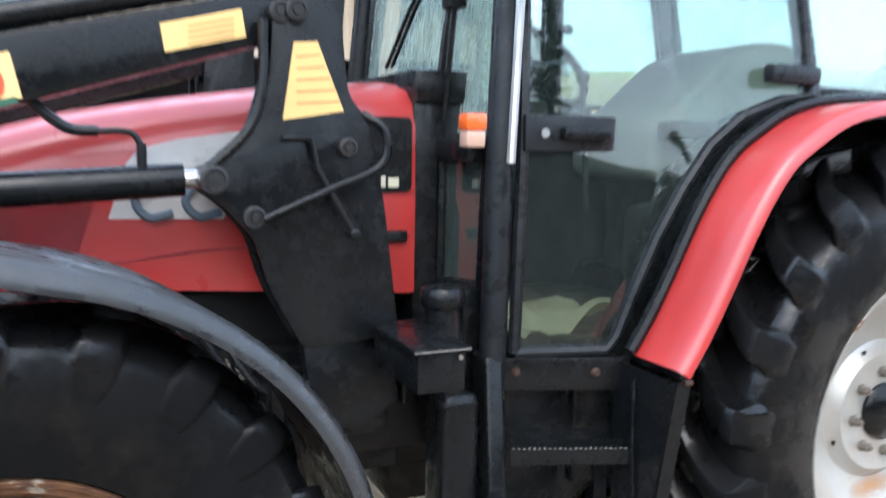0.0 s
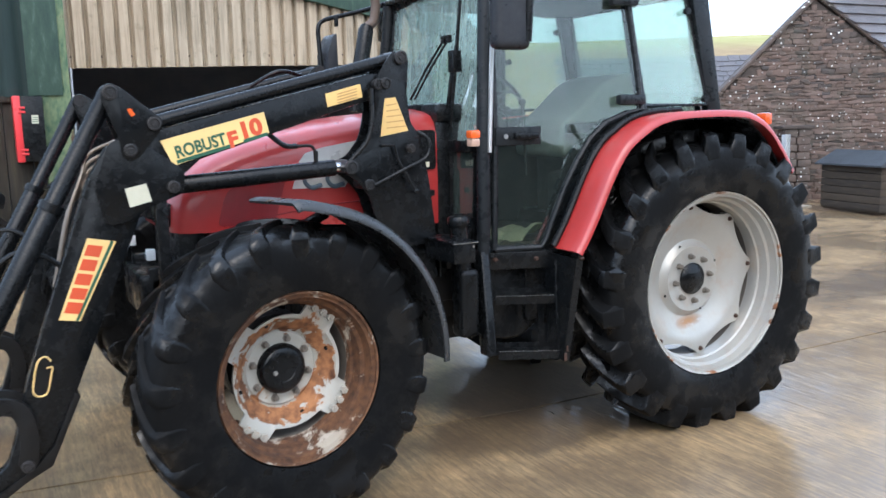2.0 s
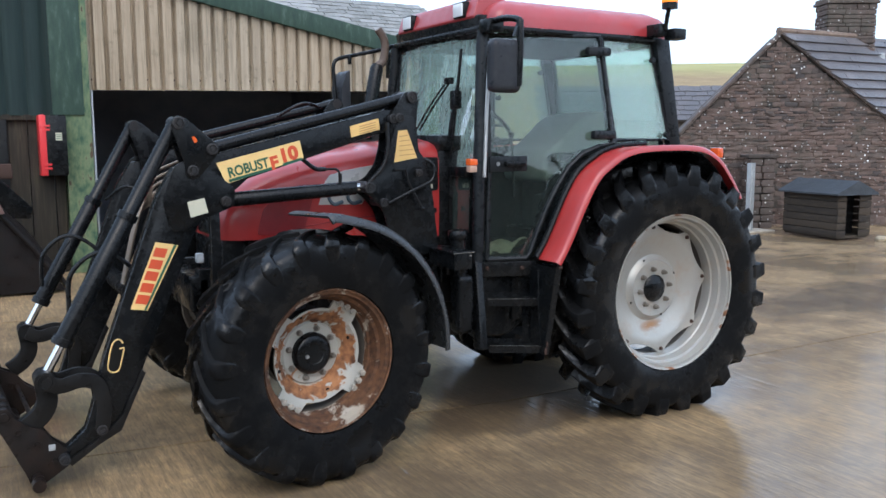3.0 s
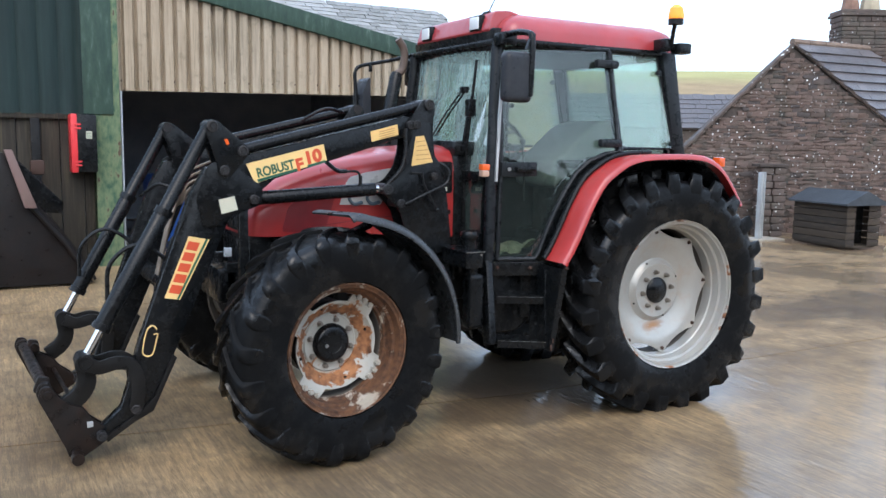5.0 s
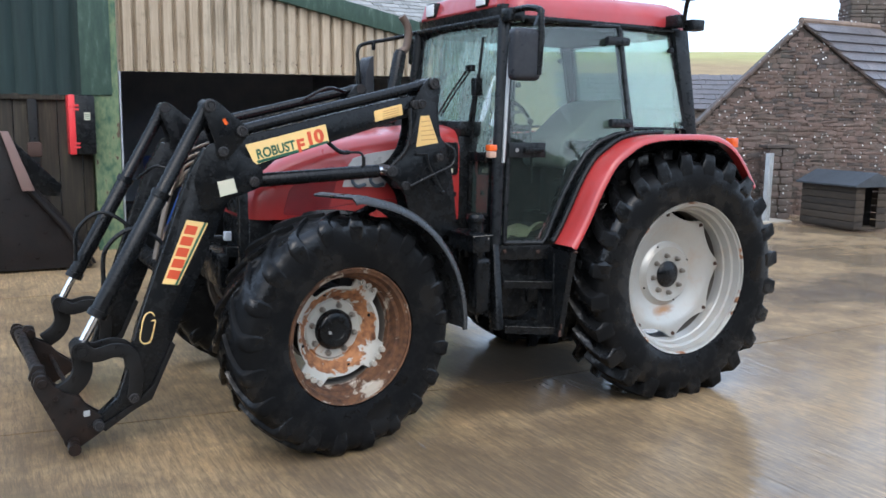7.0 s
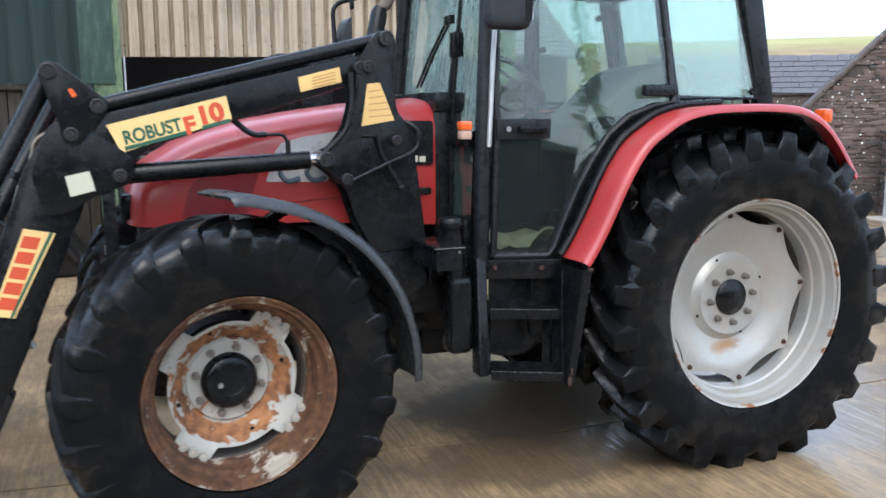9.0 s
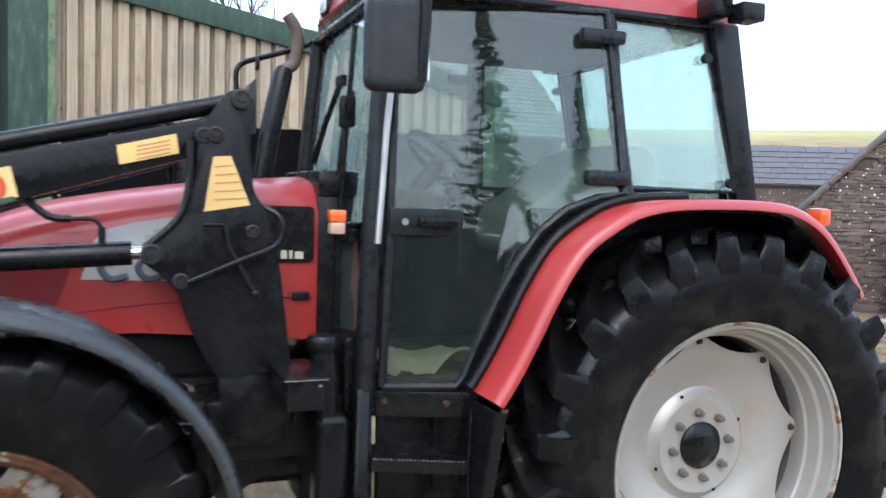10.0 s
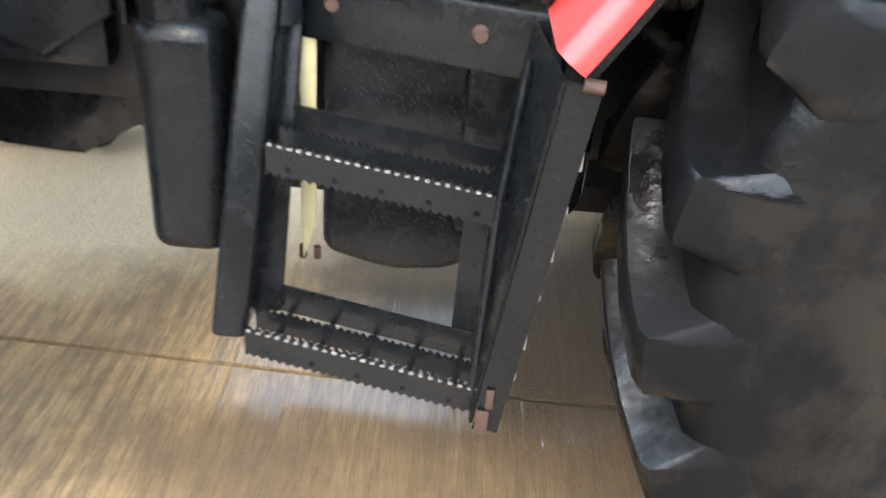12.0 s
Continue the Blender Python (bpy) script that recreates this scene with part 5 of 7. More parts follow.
def bar(stations, b=0.0):
    """A rectangular bar through stations of (x0, x1, y0, y1, z)."""
    bm = bmesh.new()
    rows = [[bm.verts.new(p) for p in ((x0, y0, z), (x1, y0, z), (x1, y1, z), (x0, y1, z))] for x0, x1, y0, y1, z in stations]
    for a, c in zip(rows, rows[1:]):
        for k in range(4):
            bm.faces.new((a[k], a[(k + 1) % 4], c[(k + 1) % 4], c[k]))
    bm.faces.new(rows[0][::-1])
    bm.faces.new(rows[-1])
    bmesh.ops.recalc_face_normals(bm, faces=bm.faces)
    return bev(bm, b, 3)


steps = part("step_ladder", bar([(-1.140, -1.088, 0.205, 0.290, 0.552), (-1.120, -1.068, 0.265, 0.350, 0.80), (-1.100, -1.047, 0.335, 0.420, 1.06)], 0.012), BLACK, tractor, "black steel access steps with serrated treads")
part("side_plate", pane([(-0.752, 0.128, 0.500), (-0.700, 0.082, 1.020), (-0.722, 0.30, 1.030), (-0.745, 0.275, 0.80), (-0.752, 0.245, 0.53)], 0.006), BLACK, steps)
part("plate_flange", pane([(-0.752, 0.128, 0.495), (-0.716, 0.124, 0.495), (-0.662, 0.080, 1.018), (-0.700, 0.084, 1.022)], 0.006), BLACK, steps)
part("back_flange", pane([(-0.756, 0.275, 0.53), (-0.790, 0.280, 0.53), (-0.785, 0.305, 0.86), (-0.748, 0.300, 0.86)], 0.005), BLACK, steps)
part("fold_edge", tube([(-0.730, 0.215, 1.0), (-0.746, 0.190, 0.82), (-0.756, 0.148, 0.53)], 0.006, 8), BLACK, steps)
part("pipe_stub", tube([(-0.684, 0.076, 1.022), (-0.662, 0.074, 1.020)], 0.008, 12), RUST, steps, "worn steel pipe end")
for p, w_, h_ in (((-0.734, 0.112, 0.56), 0.005, 0.016), ((-0.741, 0.117, 0.515), 0.009, 0.02)):
    part("rust_chip", box(p[0] - w_, p[0] + w_, p[1] - 0.004, p[1] - 0.001, p[2] - h_, p[2] + h_, 0.001), RUST, steps)
for z_, w_ in ((0.60, 0.010), (0.66, 0.022), (0.735, 0.008), (0.80, 0.016), (0.865, 0.010), (0.93, 0.024)):
    k_ = (z_ - 0.495) / 0.525
    part("paint_chip", box(-0.7165 + 0.054 * k_, -0.7135 + 0.054 * k_, 0.1215 - 0.044 * k_, 0.1235 - 0.044 * k_, z_ - w_ / 2, z_ + w_ / 2), NUT, steps)
part("stringer_flange", bar([(-1.092, -1.050, 0.275, 0.290, 0.558), (-1.072, -1.040, 0.335, 0.350, 0.80), (-1.052, -1.030, 0.395, 0.410, 1.03)], 0.004), BLACK, steps)


def serrated(a, b, back, h=0.045, teeth=26):
    """A toothed tread bar from a to b, h deep."""
    d = b - a
    bm = bmesh.new()
    up = Vector((0, 0, 1))
    f = []
    for k in range(teeth * 2 + 1):
        p = a + d * (k / (teeth * 2)) + up * (0.007 if k % 2 else 0.0)
        q = a + d * (k / (teeth * 2)) - up * (h - (0.006 if k % 2 else 0.0))
        f.append([bm.verts.new(p), bm.verts.new(q), bm.verts.new(q + back * 0.005), bm.verts.new(p + back * 0.005)])
    for u, v in zip(f, f[1:]):
        for k in range(4):
            bm.faces.new((u[k], u[(k + 1) % 4], v[(k + 1) % 4], v[k]))
    bm.faces.new(f[0])
    bm.faces.new(f[-1][::-1])
    return bm


def slab_bar(a, b, back, h, up):
    """A plain flat plate standing behind a tread."""
    return pane([a + Vector((0, 0, up)), b + Vector((0, 0, up)), b - Vector((0, 0, h - up)), a - Vector((0, 0, h - up))], 0.006)


for a, b in ((LA, LB), (UA, UB)):
    back = (b - a).cross(Vector((0, 0, 1))).normalized()
    back = back if back.y > 0 else -back
    tr = part("tread", joined(serrated(a, b, back), serrated(a + back * 0.045 + Vector((0, 0, 0.004)), b + back * 0.045 + Vector((0, 0, 0.004)), back, 0.035, 30), slab_bar(a + back * 0.095, b + back * 0.095, back, 0.045, 0.022)), BLACK, steps, "serrated steel tread worn bright")
    edge = bmesh.new()
    for k in range(24):
        p, d = a + (b - a) * ((k + 0.35) / 24) - back * 0.003, (b - a) / 24 * (0.36 + 0.10 * ((k * 7) % 5) / 4)
        up = Vector((0, 0, 0.0030 - 0.0006 * (k % 3)))
        c = [edge.verts.new(q) for q in (p, p + d, p + d + up, p + up, p + back * 0.006, p + d + back * 0.006, p + d + up + back * 0.006, p + up + back * 0.006)]
        for f in ((0, 1, 2, 3), (7, 6, 5, 4), (3, 2, 6, 7), (0, 4, 5, 1), (1, 5, 6, 2), (4, 0, 3, 7)):
            edge.faces.new([c[i] for i in f])
    part("worn_edge", edge, STEEL, tr, "bright worn steel teeth")
    for k in range(5):
        p = a + (b - a) * (0.1 + 0.2 * k)
        part("tread_bar", tube([p - Vector((0, 0, 0.03)), p + back * 0.10 - Vector((0, 0, 0.03))], 0.005, 6), DARK_STEEL, tr)
for p in ((-0.990, 0.375, 1.004), (-0.788, 0.303, 1.000)):
    part("sill_bolt", lathe([(0, -0.010), (0.009, -0.010), (0.013, -0.002), (0.013, 0.012), (0, 0.012)], 12, at=p), RUST, steps)
part("fuel_tank", prism(round_poly([(-1.01, 1.0), (-0.60, 1.0), (-0.60, 0.70), (-0.735, 0.62), (-0.80, 0.572), (-0.90, 0.562), (-1.01, 0.592)], 0.03), 0.405, 0.74, 0.025, seg=3), BLACK_PLASTIC, tractor, "black moulded fuel tank")
part("tank_rib", box(-0.80, -0.66, 0.385, 0.41, 0.66, 0.99, 0.02, seg=3), BLACK_PLASTIC, tractor)
part("yellow_strap", joined(box(-1.039, -1.015, 0.388, 0.396, 0.645, 0.985, 0.002), prism([(-1.036, 0.648), (-1.018, 0.648), (-1.028, 0.61), (-1.036, 0.588)], 0.389, 0.395)), YELLOW_STRIP, tractor, "pale yellow strap")
for dx in (0.012, 0.035):
    part("rusty_stud", tube([(-1.05 + dx, 0.40, 0.605), (-1.05 + dx, 0.40, 0.583)], 0.006, 8), RUST, tractor)
part("side_canister", box(-1.243, -1.131, 0.285, 0.40, 0.640, 0.985, 0.036, seg=5), BLACK_PLASTIC, tractor, "black plastic side canister with water drops")
part("canister_neck", tube([(-1.200, 0.345, 0.96), (-1.203, 0.345, 1.10), (-1.215, 0.345, 1.205)], 0.044, 14), BLACK_PLASTIC, tractor)
part("filler_cap", lathe([(0, -0.026), (0.050, -0.026), (0.057, -0.016), (0.057, 0.014), (0.050, 0.024), (0, 0.024)], 10), BLACK_PLASTIC, tractor).matrix_world = pose(-1.215, 0.345, 1.222, 90, 0, 0)
bx = part("battery_box", box(-1.375, -1.262, 0.108, 0.40, 1.055, 1.150, 0.006), BLACK, tractor, "black steel box")
part("box_lid", box(-1.385, -1.252, 0.098, 0.41, 1.145, 1.157, 0.003), BLACK, bx)
part("box_bolt", lathe([(0, -0.005), (0.0055, -0.005), (0.0055, 0.004), (0, 0.004)], 10, at=(-1.275, 0.106, 1.132)), NUT, bx)
part("side_frame", joined(box(-1.62, -1.0, 0.46, 0.72, 0.80, 1.02, 0.03), box(-1.27, -1.15, 0.38, 0.45, 0.98, 1.10, 0.02)), DARK_STEEL, tractor)
for i in range(3):
    part("hydraulic_hose", tube(smooth_path([(-1.72 - 0.05 * i, 0.62, 1.12), (-1.62, 0.50 + 0.03 * i, 0.98 - 0.05 * i), (-1.48, 0.46, 1.00 + 0.03 * i), (-1.40, 0.5, 1.12)]), 0.011, 8), BLACK_PLASTIC, tractor)

part("box_edge", tube([(-1.386, 0.097, 1.151), (-1.252, 0.097, 1.151)], 0.0016, 6), NUT, bx, "edge worn to bare metal")
part("side_guard", prism([(-1.78, 0.92), (-1.24, 0.92), (-1.24, 0.70), (-1.365, 0.70), (-1.47, 0.637), (-1.61, 0.645), (-1.78, 0.71)], 0.60, 0.63, 0.006), BLACK, tractor)
part("edge_plate", box(-1.297, -1.285, 0.40, 0.47, 0.942, 1.115, 0.003), BLACK, tractor)
part("bracket_bar", bar([(-1.668, -1.655, 0.49, 0.54, 0.915), (-1.668, -1.655, 0.49, 0.54, 0.935)], 0.002), BLACK, tractor)
part("pipe_rail", tube(smooth_path([(-1.68, 0.52, 0.930), (-1.60, 0.51, 0.927), (-1.50, 0.50, 0.934), (-1.42, 0.50, 0.95)]), 0.011, 10), BLACK, tractor)
part("mud_strut", pane([(-1.700, 0.585, 0.860), (-1.672, 0.585, 0.858), (-1.622, 0.59, 0.700), (-1.628, 0.59, 0.655), (-1.650, 0.59, 0.690)], 0.012), RUST, tractor, "mud-caked brown strut")
part("brace", tube([(-1.600, 0.55, 0.848), (-1.515, 0.54, 0.888)], 0.006, 8), PIN, tractor)
for i, (x, z) in enumerate(((-1.700, 1.032), (-1.660, 1.000), (-1.615, 1.030), (-1.585, 0.985))):
    ln = part("fuel_line", tube(smooth_path([(x - 0.06, 0.66, z + 0.03), (x, 0.61, z), (x + 0.03, 0.60, z - 0.05), (x + 0.02, 0.61, z - 0.11)]), 0.007 + 0.002 * (i % 2), 8), BLACK, tractor)
    part("union_nut", lathe([(0, -0.012), (0.011, -0.012), (0.011, 0.012), (0, 0.012)], 6, at=(x, 0.607, z)), NUT, ln)
part("filter_bowl", lathe([(0, -0.05), (0.026, -0.05), (0.032, -0.03), (0.032, 0.045), (0.022, 0.05), (0, 0.05)], 18), BLACK_PLASTIC, tractor).matrix_world = pose(-1.535, 0.55, 0.985, 90, 0, 0)

# ---- front loader ----
loader = thing("front_loader", (-2.6, CY, 0), "black front loader with worn paint and cream stickers, lowered tool carrier", "loader")
PA, PB, PC, PD = (-2.775, 1.852), (-2.616, 1.727), (-2.713, 1.624), (-2.554, 1.467)
PE, PF, PG = (-1.521, 2.002), (-1.600, 1.885), (-1.789, 1.506)      # in the tower, before it is set back
TOOL, LINK, ROD = (-3.36, 0.277), (-3.19, 0.395), (-3.425, 0.665)


def pin(x, z, y0, y1, r=0.026):
    s = 1 if y1 > y0 else -1
    return lathe([(0, -0.012 * s), (r * 0.35, -0.012 * s), (r * 0.38, -0.006 * s), (r * 0.7, -0.006 * s), (r * 0.75, -0.012 * s), (r, -0.010 * s), (r, y1 - y0), (0, y1 - y0)], 20, at=(x, y0, z))


def loader_arm(s):
    def Y(v):
        return v if s > 0 else other(v)

    def P(pts, a, b, w=0.006, r=0.0):
        return prism(round_poly(pts, r) if r else pts, Y(a), Y(b), w)
    boom = part("boom", P([(-2.74, 1.60), (-2.70, 1.685), (-2.60, 1.700), (-1.625, 1.934), (-1.545, 1.934), (-1.525, 1.844), (-1.665, 1.804), (-2.43, 1.575), (-2.52, 1.50), (-2.60, 1.42), (-2.72, 1.37), (-2.80, 1.42)], 0.375, 0.475, 0.012), BLACK, loader, "black box-section boom")
    part("knee_plate", P([(-2.86, 1.48), (-2.79, 1.66), (-2.70, 1.68), (-2.50, 1.53), (-2.51, 1.44), (-2.56, 1.42), (-2.66, 1.385), (-2.72, 1.34), (-2.82, 1.32)], 0.365, 0.377, 0.003, 0.03), BLACK, boom)
    arm = part("lower_arm", P([(-2.885, 1.50), (-2.80, 1.64), (-2.70, 1.64), (-2.66, 1.42), (-2.72, 1.28), (-2.985, 0.66), (-3.06, 0.50), (-3.16, 0.345), (-3.27, 0.30), (-3.36, 0.245), (-3.39, 0.285), (-3.26, 0.40), (-3.225, 0.50), (-3.16, 0.74)], 0.385, 0.465, 0.012), BLACK, loader, "black lower loader arm")
    part("arm_edge_plate", P([(-2.995, 0.66), (-2.975, 0.64), (-3.10, 0.37), (-3.20, 0.32), (-3.33, 0.235), (-3.35, 0.262), (-3.17, 0.37), (-3.09, 0.45)], 0.372, 0.478, 0.004), DARK_STEEL, arm)
    for (x, z), par in ((PC, boom), (PD, boom), (PF, boom), (TOOL, arm), (LINK, arm)):
        part("pivot_pin", pin(x, z, Y(0.352), Y(0.49)), PIN, par)
    part("parking_stay", joined(box(-2.625, -2.575, min(Y(0.40), Y(0.45)), max(Y(0.40), Y(0.45)), 1.00, 1.42, 0.008)), BLACK, boom)
    bell = part("bell_crank", joined(P([(PA[0] - 0.04, PA[1] - 0.01), (PA[0] - 0.01, PA[1] + 0.04), (PA[0] + 0.035, PA[1] + 0.025), (PB[0] + 0.045, PB[1] + 0.01), (PB[0] + 0.02, PB[1] - 0.04), (PC[0] + 0.02, PC[1] - 0.045), (PC[0] - 0.035, PC[1] - 0.03), (PC[0] - 0.035, PC[1] + 0.03)], 0.352, 0.364, 0.003, 0.03),
                                    P([(PA[0] - 0.04, PA[1] - 0.01), (PA[0] - 0.01, PA[1] + 0.04), (PA[0] + 0.035, PA[1] + 0.025), (PB[0] + 0.045, PB[1] + 0.01), (PB[0] + 0.02, PB[1] - 0.04), (PC[0] + 0.02, PC[1] - 0.045), (PC[0] - 0.035, PC[1] - 0.03), (PC[0] - 0.035, PC[1] + 0.03)], 0.478, 0.490, 0.003, 0.03)), BLACK, loader)
    part("pivot_pin", pin(*PA, Y(0.345), Y(0.495), 0.03), PIN, bell)
    part("pivot_pin", pin(*PB, Y(0.345), Y(0.495), 0.028), PIN, bell)
    rod = part("levelling_rod", tube([(PB[0], Y(0.42), PB[1]), (PB[0] + 0.3, Y(0.42), PB[1] + 0.3 * 0.251), (PE[0] + 0.035, Y(0.42), PE[1] + 0.004)], 0.030, 14), BLACK, loader)
    # tilt cylinder
    a3, r3 = Vector((PA[0], Y(0.42), PA[1])), Vector((ROD[0], Y(0.42), ROD[1]))
    cyl = part("tilt_cylinder", tube([a3, a3.lerp(r3, 0.36), a3.lerp(r3, 0.37), a3.lerp(r3, 0.862), a3.lerp(r3, 0.865)], 0.04, 18, [0.036, 0.036, 0.044, 0.044, 0.04]), BLACK, loader)
    part("gland", tube([a3.lerp(r3, 0.845), a3.lerp(r3, 0.872)], 0.051, 18), BLACK, cyl)
    part("hose_fitting", tube([a3.lerp(r3, 0.36), a3.lerp(r3, 0.385)], 0.050, 14), BLACK, cyl)
    part("piston_rod", tube([a3.lerp(r3, 0.85), r3], 0.022, 16), CHROME, cyl, "bright chromed piston rod")
    part("rod_eye", pin(ROD[0], ROD[1], Y(0.36), Y(0.48), 0.045), DARK_STEEL, cyl)
    # lift cylinder
    d3, g3 = Vector((PD[0], Y(0.42), PD[1])), Vector((PG[0] + 0.035, Y(0.42), PG[1] + 0.004))
    lc = part("lift_cylinder", tube([d3, d3.lerp(g3, 0.03), d3.lerp(g3, 0.93)], 0.036, 18, [0.03, 0.038, 0.038]), BLACK, loader)
    part("piston_rod", tube([d3.lerp(g3, 0.92), g3], 0.022, 14), CHROME, lc)
    part("hose_elbow", joined(tube([d3.lerp(g3, 0.82) + Vector((0, 0, 0.03)), d3.lerp(g3, 0.82) + Vector((0, 0, 0.085))], 0.011, 10), tube(smooth_path([d3.lerp(g3, 0.82) + Vector((0, 0, 0.08)), d3.lerp(g3, 0.79) + Vector((0, 0, 0.11)), d3.lerp(g3, 0.70) + Vector((0, 0, 0.115))]), 0.007, 8)), DARK_STEEL, lc)
    part("hydraulic_hose", tube(smooth_path([d3.lerp(g3, 0.71) + Vector((0, 0, 0.115)), (-2.05, Y(0.42), 1.62), (-2.13, Y(0.43), 1.685)]), 0.012, 8), BLACK_PLASTIC, lc)
    # tower
    tw = part("tower", joined(P([(-1.56, 2.03), (-1.505, 2.035), (-1.475, 2.00), (-1.49, 1.85), (-1.475, 1.70), (-1.425, 1.645), (-1.385, 1.45), (-1.345, 1.12), (-1.585, 1.10), (-1.665, 1.25), (-1.70, 1.37), (-1.76, 1.44), (-1.82, 1.48), (-1.82, 1.53), (-1.755, 1.55), (-1.69, 1.63), (-1.66, 1.73), (-1.65, 1.90)], 0.352, 0.364, 0.003, 0.03),
                              P([(-1.56, 2.03), (-1.505, 2.035), (-1.475, 2.00), (-1.49, 1.85), (-1.475, 1.70), (-1.425, 1.645), (-1.385, 1.45), (-1.345, 1.12), (-1.585, 1.10), (-1.665, 1.25), (-1.70, 1.37), (-1.76, 1.44), (-1.82, 1.48), (-1.82, 1.53), (-1.755, 1.55), (-1.69, 1.63), (-1.66, 1.73), (-1.65, 1.90)], 0.486, 0.498, 0.003, 0.03),
                              box(-1.575, -1.37, min(Y(0.362), Y(0.49)), max(Y(0.362), Y(0.49)), 1.115, 1.30, 0.01)), BLACK, loader, "black loader tower plates")
    for (x, z), r in ((PE, 0.032), (PF, 0.026), (PG, 0.032), ((-1.48, 1.58), 0.022), ((-1.70, 1.42), 0.026)):
        part("pivot_pin", pin(x, z, Y(0.343), Y(0.50), r), PIN, tw)
    part("lock_lever", tube([(-1.635, Y(0.335), 1.60), (-1.57, Y(0.333), 1.60), (-1.555, Y(0.330), 1.53), (-1.475, Y(0.320), 1.385)], 0.007, 8), DARK_STEEL, tw)
    part("lever_knob", lathe([(0, -0.016), (0.013, -0.01), (0.015, 0.0), (0.013, 0.01), (0, 0.016)], 12, at=(-1.47, Y(0.32), 1.378)), BLACK_PLASTIC, tw)
    part("hydraulic_hose", tube(smooth_path([(-1.44, Y(0.36), 1.66), (-1.39, Y(0.335), 1.62), (-1.40, Y(0.33), 1.54), (-1.52, Y(0.325), 1.485), (-1.68, Y(0.33), 1.415)]), 0.010, 8), BLACK_PLASTIC, tw)
    part("hydraulic_hose", tube(smooth_path([(-1.675, Y(0.345), 1.86), (-1.68, Y(0.34), 1.72), (-1.71, Y(0.34), 1.62), (-1.80, Y(0.345), 1.53)]), 0.012, 8), BLACK_PLASTIC, tw)
    part("leg", P([(-1.58, 1.13), (-1.35, 1.13), (-1.34, 0.95), (-1.45, 0.88), (-1.56, 0.92)], 0.40, 0.47, 0.01), BLACK, tw)
    part("cross_bracket", box(-1.62, -1.36, min(Y(0.42), Y(0.78)), max(Y(0.42), Y(0.78)), 0.86, 1.02, 0.02), BLACK, tw)
    # curved tool links
    def banana(pts, w, a, b):
        c = smooth_path([Vector((x, 0, z)) for x, z in pts], 6)
        up, lo = [], []
        for i, p in enumerate(c):
            d = (c[min(i + 1, len(c) - 1)] - c[max(i - 1, 0)]).normalized()
            n = Vector((-d.z, 0, d.x)) * w
            up.append((p.x + n.x, p.z + n.z))
            lo.append((p.x - n.x, p.z - n.z))
        return prism(up + lo[::-1], Y(a), Y(b), 0.004)
    tl = part("tool_link", joined(banana([ROD, (-3.36, 0.635), (-3.27, 0.65), (-3.20, 0.62), (-3.175, 0.52), LINK], 0.035, 0.352, 0.372), banana([ROD, (-3.36, 0.635), (-3.27, 0.65), (-3.20, 0.62), (-3.175, 0.52), LINK], 0.035, 0.478, 0.498)), DARK_STEEL, loader, "curved black steel link")
    part("tool_link", banana([ROD, (-3.415, 0.56), (-3.45, 0.49), (-3.52, 0.44)], 0.045, 0.40, 0.45), DARK_STEEL, loader, "curved black steel link")
    # stickers
    return boom, arm, tw, bell


near = loader_arm(1)
far = loader_arm(-1)
part("cross_tube", joined(tube([(-2.96, 0.44, 0.98), (-2.96, 1.56, 0.98)], 0.05, 16)), BLACK, loader)
for k in range(4):
    dz, dy = -0.033 * k, 0.004 * k
    part("steel_oil_pipe", tube(smooth_path([(-2.62, 0.66 + dy, 1.70 + dz), (-2.728, 0.62 + dy, 1.66 + dz), (-2.845, 0.62 + dy, 1.605 + dz), (-2.875, 0.62 + dy, 1.525 + 0.8 * dz), (-2.94, 0.60 + 0.02 * k, 1.367), (-3.02, 0.60 + 0.02 * k, 1.05)], 4), 0.0075, 8), OIL_PIPE, loader, "tarnished steel oil pipe")
for y, x in ((1.50, -3.05), (0.62, -3.0)):
    part("hydraulic_hose", tube(smooth_path([(x - 0.28, y, 0.93), (x - 0.26, y, 1.12), (x - 0.12, y - 0.02, 1.22), (x + 0.04, y - 0.04, 1.10), (x + 0.02, y - 0.03, 0.88)]), 0.012, 8), BLACK_PLASTIC, loader)
part("hydraulic_hose", tube(smooth_path([(-2.96, 1.50, 1.42), (-2.85, 1.40, 1.50), (-2.72, 1.35, 1.42), (-2.70, 1.32, 1.30)]), 0.010, 8), BLACK_PLASTIC, loader)
for k in range(3):
    part("pipe_union", tube([(-3.02 + 0.03 * k, 0.60, 0.92 - 0.04 * k), (-2.97 + 0.03 * k, 0.58, 0.86 - 0.04 * k)], 0.013, 8), STEEL, loader)
part("hose_bridge", tube(smooth_path([(-1.9, 1.5, 1.92), (-1.75, 1.45, 2.0), (-1.6, 1.5, 1.98)]), 0.011, 8), BLACK_PLASTIC, loader)

# tool carrier
tc = part("tool_carrier", joined(tube([(-3.60, 0.40, 0.515), (-3.66, 1.62, 0.515)], 0.030, 16), tube([(-3.475, 0.34, 0.205), (-3.53, 1.64, 0.205)], 0.026, 16), tube([(-3.55, 0.46, 0.40), (-3.61, 1.58, 0.40)], 0.022, 12)), CARRIER, loader, "rusty dark tool carrier frame")
side = [(-3.645, 0.50), (-3.63, 0.555), (-3.585, 0.555), (-3.555, 0.50), (-3.50, 0.455), (-3.44, 0.43), (-3.40, 0.365), (-3.325, 0.305), (-3.315, 0.255), (-3.36, 0.225), (-3.455, 0.165), (-3.51, 0.175), (-3.525, 0.225)]
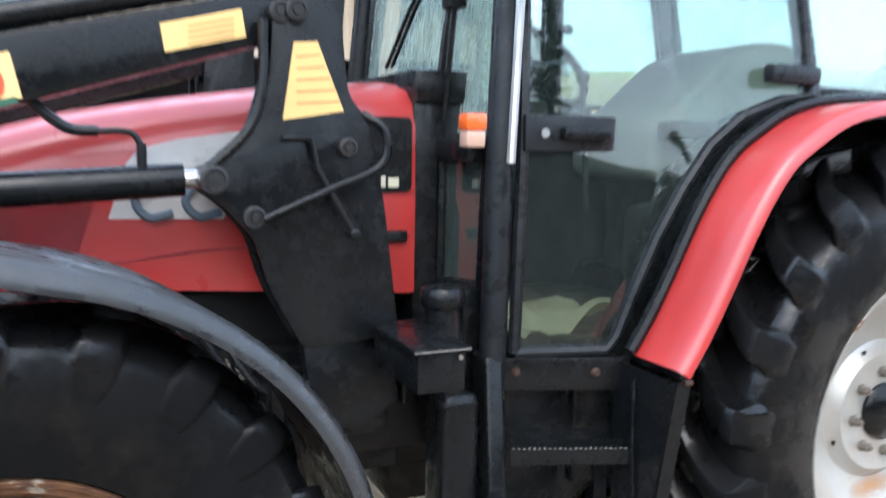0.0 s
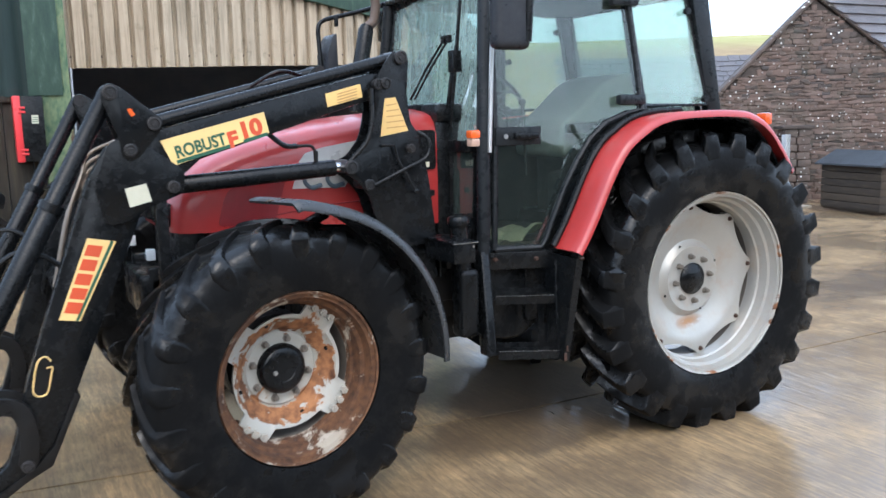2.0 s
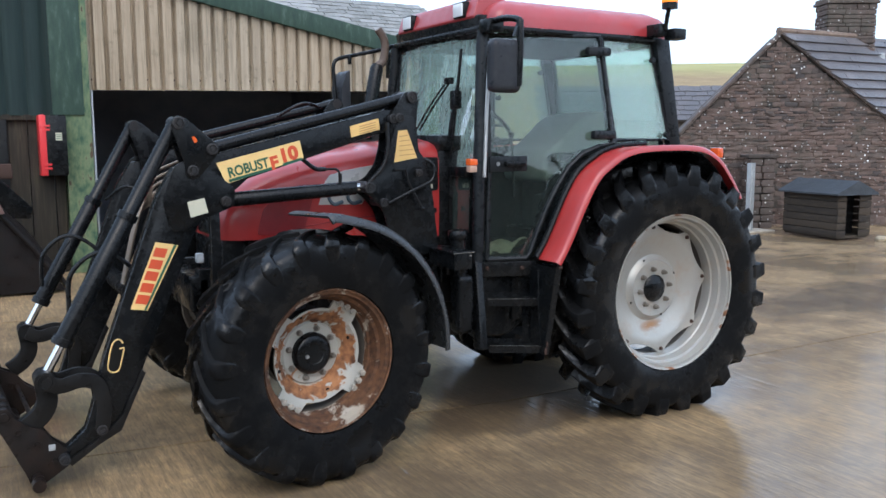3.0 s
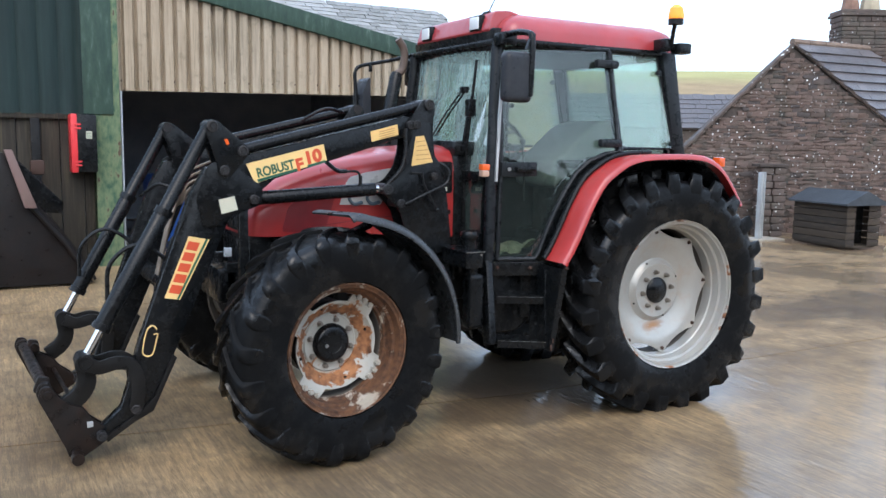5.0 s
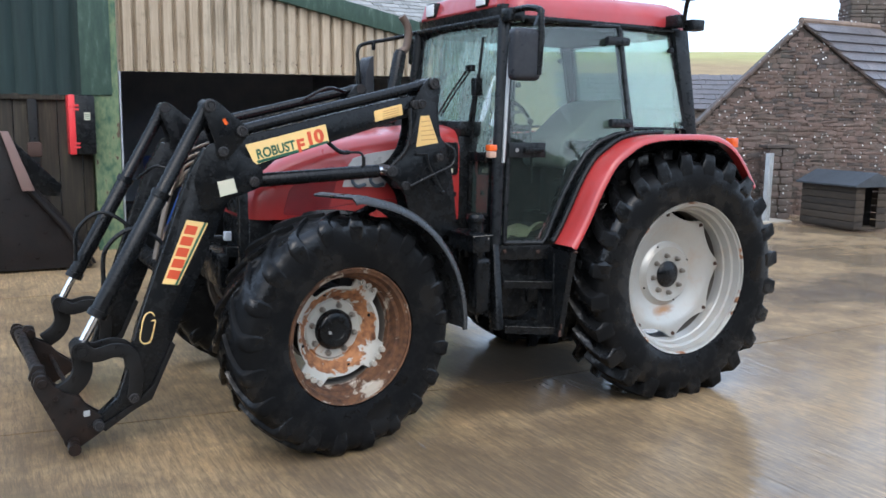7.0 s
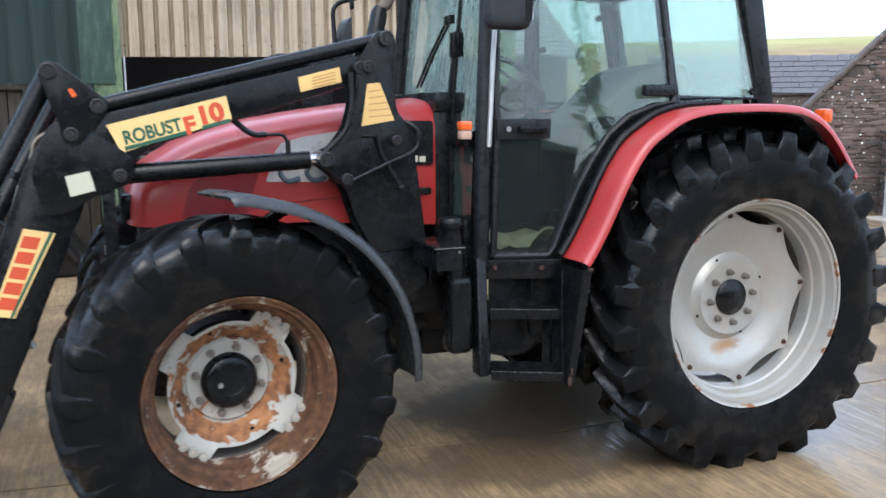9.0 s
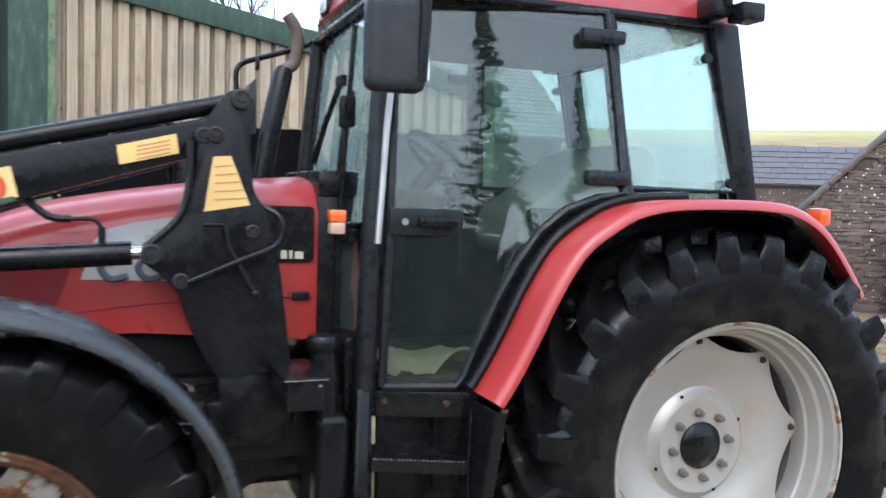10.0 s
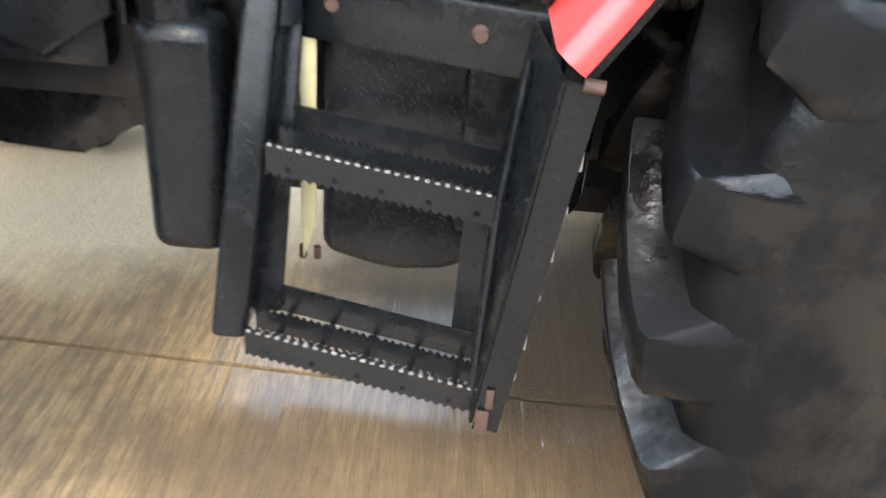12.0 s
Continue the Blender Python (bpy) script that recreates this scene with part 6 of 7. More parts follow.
for y0 in (0.395, 0.475, 1.525, 1.605):
    sh = -0.05 * (y0 - 0.4)
    part("carrier_plate", prism(round_poly([(x + sh, z) for x, z in side], 0.018), y0 - 0.009, y0 + 0.009, 0.003), CARRIER, tc)
    for x, z, r in ((-3.60, 0.515, 0.034), (-3.48, 0.205, 0.030), (-3.47, 0.36, 0.020), (-3.545, 0.43, 0.016), (-3.40, 0.27, 0.016)):
        part("pin_head", lathe([(0, -0.018), (r * 0.6, -0.018), (r * 0.7, -0.012), (r, -0.012), (r, 0.01), (0, 0.01)], 12, at=(x + sh, y0, z)), CARRIER, tc)
for y0 in (0.435, 1.565):
    sh = -0.05 * (y0 - 0.4)
    part("gusset", prism([(-3.56 + sh, 0.48), (-3.52 + sh, 0.46), (-3.44 + sh, 0.25), (-3.49 + sh, 0.22)], y0 - 0.04, y0 + 0.04, 0.004), CARRIER, tc)
    part("carrier_panel", prism([(-3.605 + sh, 0.49), (-3.585 + sh, 0.495), (-3.49 + sh, 0.23), (-3.51 + sh, 0.22)], y0 - 0.035 if y0 < 1 else y0 - 0.19, y0 + 0.19 if y0 < 1 else y0 + 0.035, 0.004), CARRIER, tc)
for y0 in (0.55, 1.45):
    part("locking_hook", joined(prism(round_poly([(-3.66, 0.50), (-3.63, 0.575), (-3.58, 0.565), (-3.57, 0.50), (-3.60, 0.46)], 0.015), y0 - 0.018, y0 + 0.018, 0.004), tube([(-3.60, y0 - 0.06, 0.53), (-3.60, y0 + 0.06, 0.53)], 0.024, 10)), CARRIER, tc)
part("lock_shaft", tube([(-3.44, 0.40, 0.36), (-3.50, 1.60, 0.36)], 0.012, 10), CARRIER, tc)
part("lock_spring", tube([(-3.455 + 0.016 * math.cos(k * 0.9), 0.60 + 0.0045 * k, 0.36 + 0.016 * math.sin(k * 0.9)) for k in range(60)], 0.003, 5), CARRIER, tc)
# pale plate stands in for bright ground seen through a hole
part("grease_tag", box(-3.425, -3.395, 0.378, 0.385, 0.325, 0.355, 0.003), GALV, tc)
part("tool_foot", tube([(-3.478, 0.30, 0.190), (-3.478, 0.36, 0.192)], 0.030, 14), CARRIER, tc)


def on_plane(pts, y=0.3735, t=0.002, mat=CREAM_STICKER, name="sticker", parent=None, label=""):
    return part(name, prism(pts, y - t, y), mat, parent, label)


boom, arm, tower, bell = near
# long model sticker on the boom, with its lettering
rs = on_plane([(-2.593, 1.657), (-2.147, 1.767), (-2.127, 1.676), (-2.544, 1.552)], parent=boom, label="cream model sticker with green and red lettering")
tilt = math.atan2(1.767 - 1.657, 2.593 - 2.147)


def lettering(text, x, z, h, ang, mat, parent, y, w_scale=1.0, bold=0.0):
    cu = bpy.data.curves.new("lettering", 'FONT')
    cu.body, cu.size, cu.extrude, cu.offset = text, h / 0.70, 0.0006, bold
    tmp = new("tmp_text", cu)
    me = bpy.data.meshes.new_from_object(tmp.evaluated_get(bpy.context.evaluated_depsgraph_get()))
    bpy.data.objects.remove(tmp)
    me.transform(Matrix.Translation((x, y, z)) @ pose(0, 0, 0, 0, -math.degrees(ang), 0) @ pose(0, 0, 0, 90, 0, 0) @ Matrix.Diagonal((w_scale, 1, 1, 1)))
    me.materials.clear()
    me.materials.append(mat)
    return part("lettering", me, mat, parent)


lettering("ROBUST", -2.530, 1.583, 0.049, tilt, GREEN_INK, rs, 0.3705, 0.84, 0.0021)
lettering("F", -2.304, 1.618, 0.064, tilt, RED_INK, rs, 0.3705, 1.05, 0.0042)
lettering("10", -2.256, 1.654, 0.066, tilt, RED_INK, rs, 0.3705, 1.12, 0.0048)
on_plane([(-2.532, 1.574), (-2.30, 1.634), (-2.297, 1.620), (-2.529, 1.560)], 0.3713, 0.001, GREEN_INK, "green_bar", rs)
on_plane([(-2.245, 1.650), (-2.137, 1.679), (-2.134, 1.665), (-2.242, 1.636)], 0.3713, 0.001, GREEN_INK, "green_bar", rs)
# warning stickers
wsn = on_plane([(-1.857, 1.842), (-1.682, 1.887), (-1.673, 1.826), (-1.848, 1.783)], parent=boom, mat=YELLOW_STICKER, label="yellow warning sticker with small print")
for k in range(4):
    z = 1.843 - 0.013 * k
    on_plane([(-1.80, z), (-1.70, z + 0.025), (-1.699, z + 0.020), (-1.799, z - 0.005)], 0.3713, 0.001, BROWN_INK, "writing_bar", wsn)
tri = on_plane([(-1.605, 1.815), (-1.550, 1.820), (-1.488, 1.664), (-1.632, 1.640)], 0.3505, parent=tower, mat=YELLOW_STICKER, label="yellow trapezoid instruction sticker")
for k in range(5):
    z = 1.785 - 0.026 * k
    on_plane([(-1.60 + 0.0 * k, z), (-1.545 + 0.012 * k, z + 0.008), (-1.545 + 0.012 * k, z + 0.003), (-1.60, z - 0.005)], 0.3483, 0.001, BROWN_INK, "writing_bar", tri)
on_plane([(-2.745, 1.470), (-2.661, 1.487), (-2.643, 1.414), (-2.731, 1.393)], 0.363, parent=boom, mat=WHITE_STICKER, name="data_plate", label="pale blank data plate")
on_plane([(-2.715, 1.785), (-2.700, 1.790), (-2.685, 1.765), (-2.70, 1.755)], 0.351, parent=bell, mat=ORANGE_LENS, name="reflector")
# maker's sticker on the lower arm: cream panel, red letter-high blocks and a green edge
ms = on_plane([(-2.899, 1.281), (-2.792, 1.258), (-2.951, 0.947), (-3.030, 0.962)], 0.3835, parent=arm, label="cream maker sticker with red blocks and green edge")
on_plane([(-2.812, 1.262), (-2.800, 1.259), (-2.957, 0.949), (-2.968, 0.951)], 0.3815, 0.001, GREEN_INK, "green_bar", ms)
mu, mv = Vector((-2.899 + 3.030, 1.281 - 0.962)), Vector((-2.82 + 2.899, 1.264 - 1.281))
for k in range(5):
    a = Vector((-3.030, 0.962)) + mu * (0.09 + 0.175 * k) + mv * 0.12
    q = [a, a + mu * 0.135, a + mu * 0.135 + mv * 0.72, a + mv * 0.72]
    on_plane([(p.x, p.y) for p in q], 0.3815, 0.001, RED_INK, "red_block", ms)
slot_path = [(-3.072, 0.80), (-3.085, 0.818), (-3.105, 0.818), (-3.125, 0.79), (-3.145, 0.70), (-3.14, 0.672), (-3.12, 0.662), (-3.095, 0.675), (-3.075, 0.745), (-3.07, 0.775), (-3.09, 0.775)]
part("slot_outline", tube(smooth_path([(x, 0.382, z) for x, z in slot_path]), 0.004, 6), CREAM_STICKER, arm)
part("slot_plate", prism([(-3.072, 0.79), (-3.10, 0.815), (-3.125, 0.79), (-3.143, 0.69), (-3.12, 0.668), (-3.095, 0.68)], 0.3815, 0.3845), DARK_STEEL, arm)

# the towers stand a little back, and the booms toe in towards the cab
for tw in (near[2], far[2]):
    for ob in (tw, *tw.children_recursive):
        ob.data.transform(Matrix.Translation((0.035, 0, 0.004)))
for ob in loader.children_recursive:
    for v in ob.data.vertices:
        if v.co.z > 1.1:
            k = min(1.0, max(0.0, (v.co.x + 2.7) / 1.1))
            v.co.y += 0.045 * k if v.co.y < CY else -0.045 * k


# ---- barn ----
BY = 6.2


def corrugated(x0, x1, z_low, z_top, pitch=0.146, depth=0.062, y=BY, n=16):
    """Corrugated sheet; z_top is a function of x."""
    bm = bmesh.new()
    m = int((x1 - x0) / pitch * n)
    rows = []
    for i in range(m + 1):
        x = x0 + (x1 - x0) * i / m
        ph = (x / pitch) % 1.0
        d = depth * (1.0 if ph < 0.66 else 1 - (ph - 0.66) / 0.06 if ph < 0.72 else 0.0 if ph < 0.94 else (ph - 0.94) / 0.06)
        rows.append([bm.verts.new((x, y - d + t, z)) for t, z in ((0, z_low(x)), (0, z_top(x)), (0.007, z_top(x)), (0.007, z_low(x)))])
    for a, c in zip(rows, rows[1:]):
        for k in range(4):
            q = (k + 1) % 4
            bm.faces.new((a[k], c[k], c[q], a[q]))
    bm.faces.new(rows[0][::-1])
    bm.faces.new(rows[-1])
    return bm


def rake(x):
    return 3.60 - 0.186 * (x + 2.22)


barn = thing("barn", (0, BY, 0.3), "open barn with tan corrugated cladding and green trim", "barn")
clad_low = lambda x: 2.30 + 0.021 * (x + 2.5)
w = 1.02
x = -2.47
while x < 1.6:
    part("cladding_sheet", corrugated(x, min(x + w + 0.03, 1.92), clad_low, lambda q: rake(q) - 0.02, y=BY - 0.004 * (int((x + 3) / w) % 2)), CLADDING, barn, angle=60)
    x += w
part("barge_flashing", prism([(-6.5, rake(-6.5) - 0.10), (2.0, rake(2.0) - 0.10), (2.0, rake(2.0) + 0.13), (-6.5, rake(-6.5) + 0.13)], BY - 0.12, BY + 0.08, 0.01), GREEN_TRIM, barn, "mossy green barge flashing")
part("roof_sheet", prism([(-6.5, rake(-6.5) + 0.06), (2.0, rake(2.0) + 0.06), (2.0, rake(2.0) + 0.10), (-6.5, rake(-6.5) + 0.10)], BY + 0.08, BY + 5.6), GREEN_TRIM, barn)
post = part("stanchion", joined(box(-2.69, -2.42, BY - 0.16, BY - 0.145, 0.2, 3.8, 0.004), box(-2.69, -2.42, BY + 0.03, BY + 0.045, 0.2, 3.8, 0.004), box(-2.565, -2.545, BY - 0.15, BY + 0.04, 0.2, 3.8)), GREEN_POST, barn, "flaking green steel stanchion")
part("edge_strip", box(-2.405, -2.385, BY - 0.10, BY - 0.08, 0.3, 2.30, 0.003), GALV, barn)
part("lintel", box(-2.42, 1.9, BY + 0.01, BY + 0.12, 2.34, 2.48, 0.01), DARK_STEEL, barn)
part("upper_sheet", corrugated(-6.6, -2.66, lambda q: 2.02, lambda q: rake(q), 0.2, 0.03, BY - 0.08, 6), GREEN_SHEET, barn, "dark green profiled sheeting", 60)
part("corner_flashing", box(-2.80, -2.49, BY - 0.185, BY - 0.163, 2.03, 3.70, 0.004), GREEN_TRIM, barn, "dark green corner flashing")
part("rail", box(-6.6, -2.70, BY - 0.10, BY - 0.06, 1.97, 2.03, 0.006), BOARDS, barn)
part("side_wall", box(1.85, 1.95, BY + 0.05, BY + 5.5, -0.1, rake(1.9) + 0.07, 0.01), DARK_INSIDE, barn)
part("side_wall", box(-6.6, -6.48, BY, BY + 5.5, -0.1, rake(-6.5) + 0.07, 0.01), DARK_INSIDE, barn)
part("back_wall", prism([(-6.6, -0.1), (1.9, -0.1), (1.9, rake(1.9) + 0.08), (-6.6, rake(-6.6) + 0.08)], BY + 5.4, BY + 5.5), DARK_INSIDE, barn)
part("front_return_wall", box(1.75, 1.98, BY - 0.02, BY + 0.04, -0.1, 2.75, 0.01), GREEN_POST, barn)
x = -6.5
i = 0
random.seed(4)
while x < -2.72:
    bw = 0.19 + 0.05 * random.random()
    part("wall_board", box(x, min(x + bw - 0.008, -2.70), BY - 0.05 - 0.012 * random.random(), BY + 0.0, 0.25, 1.98, 0.004), BOARDS, barn)
    x += bw
for xx in (-3.33, -4.6):
    part("cover_strip", box(xx, xx + 0.09, BY - 0.10, BY - 0.055, 0.25, 1.98, 0.006), DARK_STEEL, barn)
for k in range(14):
    part("sheet_bolt", box(-2.40 + 0.292 * k, -2.375 + 0.292 * k, BY - 0.055, BY - 0.03, clad_low(-2.4 + 0.29 * k) + 0.10, clad_low(-2.4 + 0.29 * k) + 0.125, 0.004), RUST, barn)

# red and black case on the barn wall
case = thing("wall_case", (-2.82, BY - 0.1, 1.4), "black and red hard case hung on the barn boards", "case")
part("case_body", box(-2.89, -2.69, BY - 0.34, BY - 0.065, 1.395, 2.02, 0.015), BLACK_PLASTIC, case)
part("case_lid", box(-2.955, -2.885, BY - 0.345, BY - 0.07, 1.39, 2.025, 0.018), RED_CASE, case, "red case lid")
for z in (1.46, 1.50, 1.86, 1.90):
    part("clasp", box(-2.91, -2.85, BY - 0.355, BY - 0.335, z, z + 0.022, 0.004), RED_CASE, case)
part("case_sticker", box(-2.80, -2.74, BY - 0.343, BY - 0.3395, 1.76, 1.84), WHITE_STICKER, case)
for k in range(3):
    part("sticker_line", box(-2.795, -2.745, BY - 0.3445, BY - 0.3435, 1.775 + 0.02 * k, 1.782 + 0.02 * k), GREEN_INK, case)

# rusty bucket standing against the boards
bucket = thing("loader_bucket", (-3.6, 5.5, 0.28), "brown rusted steel loader bucket standing on end by the wall", "bucket")
gz = 0.285
part("end_plate", prism([(-4.75, gz), (-2.85, gz), (-2.95, gz + 0.18), (-3.40, gz + 0.80), (-3.62, gz + 1.33), (-3.72, gz + 1.33), (-4.0, gz + 0.6)], 5.22, 5.26, 0.006), BUCKET_RUST, bucket)
part("curved_back", sheet([(-2.84, gz + 0.02), (-2.96, gz + 0.25), (-3.14, gz + 0.52), (-3.38, gz + 0.82)], 5.24, 6.05, 0.03), BUCKET_RUST, bucket)
part("cutting_edge", prism([(-3.62, gz + 1.36), (-3.55, gz + 1.36), (-3.35, gz + 0.79), (-3.46, gz + 0.79)], 5.10, 5.24, 0.006), paint("worn_pinkish_steel", (0.17, 0.105, 0.092), 0.45, amount=0.5), bucket, "worn pinkish cutting edge")
part("side_cheek", prism([(-3.58, gz + 1.35), (-3.10, gz + 0.83), (-3.12, gz + 0.72), (-3.40, gz + 0.74)], 5.26, 5.34, 0.006), BLACK, bucket)
part("rib", tube([(-3.40, 5.20, gz + 0.80), (-3.10, 5.20, gz + 0.42), (-2.92, 5.20, gz + 0.12)], 0.03, 8), BUCKET_RUST, bucket)
part("hinge_lug", box(-3.38, -3.24, 5.5, 5.6, gz + 1.1, gz + 1.25, 0.03), RUST, bucket)
part("inner_plate", prism([(-4.75, gz), (-3.6, gz + 0.02), (-3.75, gz + 1.2), (-4.3, gz + 0.9)], 5.27, 5.9, 0.01), BLACK, bucket)

# barrel in the barn's dark
br = thing("plastic_drum", (-1.55, 8.2, 0.35), "blue plastic drum inside the dark barn", "drum")
part("drum_body", lathe([(0, 0), (0.28, 0), (0.29, 0.03), (0.29, 0.28), (0.30, 0.30), (0.29, 0.32), (0.29, 0.60), (0.30, 0.62), (0.29, 0.64), (0.29, 0.88), (0.27, 0.92), (0, 0.92)], 28), BLUE_DRUM, br).matrix_world = pose(-1.55, 8.2, 0.36, 90, 0, 0)

# ---- slated roof behind the barn ----
back = thing("slated_building", (1, 11, 0), "stone outbuilding with mossy old slate roof behind the barn", "building")
part("stone_wall", box(2.0, 5.2, 10.6, 11.0, -0.1, 2.85, 0.0), MORTAR, back)


def slate_roof(parent, o, along, up, cols, rows_, w, h, mat, seed, name="slate", limit=290):
    """Rows of lapped slates: o is the eaves corner, along and up are unit vectors; past the limit they are joined."""
    random.seed(seed)
    nrm = along.cross(up).normalized()
    me = mesh_from(box(-w * 0.485, w * 0.485, 0, h * 1.25, 0, 0.018), name, mat)
    rot = Matrix((along, up, nrm)).transposed().to_4x4()
    rest, count = bmesh.new(), 0
    for c in range(cols - 1, -1, -1):
        for r in range(rows_):
            x, y = (c + (0.5 if r % 2 else 0.0)) * w, r * h
            m = Matrix.Translation(o + along * (x + random.uniform(-0.01, 0.01)) + up * (y + random.uniform(-0.012, 0.012)) + nrm * (0.012 + 0.006 * random.random())) @ rot @ pose(0, 0, 0, -4.2 + random.uniform(-1.0, 1.0), 0, random.uniform(-1.2, 1.2))
            if count < limit:
                part(name, me, mat, parent).matrix_world = m
                count += 1
            else:
                tmp = me.copy()
                tmp.transform(m)
                rest.from_mesh(tmp)
                bpy.data.meshes.remove(tmp)
    if len(rest.verts):
        part("slate_covering", rest, mat, parent)["kind"] = "stuff"



# ---- house ----
F = Vector((0.484, 0.875, 0))
R = Vector((0.875, -0.484, 0))
UP = Vector((0, 0, 1))
G0 = Vector((10.66, 7.88, 0))        # under the apex of the gable, on its outer face
APEX, AU = 3.834, 0.112             # height of the apex and its place along R
HL, EAVE_L = -2.10, 1.62
HR, EAVE_R = 2.66, 1.92
house = thing("stone_house", tuple(G0), "dark sandstone house with gable, slate roof and chimney", "house")


def frame_box(u0, u1, f0, f1, z0, z1, b=0.0):
    bm = box(u0, u1, f0, f1, z0, z1, b)
    bm.transform(Matrix((R, F, UP)).transposed().to_4x4())
    bm.transform(Matrix.Translation(G0))
    return bm


def frame_prism(pts, f0, f1, b=0.0):
    bm = prism(pts, f0, f1, b)
    bm.transform(Matrix((R, F, UP)).transposed().to_4x4())
    bm.transform(Matrix.Translation(G0))
    return bm


def gable_top(u):
    return APEX - (APEX - EAVE_L) * (AU - u) / (AU - HL) if u < AU else APEX - (APEX - EAVE_R) * (u - AU) / (HR - AU)


wall = part("gable_wall", frame_prism([(HL, -0.2), (HR, -0.2), (HR, EAVE_R - 0.03), (AU, APEX - 0.05), (HL, EAVE_L - 0.03)], 0.03, 0.5), MORTAR, house, "rubble sandstone gable with white lichen spots")
ridge = (R * 0.90 + F * 0.436).normalized()
RID = 7.0
top0 = G0 + R * AU + UP * APEX
top1 = top0 + ridge * RID
fall_r = R * (HR - AU) + UP * (EAVE_R - APEX)
r_eave0 = top0 + fall_r


def slab_quad(a, b, c, d, t):
    bm = bmesh.new()
    n = (b - a).cross(d - a).normalized() * t
    lo, hi = [bm.verts.new(p) for p in (a, b, c, d)], [bm.verts.new(p + n) for p in (a, b, c, d)]
    bm.faces.new(lo)
    bm.faces.new(hi[::-1])
    for i in range(4):
        j = (i + 1) % 4
        bm.faces.new((lo[i], hi[i], hi[j], lo[j]))
    return bm


lift_up = UP * 0.02
part("roof_deck", slab_quad(top0 + lift_up, top1 + lift_up, top1 + fall_r * 1.1 + lift_up, r_eave0 + fall_r * 0.1 + lift_up, -0.05), SLATE, house)
fall_l = R * (HL - AU) + UP * (EAVE_L - APEX)
part("roof_deck", slab_quad(top0 + lift_up, top1 + lift_up, top1 + fall_l * 1.05 + lift_up, top0 + fall_l * 1.05 + lift_up, 0.05), SLATE, house)
random.seed(12)
for k in range(5):
    a, b = top0 + ridge * (0.45 * k - 0.04) + UP * 0.055, top0 + ridge * (0.45 * k + 0.40) + UP * 0.055
    part("ridge_tile", tube([a, b], 0.075, 8), RIDGE_STONE, house)
for sgn, fall in ((1, fall_r), (-1, fall_l)):
    n = 9
    for k in range(n):
        a, b = top0 + fall * (k / n), top0 + fall * ((k + 0.97) / n)
        j = UP * random.uniform(-0.012, 0.012)
        part("verge_stone", tube([a - F * 0.02 + UP * (0.035 if sgn > 0 else 0.0) + j, b - F * 0.02 + UP * (0.02 if sgn > 0 else -0.012) + j], 0.040 if sgn > 0 else 0.042, 6), STONE, house)
# slates of the visible slope: level courses, cut along the verge
nrm_r = ridge.cross(fall_r).normalized()
nrm_r = nrm_r if nrm_r.z > 0 else -nrm_r
down = ridge.cross(nrm_r).normalized()
down = down if down.z < 0 else -down
per_row = fall_r.length * (0.247 / (HR - AU))
drop = fall_r.dot(down) / fall_r.length * per_row       # down the slope for each course
slip = fall_r.dot(ridge) / fall_r.length * per_row      # along the ridge for each course


def slate_piece(x0, x1, cut0, d0, d1):
    """One slate: x along the ridge, d down the slope; cut0 slants its verge side."""
    bm = bmesh.new()
    lo = [(x0 - cut0 * 0.12, d0 - drop * 0.12), (x1, d0 - drop * 0.12), (x1, d1), (x0 + cut0, d1)]
    hs = (0.006, 0.006, 0.070, 0.070)
    b = [bm.verts.new((x, -d, 0.0)) for x, d in lo]
    t = [bm.verts.new((x, -d, h)) for (x, d), h in zip(lo, hs)]
    bm.faces.new(b)
    bm.faces.new(t[::-1])
    for i in range(4):
        q = (i + 1) % 4
        bm.faces.new((b[i], t[i], t[q], b[q]))
    return bm


roof_m = Matrix((ridge, -down, nrm_r)).transposed().to_4x4()
roof_m.translation = top0 + nrm_r * 0.03
for r in range(11):
    x = slip * r - 0.04
    first = True
    while x < slip * r + 3.4:
        wq = random.uniform(0.5, 0.9) if not first else random.uniform(0.35, 0.8)
        bm = slate_piece(x, x + wq - 0.006, slip if first else 0.0, drop * r, drop * (r + 1))
        bm.transform(Matrix.Translation((0, 0, random.uniform(0, 0.004))))
        bm.transform(roof_m)
        part("slate", bm, SLATE, house)
        x += wq
        first = False
# chimney
ch = part("chimney_stack", frame_box(1.50, 2.49, 0.93, 1.48, 3.0, 4.60, 0.02), MORTAR, house)
z = 3.15
while z < 4.56:
    hq = random.uniform(0.06, 0.13)
    u = 1.48
    while u < 2.44:
        wq = random.uniform(0.22, 0.46)
        e = 2.51 if u + wq > 2.40 else u + wq - 0.010
        part("chimney_stone", frame_box(u, e, 0.905 - 0.02 * random.random(), 1.0, z, z + hq - 0.010, 0.010, ), STONE, ch)
        u = e + 0.010
    f = 0.915
    while f < 1.42:
        wq = random.uniform(0.22, 0.36)
        part("chimney_stone", frame_box(1.475 - 0.018 * random.random(), 1.53, f, min(f + wq - 0.015, 1.49), z, z + hq - 0.010, 0.010), STONE, ch)
        f += wq
    z += hq
for k, (z0, z1, o) in enumerate(((4.57, 4.63, 0.045), (4.63, 4.70, 0.02))):
    part("chimney_cap", frame_box(1.48 - o, 2.51 + o, 0.90 - o, 1.50 + o, z0, z1, 0.015), STONE, ch)
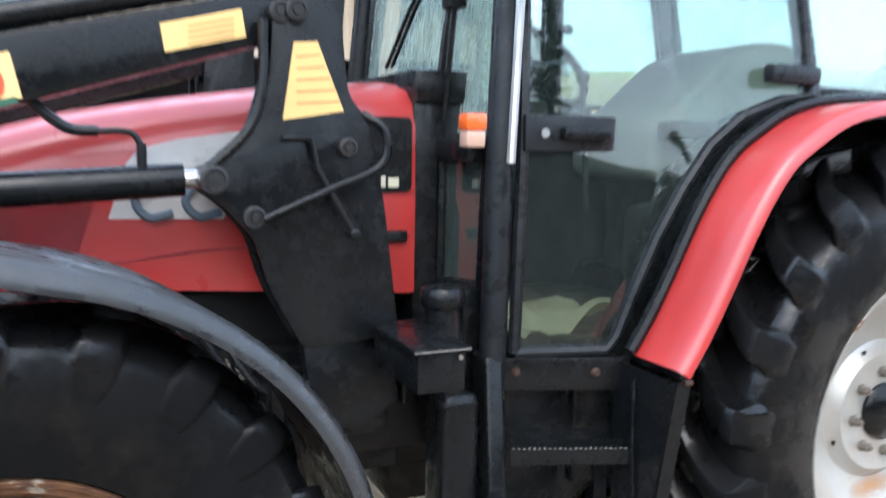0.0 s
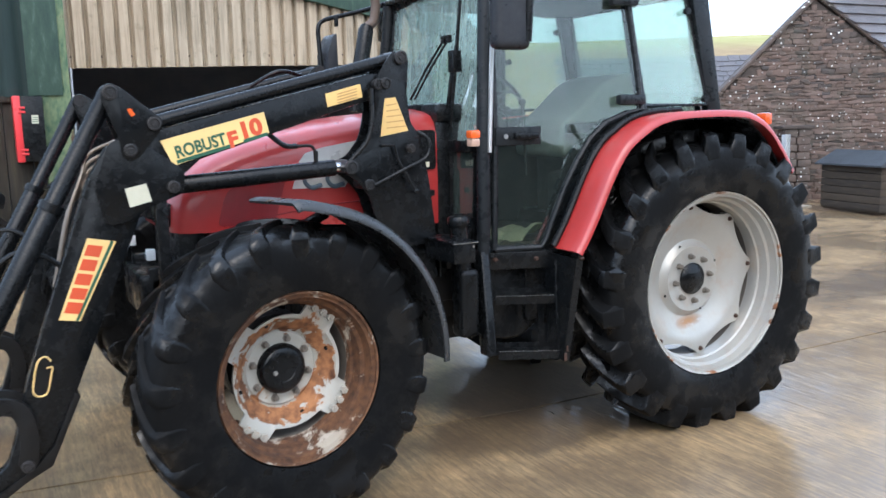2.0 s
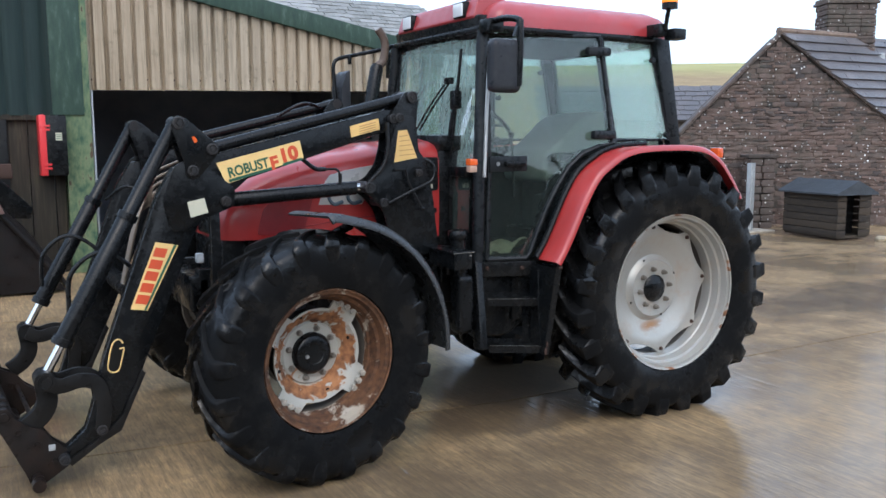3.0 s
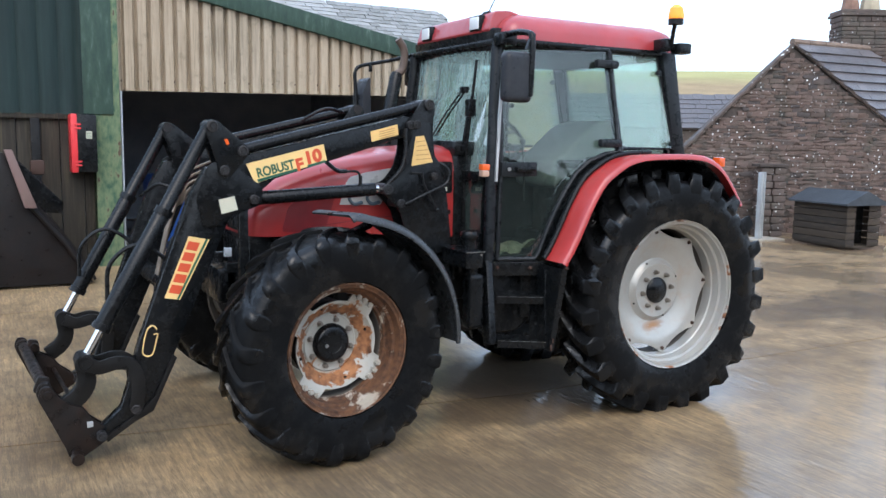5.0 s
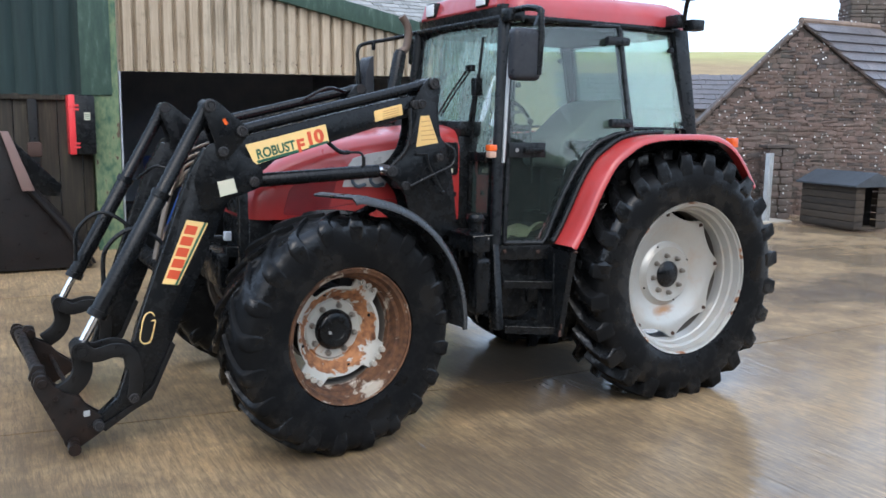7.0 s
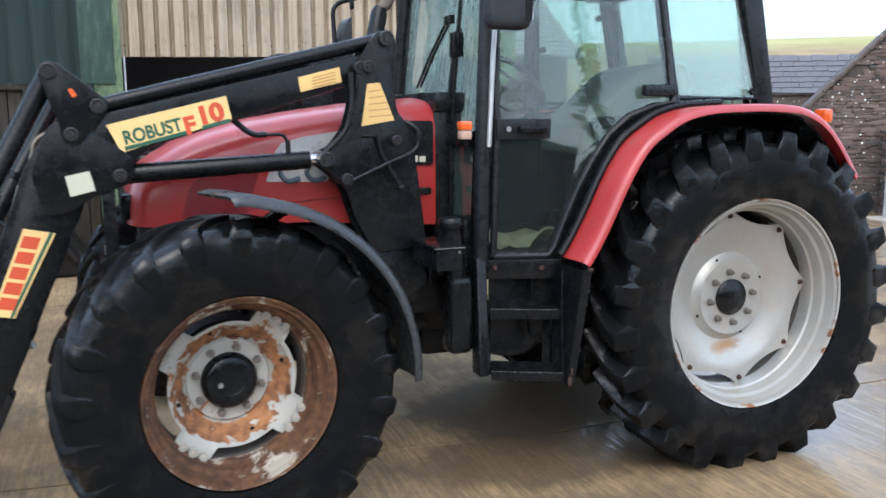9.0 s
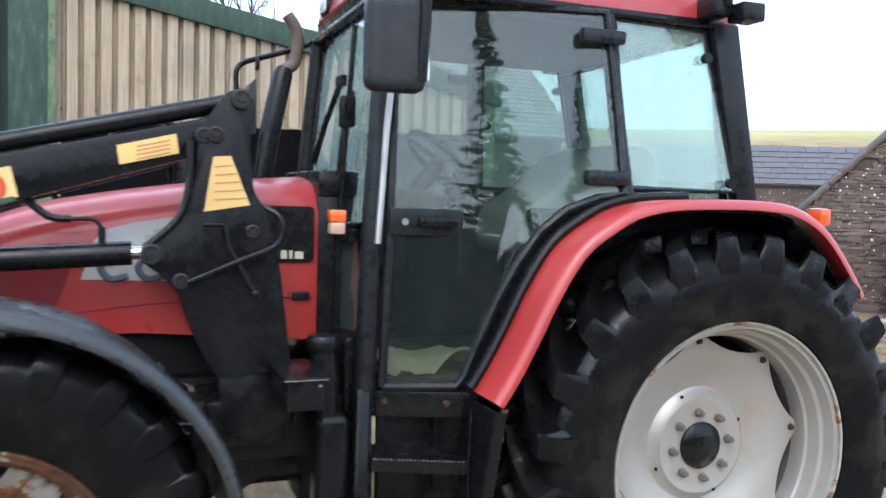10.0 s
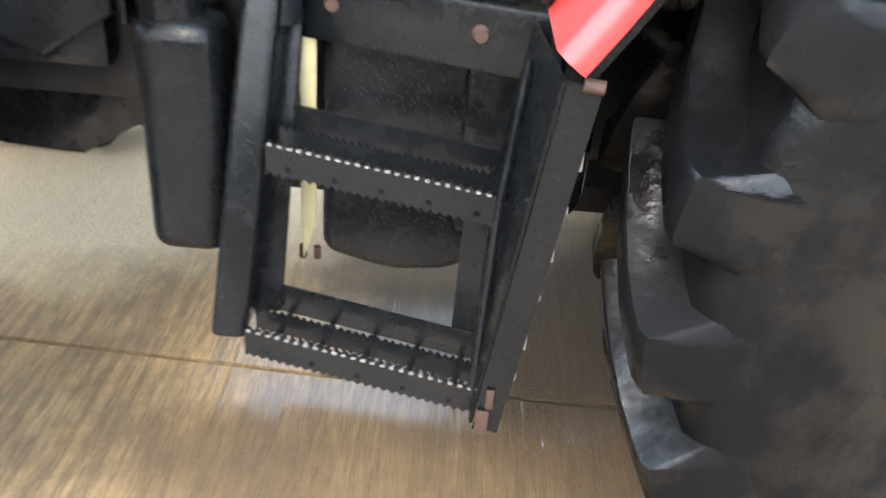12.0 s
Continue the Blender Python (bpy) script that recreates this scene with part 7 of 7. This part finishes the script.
for u, mt, hh, rr in ((1.76, CLAY, 0.27, 0.19), (2.18, CLAY_PALE, 0.33, 0.21)):
    pt = part("chimney_pot", lathe([(rr, 0), (rr * 0.9, hh * 0.5), (rr * 0.80, hh * 0.88), (rr * 0.86, hh * 0.9), (rr * 0.86, hh), (rr * 0.7, hh), (rr * 0.65, hh * 0.5), (0, hh * 0.4)], 8), mt, ch)
    pt.matrix_world = Matrix.Translation(G0 + R * u + F * 1.20 + UP * 4.695) @ pose(0, 0, 0, 90, 0, 0)
part("lead_flashing", frame_box(2.505, 2.75, 0.91, 1.2, 3.0, 3.55), GALV, ch)
# rubble stones of the gable, in courses
random.seed(21)
shapes = []
for v in range(9):
    bm = box(-0.5, 0.5, 0, 1, -0.5, 0.5)
    bmesh.ops.bevel(bm, geom=bm.edges[:], offset=0.055, segments=1, affect='EDGES')
    for q in bm.verts:
        q.co += Vector((random.uniform(-1, 1) * 0.05, 0, random.uniform(-1, 1) * 0.13))
    shapes.append(mesh_from(bm, "stone", STONE, 50))
rot_w = Matrix((R, F, UP)).transposed().to_4x4()
rest = bmesh.new()
count = 0
z = -0.05
while z < APEX:
    hq = random.choice((0.036, 0.045, 0.055, 0.065, 0.08, 0.10)) * random.uniform(0.9, 1.1)
    u = HL + random.uniform(0, 0.15)
    while u < HR:
        wq = random.uniform(0.08, 0.36) * random.choice((0.5, 0.8, 1.0, 1.0))
        if z + hq < min(gable_top(u), gable_top(u + wq)) + 0.03:
            m = Matrix.Translation(G0 + R * (u + wq / 2) + F * (0.014 - 0.026 * random.random()) + UP * (z + hq / 2)) @ rot_w @ pose(0, 0, 0, 0, random.uniform(-6, 6), 0) @ Matrix.Diagonal((wq + 0.002, 0.12, hq * random.uniform(0.86, 1.10), 1))
            if count < 290 and z > 1.2:
                ob = part("stone", random.choice(shapes), STONE, wall)
                ob.matrix_world = m
                count += 1
            else:
                tmp = random.choice(shapes).copy()
                tmp.transform(m)
                rest.from_mesh(tmp)
                bpy.data.meshes.remove(tmp)
        u += wq
    z += hq
rs_ob = part("rubble_stone", rest, STONE, wall, angle=50)
rs_ob["kind"] = "stuff"
# garden pier and low wall at the foot
pier = thing("stone_pier", tuple(G0 + R * -0.35 + F * -0.5), "short sandstone pier of the yard wall", "pier")
for r in range(10):
    zz = -0.02 + 0.14 * r + 0.012 * math.sin(3.1 * r)
    for q in range(2):
        part("stone", frame_box(-0.62 + 0.26 * q + 0.03 * (r % 2), -0.37 + 0.26 * q - 0.012 + 0.03 * (r % 2), -0.62, -0.25, zz, zz + 0.128, 0.02), STONE, pier)
part("cope", frame_box(-0.66, -0.06, -0.66, -0.20, 1.38, 1.44, 0.015), MORTAR, pier)
# steel post in a concrete footing
gp = thing("steel_post", (9.35, 7.20, 0), "galvanised steel gate post in the yard", "post")
part("post_web", box(9.30, 9.41, 7.19, 7.20, 0, 1.30, 0.0, m=None), GALV, gp)
part("post_flange", box(9.295, 9.305, 7.15, 7.24, 0, 1.30, 0.002), GALV, gp)
part("post_flange", box(9.405, 9.415, 7.15, 7.24, 0, 1.30, 0.002), GALV, gp)
part("footing", box(9.05, 9.85, 6.98, 7.45, -0.05, 0.015, 0.01), simple("pale_concrete", [(0.3, (0.28, 0.25, 0.2)), (0.7, (0.4, 0.36, 0.3))], 4, 0.7, 0.3), gp)
# kennel
kn = thing("dog_kennel", (10.9, 6.9, 0), "weathered wooden dog kennel with felt roof by the stone wall", "kennel")
K0 = Vector((9.47, 5.41, 0))
ku, kv = (Vector((9.66, 6.67, 0)) - K0), Vector((1.05, -0.30, 0))
kl = ku.length
ku.normalize()
kv = Vector((ku.y, -ku.x, 0))
km = Matrix((ku, kv, UP)).transposed().to_4x4()
km.translation = K0
for k in range(6):
    for a in (0, 1):
        b = box(0, kl, -0.0 if not a else 0.75, 0.02 if not a else 0.77, 0.05 + 0.125 * k, 0.165 + 0.125 * k, 0.004)
        b.transform(km)
        part("wall_plank", b, KENNEL_WOOD, kn)
    for x0 in (0.0, kl - 0.02):
        b = box(x0, x0 + 0.02, 0.02, 0.20 if x0 == 0 else 0.75, 0.05 + 0.125 * k, 0.165 + 0.125 * k, 0.004)
        b.transform(km)
        part("end_plank", b, KENNEL_WOOD, kn)
        if x0 == 0:
            b = box(x0, x0 + 0.02, 0.50, 0.75, 0.05 + 0.125 * k, 0.165 + 0.125 * k, 0.004)
            b.transform(km)
            part("end_plank", b, KENNEL_WOOD, kn)
b = prism([(-0.09, 0.78), (-0.09, 0.81), (0.385, 1.03), (0.86, 0.81), (0.86, 0.78)], -0.07, kl + 0.07, axis="x")
b.transform(km)
part("felt_roof", b, FELT, kn)
b = joined(box(0.03, kl - 0.03, 0.03, 0.72, 0.02, 0.06), box(kl * 0.5 - 0.005, kl * 0.5 + 0.02, 0.03, 0.72, 0.06, 0.78))
b.transform(km)
# dark sheet added inside the opening as its shade
b2 = box(0.34, 0.36, 0.03, 0.72, 0.05, 0.78)
b2.transform(km)
part("inner_partition", b2, DARK_STEEL, kn)
part("floor_and_partition", b, KENNEL_WOOD, kn)
tagged(part("yard_stone", joined(lathe([(0, -0.04), (0.09, -0.04), (0.10, 0), (0.07, 0.04), (0, 0.045)], 9)), CLAY_PALE), "pale loose stone on the concrete", "stone").matrix_world = pose(10.2, 5.05, 0.03, 90, 0, 30)

# ---- low slated roof beyond the house ----
low = thing("far_outbuilding", (13.5, 14, 0), "low outbuilding with wet slate roof beyond the house", "building")
o = Vector((10.5, 15.3, 2.25))
al = Vector((0.875, -0.484, 0))
upv = (Vector((0.484, 0.875, 0)) * 0.75 + UP * 0.66).normalized()
part("roof_deck", slab_quad(o, o + al * 6.5, o + al * 6.5 + upv * 1.5, o + upv * 1.5, -0.05), SLATE, low)
part("stone_wall", slab_quad(o + UP * -2.4 + F * 0.1, o + al * 6.5 + UP * -2.4 + F * 0.1, o + al * 6.5 + F * 0.1, o + F * 0.1, -0.3), STONE, low)
slate_roof(low, o, al, upv, 20, 7, 0.32, 0.21, SLATE, 5)

# slates on the roof behind the barn
sb = Vector((-3.0, 10.4, 2.75))
b_al = Vector((1, 0.0, 0)).normalized()
b_up = (Vector((0, 1, 0)) * 0.80 + UP * 0.60).normalized()
part("roof_plane", slab_quad(sb, sb + b_al * 8.4, sb + b_al * 8.4 + b_up * 3.1, sb + b_up * 3.1, -0.05), SLATE_OLD, back)
slate_roof(back, sb, b_al, b_up, 41, 21, 0.205, 0.148, SLATE_OLD, 9)

# ---- distance ----
def hill():
    bm = bmesh.new()
    g = []
    nx, ny = 40, 14
    for j in range(ny + 1):
        row = []
        for i in range(nx + 1):
            u, v = i / nx, j / ny
            d = 60 + 130 * v
            s = -190 + 420 * u
            p = Vector((-3.8, -4.1, 0)) + F * d + R * s
            z = -1.0 + 17.0 * math.sin(min(1.0, v * 1.05) * math.pi / 2) + 1.6 * noise.noise(Vector((p.x * 0.01, p.y * 0.01, 3)))
            row.append(bm.verts.new((p.x, p.y, z)))
        g.append(row)
    for j in range(ny):
        for i in range(nx):
            bm.faces.new((g[j][i], g[j][i + 1], g[j + 1][i + 1], g[j + 1][i]))
    return bm


tagged(part("hill_backdrop", hill(), GRASS), "yellow-green winter pasture hillside under white sky", "hill", kind="structure")


def bare_tree(base, height, seed, name_label):
    rnd = random.Random(seed)
    t = thing("bare_tree", tuple(base), name_label, "tree", group="leafless trees behind the barn")
    bm_t, bm_b = bmesh.new(), []

    def grow(p, d, ln, r, depth, acc):
        pts, radii = [p], [r]
        q, dd = p.copy(), d.copy()
        n = 4
        for k in range(n):
            dd = (dd + Vector((rnd.uniform(-1, 1), rnd.uniform(-1, 1), rnd.uniform(-0.2, 0.6))) * 0.18).normalized()
            q = q + dd * ln / n
            pts.append(q.copy())
            radii.append(r * (1 - 0.55 * (k + 1) / n))
        acc.append(tube(pts, r, 7 if depth < 2 else 5, radii))
        if depth >= 5:
            return
        for k in range(3 if depth < 4 else 2):
            i = rnd.choice((2, 3, 4))
            nd = (dd + Vector((rnd.uniform(-1, 1), rnd.uniform(-1, 1), rnd.uniform(-0.1, 0.9))) * 0.75).normalized()
            grow(pts[i], nd, ln * rnd.uniform(0.55, 0.78), radii[i] * 0.72, depth + 1, acc)

    trunk, limbs = [], []
    b = Vector(base)
    grow(b, Vector((0, 0, 1)), height * 0.34, height * 0.022, 5, trunk)
    part("trunk", joined(*trunk), BARK, t)
    for k in range(4):
        grow(b + Vector((0, 0, height * (0.24 + 0.03 * k))), Vector((rnd.uniform(-1, 1), rnd.uniform(-1, 1), 1.3)).normalized(), height * 0.27, height * 0.012, 1, limbs)
    part("branches", joined(*limbs), BARK, t)
    return t


bare_tree((2.2, 23.5, 0), 11.0, 7, "leafless tree standing behind the barn")
bare_tree((5.5, 25.5, 0), 10.0, 11, "leafless tree standing behind the barn")

# ---- unseen walls added behind the camera to hold back low sky light ----
tagged(part("wall_south", box(-22, 16, -13.6, -13.0, -0.1, 3.2, 0.0), MORTAR), "plain grey-brown unseen wall added to close off low sky", "wall", kind="structure")
tagged(part("wall_west", box(-19.6, -19.0, -15.0, 14, -0.1, 4.0, 0.0), MORTAR), "plain grey-brown unseen wall added to close off low sky", "wall", kind="structure")


def conifer(base, height, spread, seed):
    """A slim evergreen: trunk and many drooping sprays."""
    rnd = random.Random(seed)
    t = thing("conifer_tree", tuple(base), "slim dark evergreen tree beyond the yard wall", "tree", group="evergreens beyond the wall")
    b = Vector(base)
    part("trunk", tube([b, b + Vector((0.1, 0, height * 0.5)), b + Vector((0, 0, height))], 0.2, 8, [0.22, 0.14, 0.02]), BARK, t)
    bm = bmesh.new()
    for k in range(420):
        f = k / 420
        z = height * (0.06 + 0.93 * f)
        a = rnd.uniform(0, 2 * math.pi)
        ln = spread * (1 - f) ** 0.7 * rnd.uniform(0.55, 1.15) + 0.15
        d = Vector((math.cos(a), math.sin(a), rnd.uniform(-0.45, -0.05))).normalized()
        side = Vector((-math.sin(a), math.cos(a), 0))
        o = b + Vector((0, 0, z))
        n = 5
        for i in range(n):
            p = o + d * ln * (0.2 + 0.8 * i / n)
            w = 0.30 * ln * (1.1 - i / n) + 0.05
            q = d * ln * 0.26 + Vector((0, 0, rnd.uniform(-0.12, 0.02)))
            for s in (-1, 1):
                v = [bm.verts.new(p), bm.verts.new(p + side * s * w + q * 0.6 + Vector((0, 0, rnd.uniform(-0.15, 0.0)))), bm.verts.new(p + q)]
                bm.faces.new(v)
    me = bpy.data.meshes.new("crown")
    bm.to_mesh(me)
    bm.free()
    me.materials.append(CONIFER)
    part("crown", me, CONIFER, t)


conifer((2.1, -21.0, 0), 14.0, 1.15, 3)
conifer((5.2, -22.0, 0), 11.5, 0.7, 8)
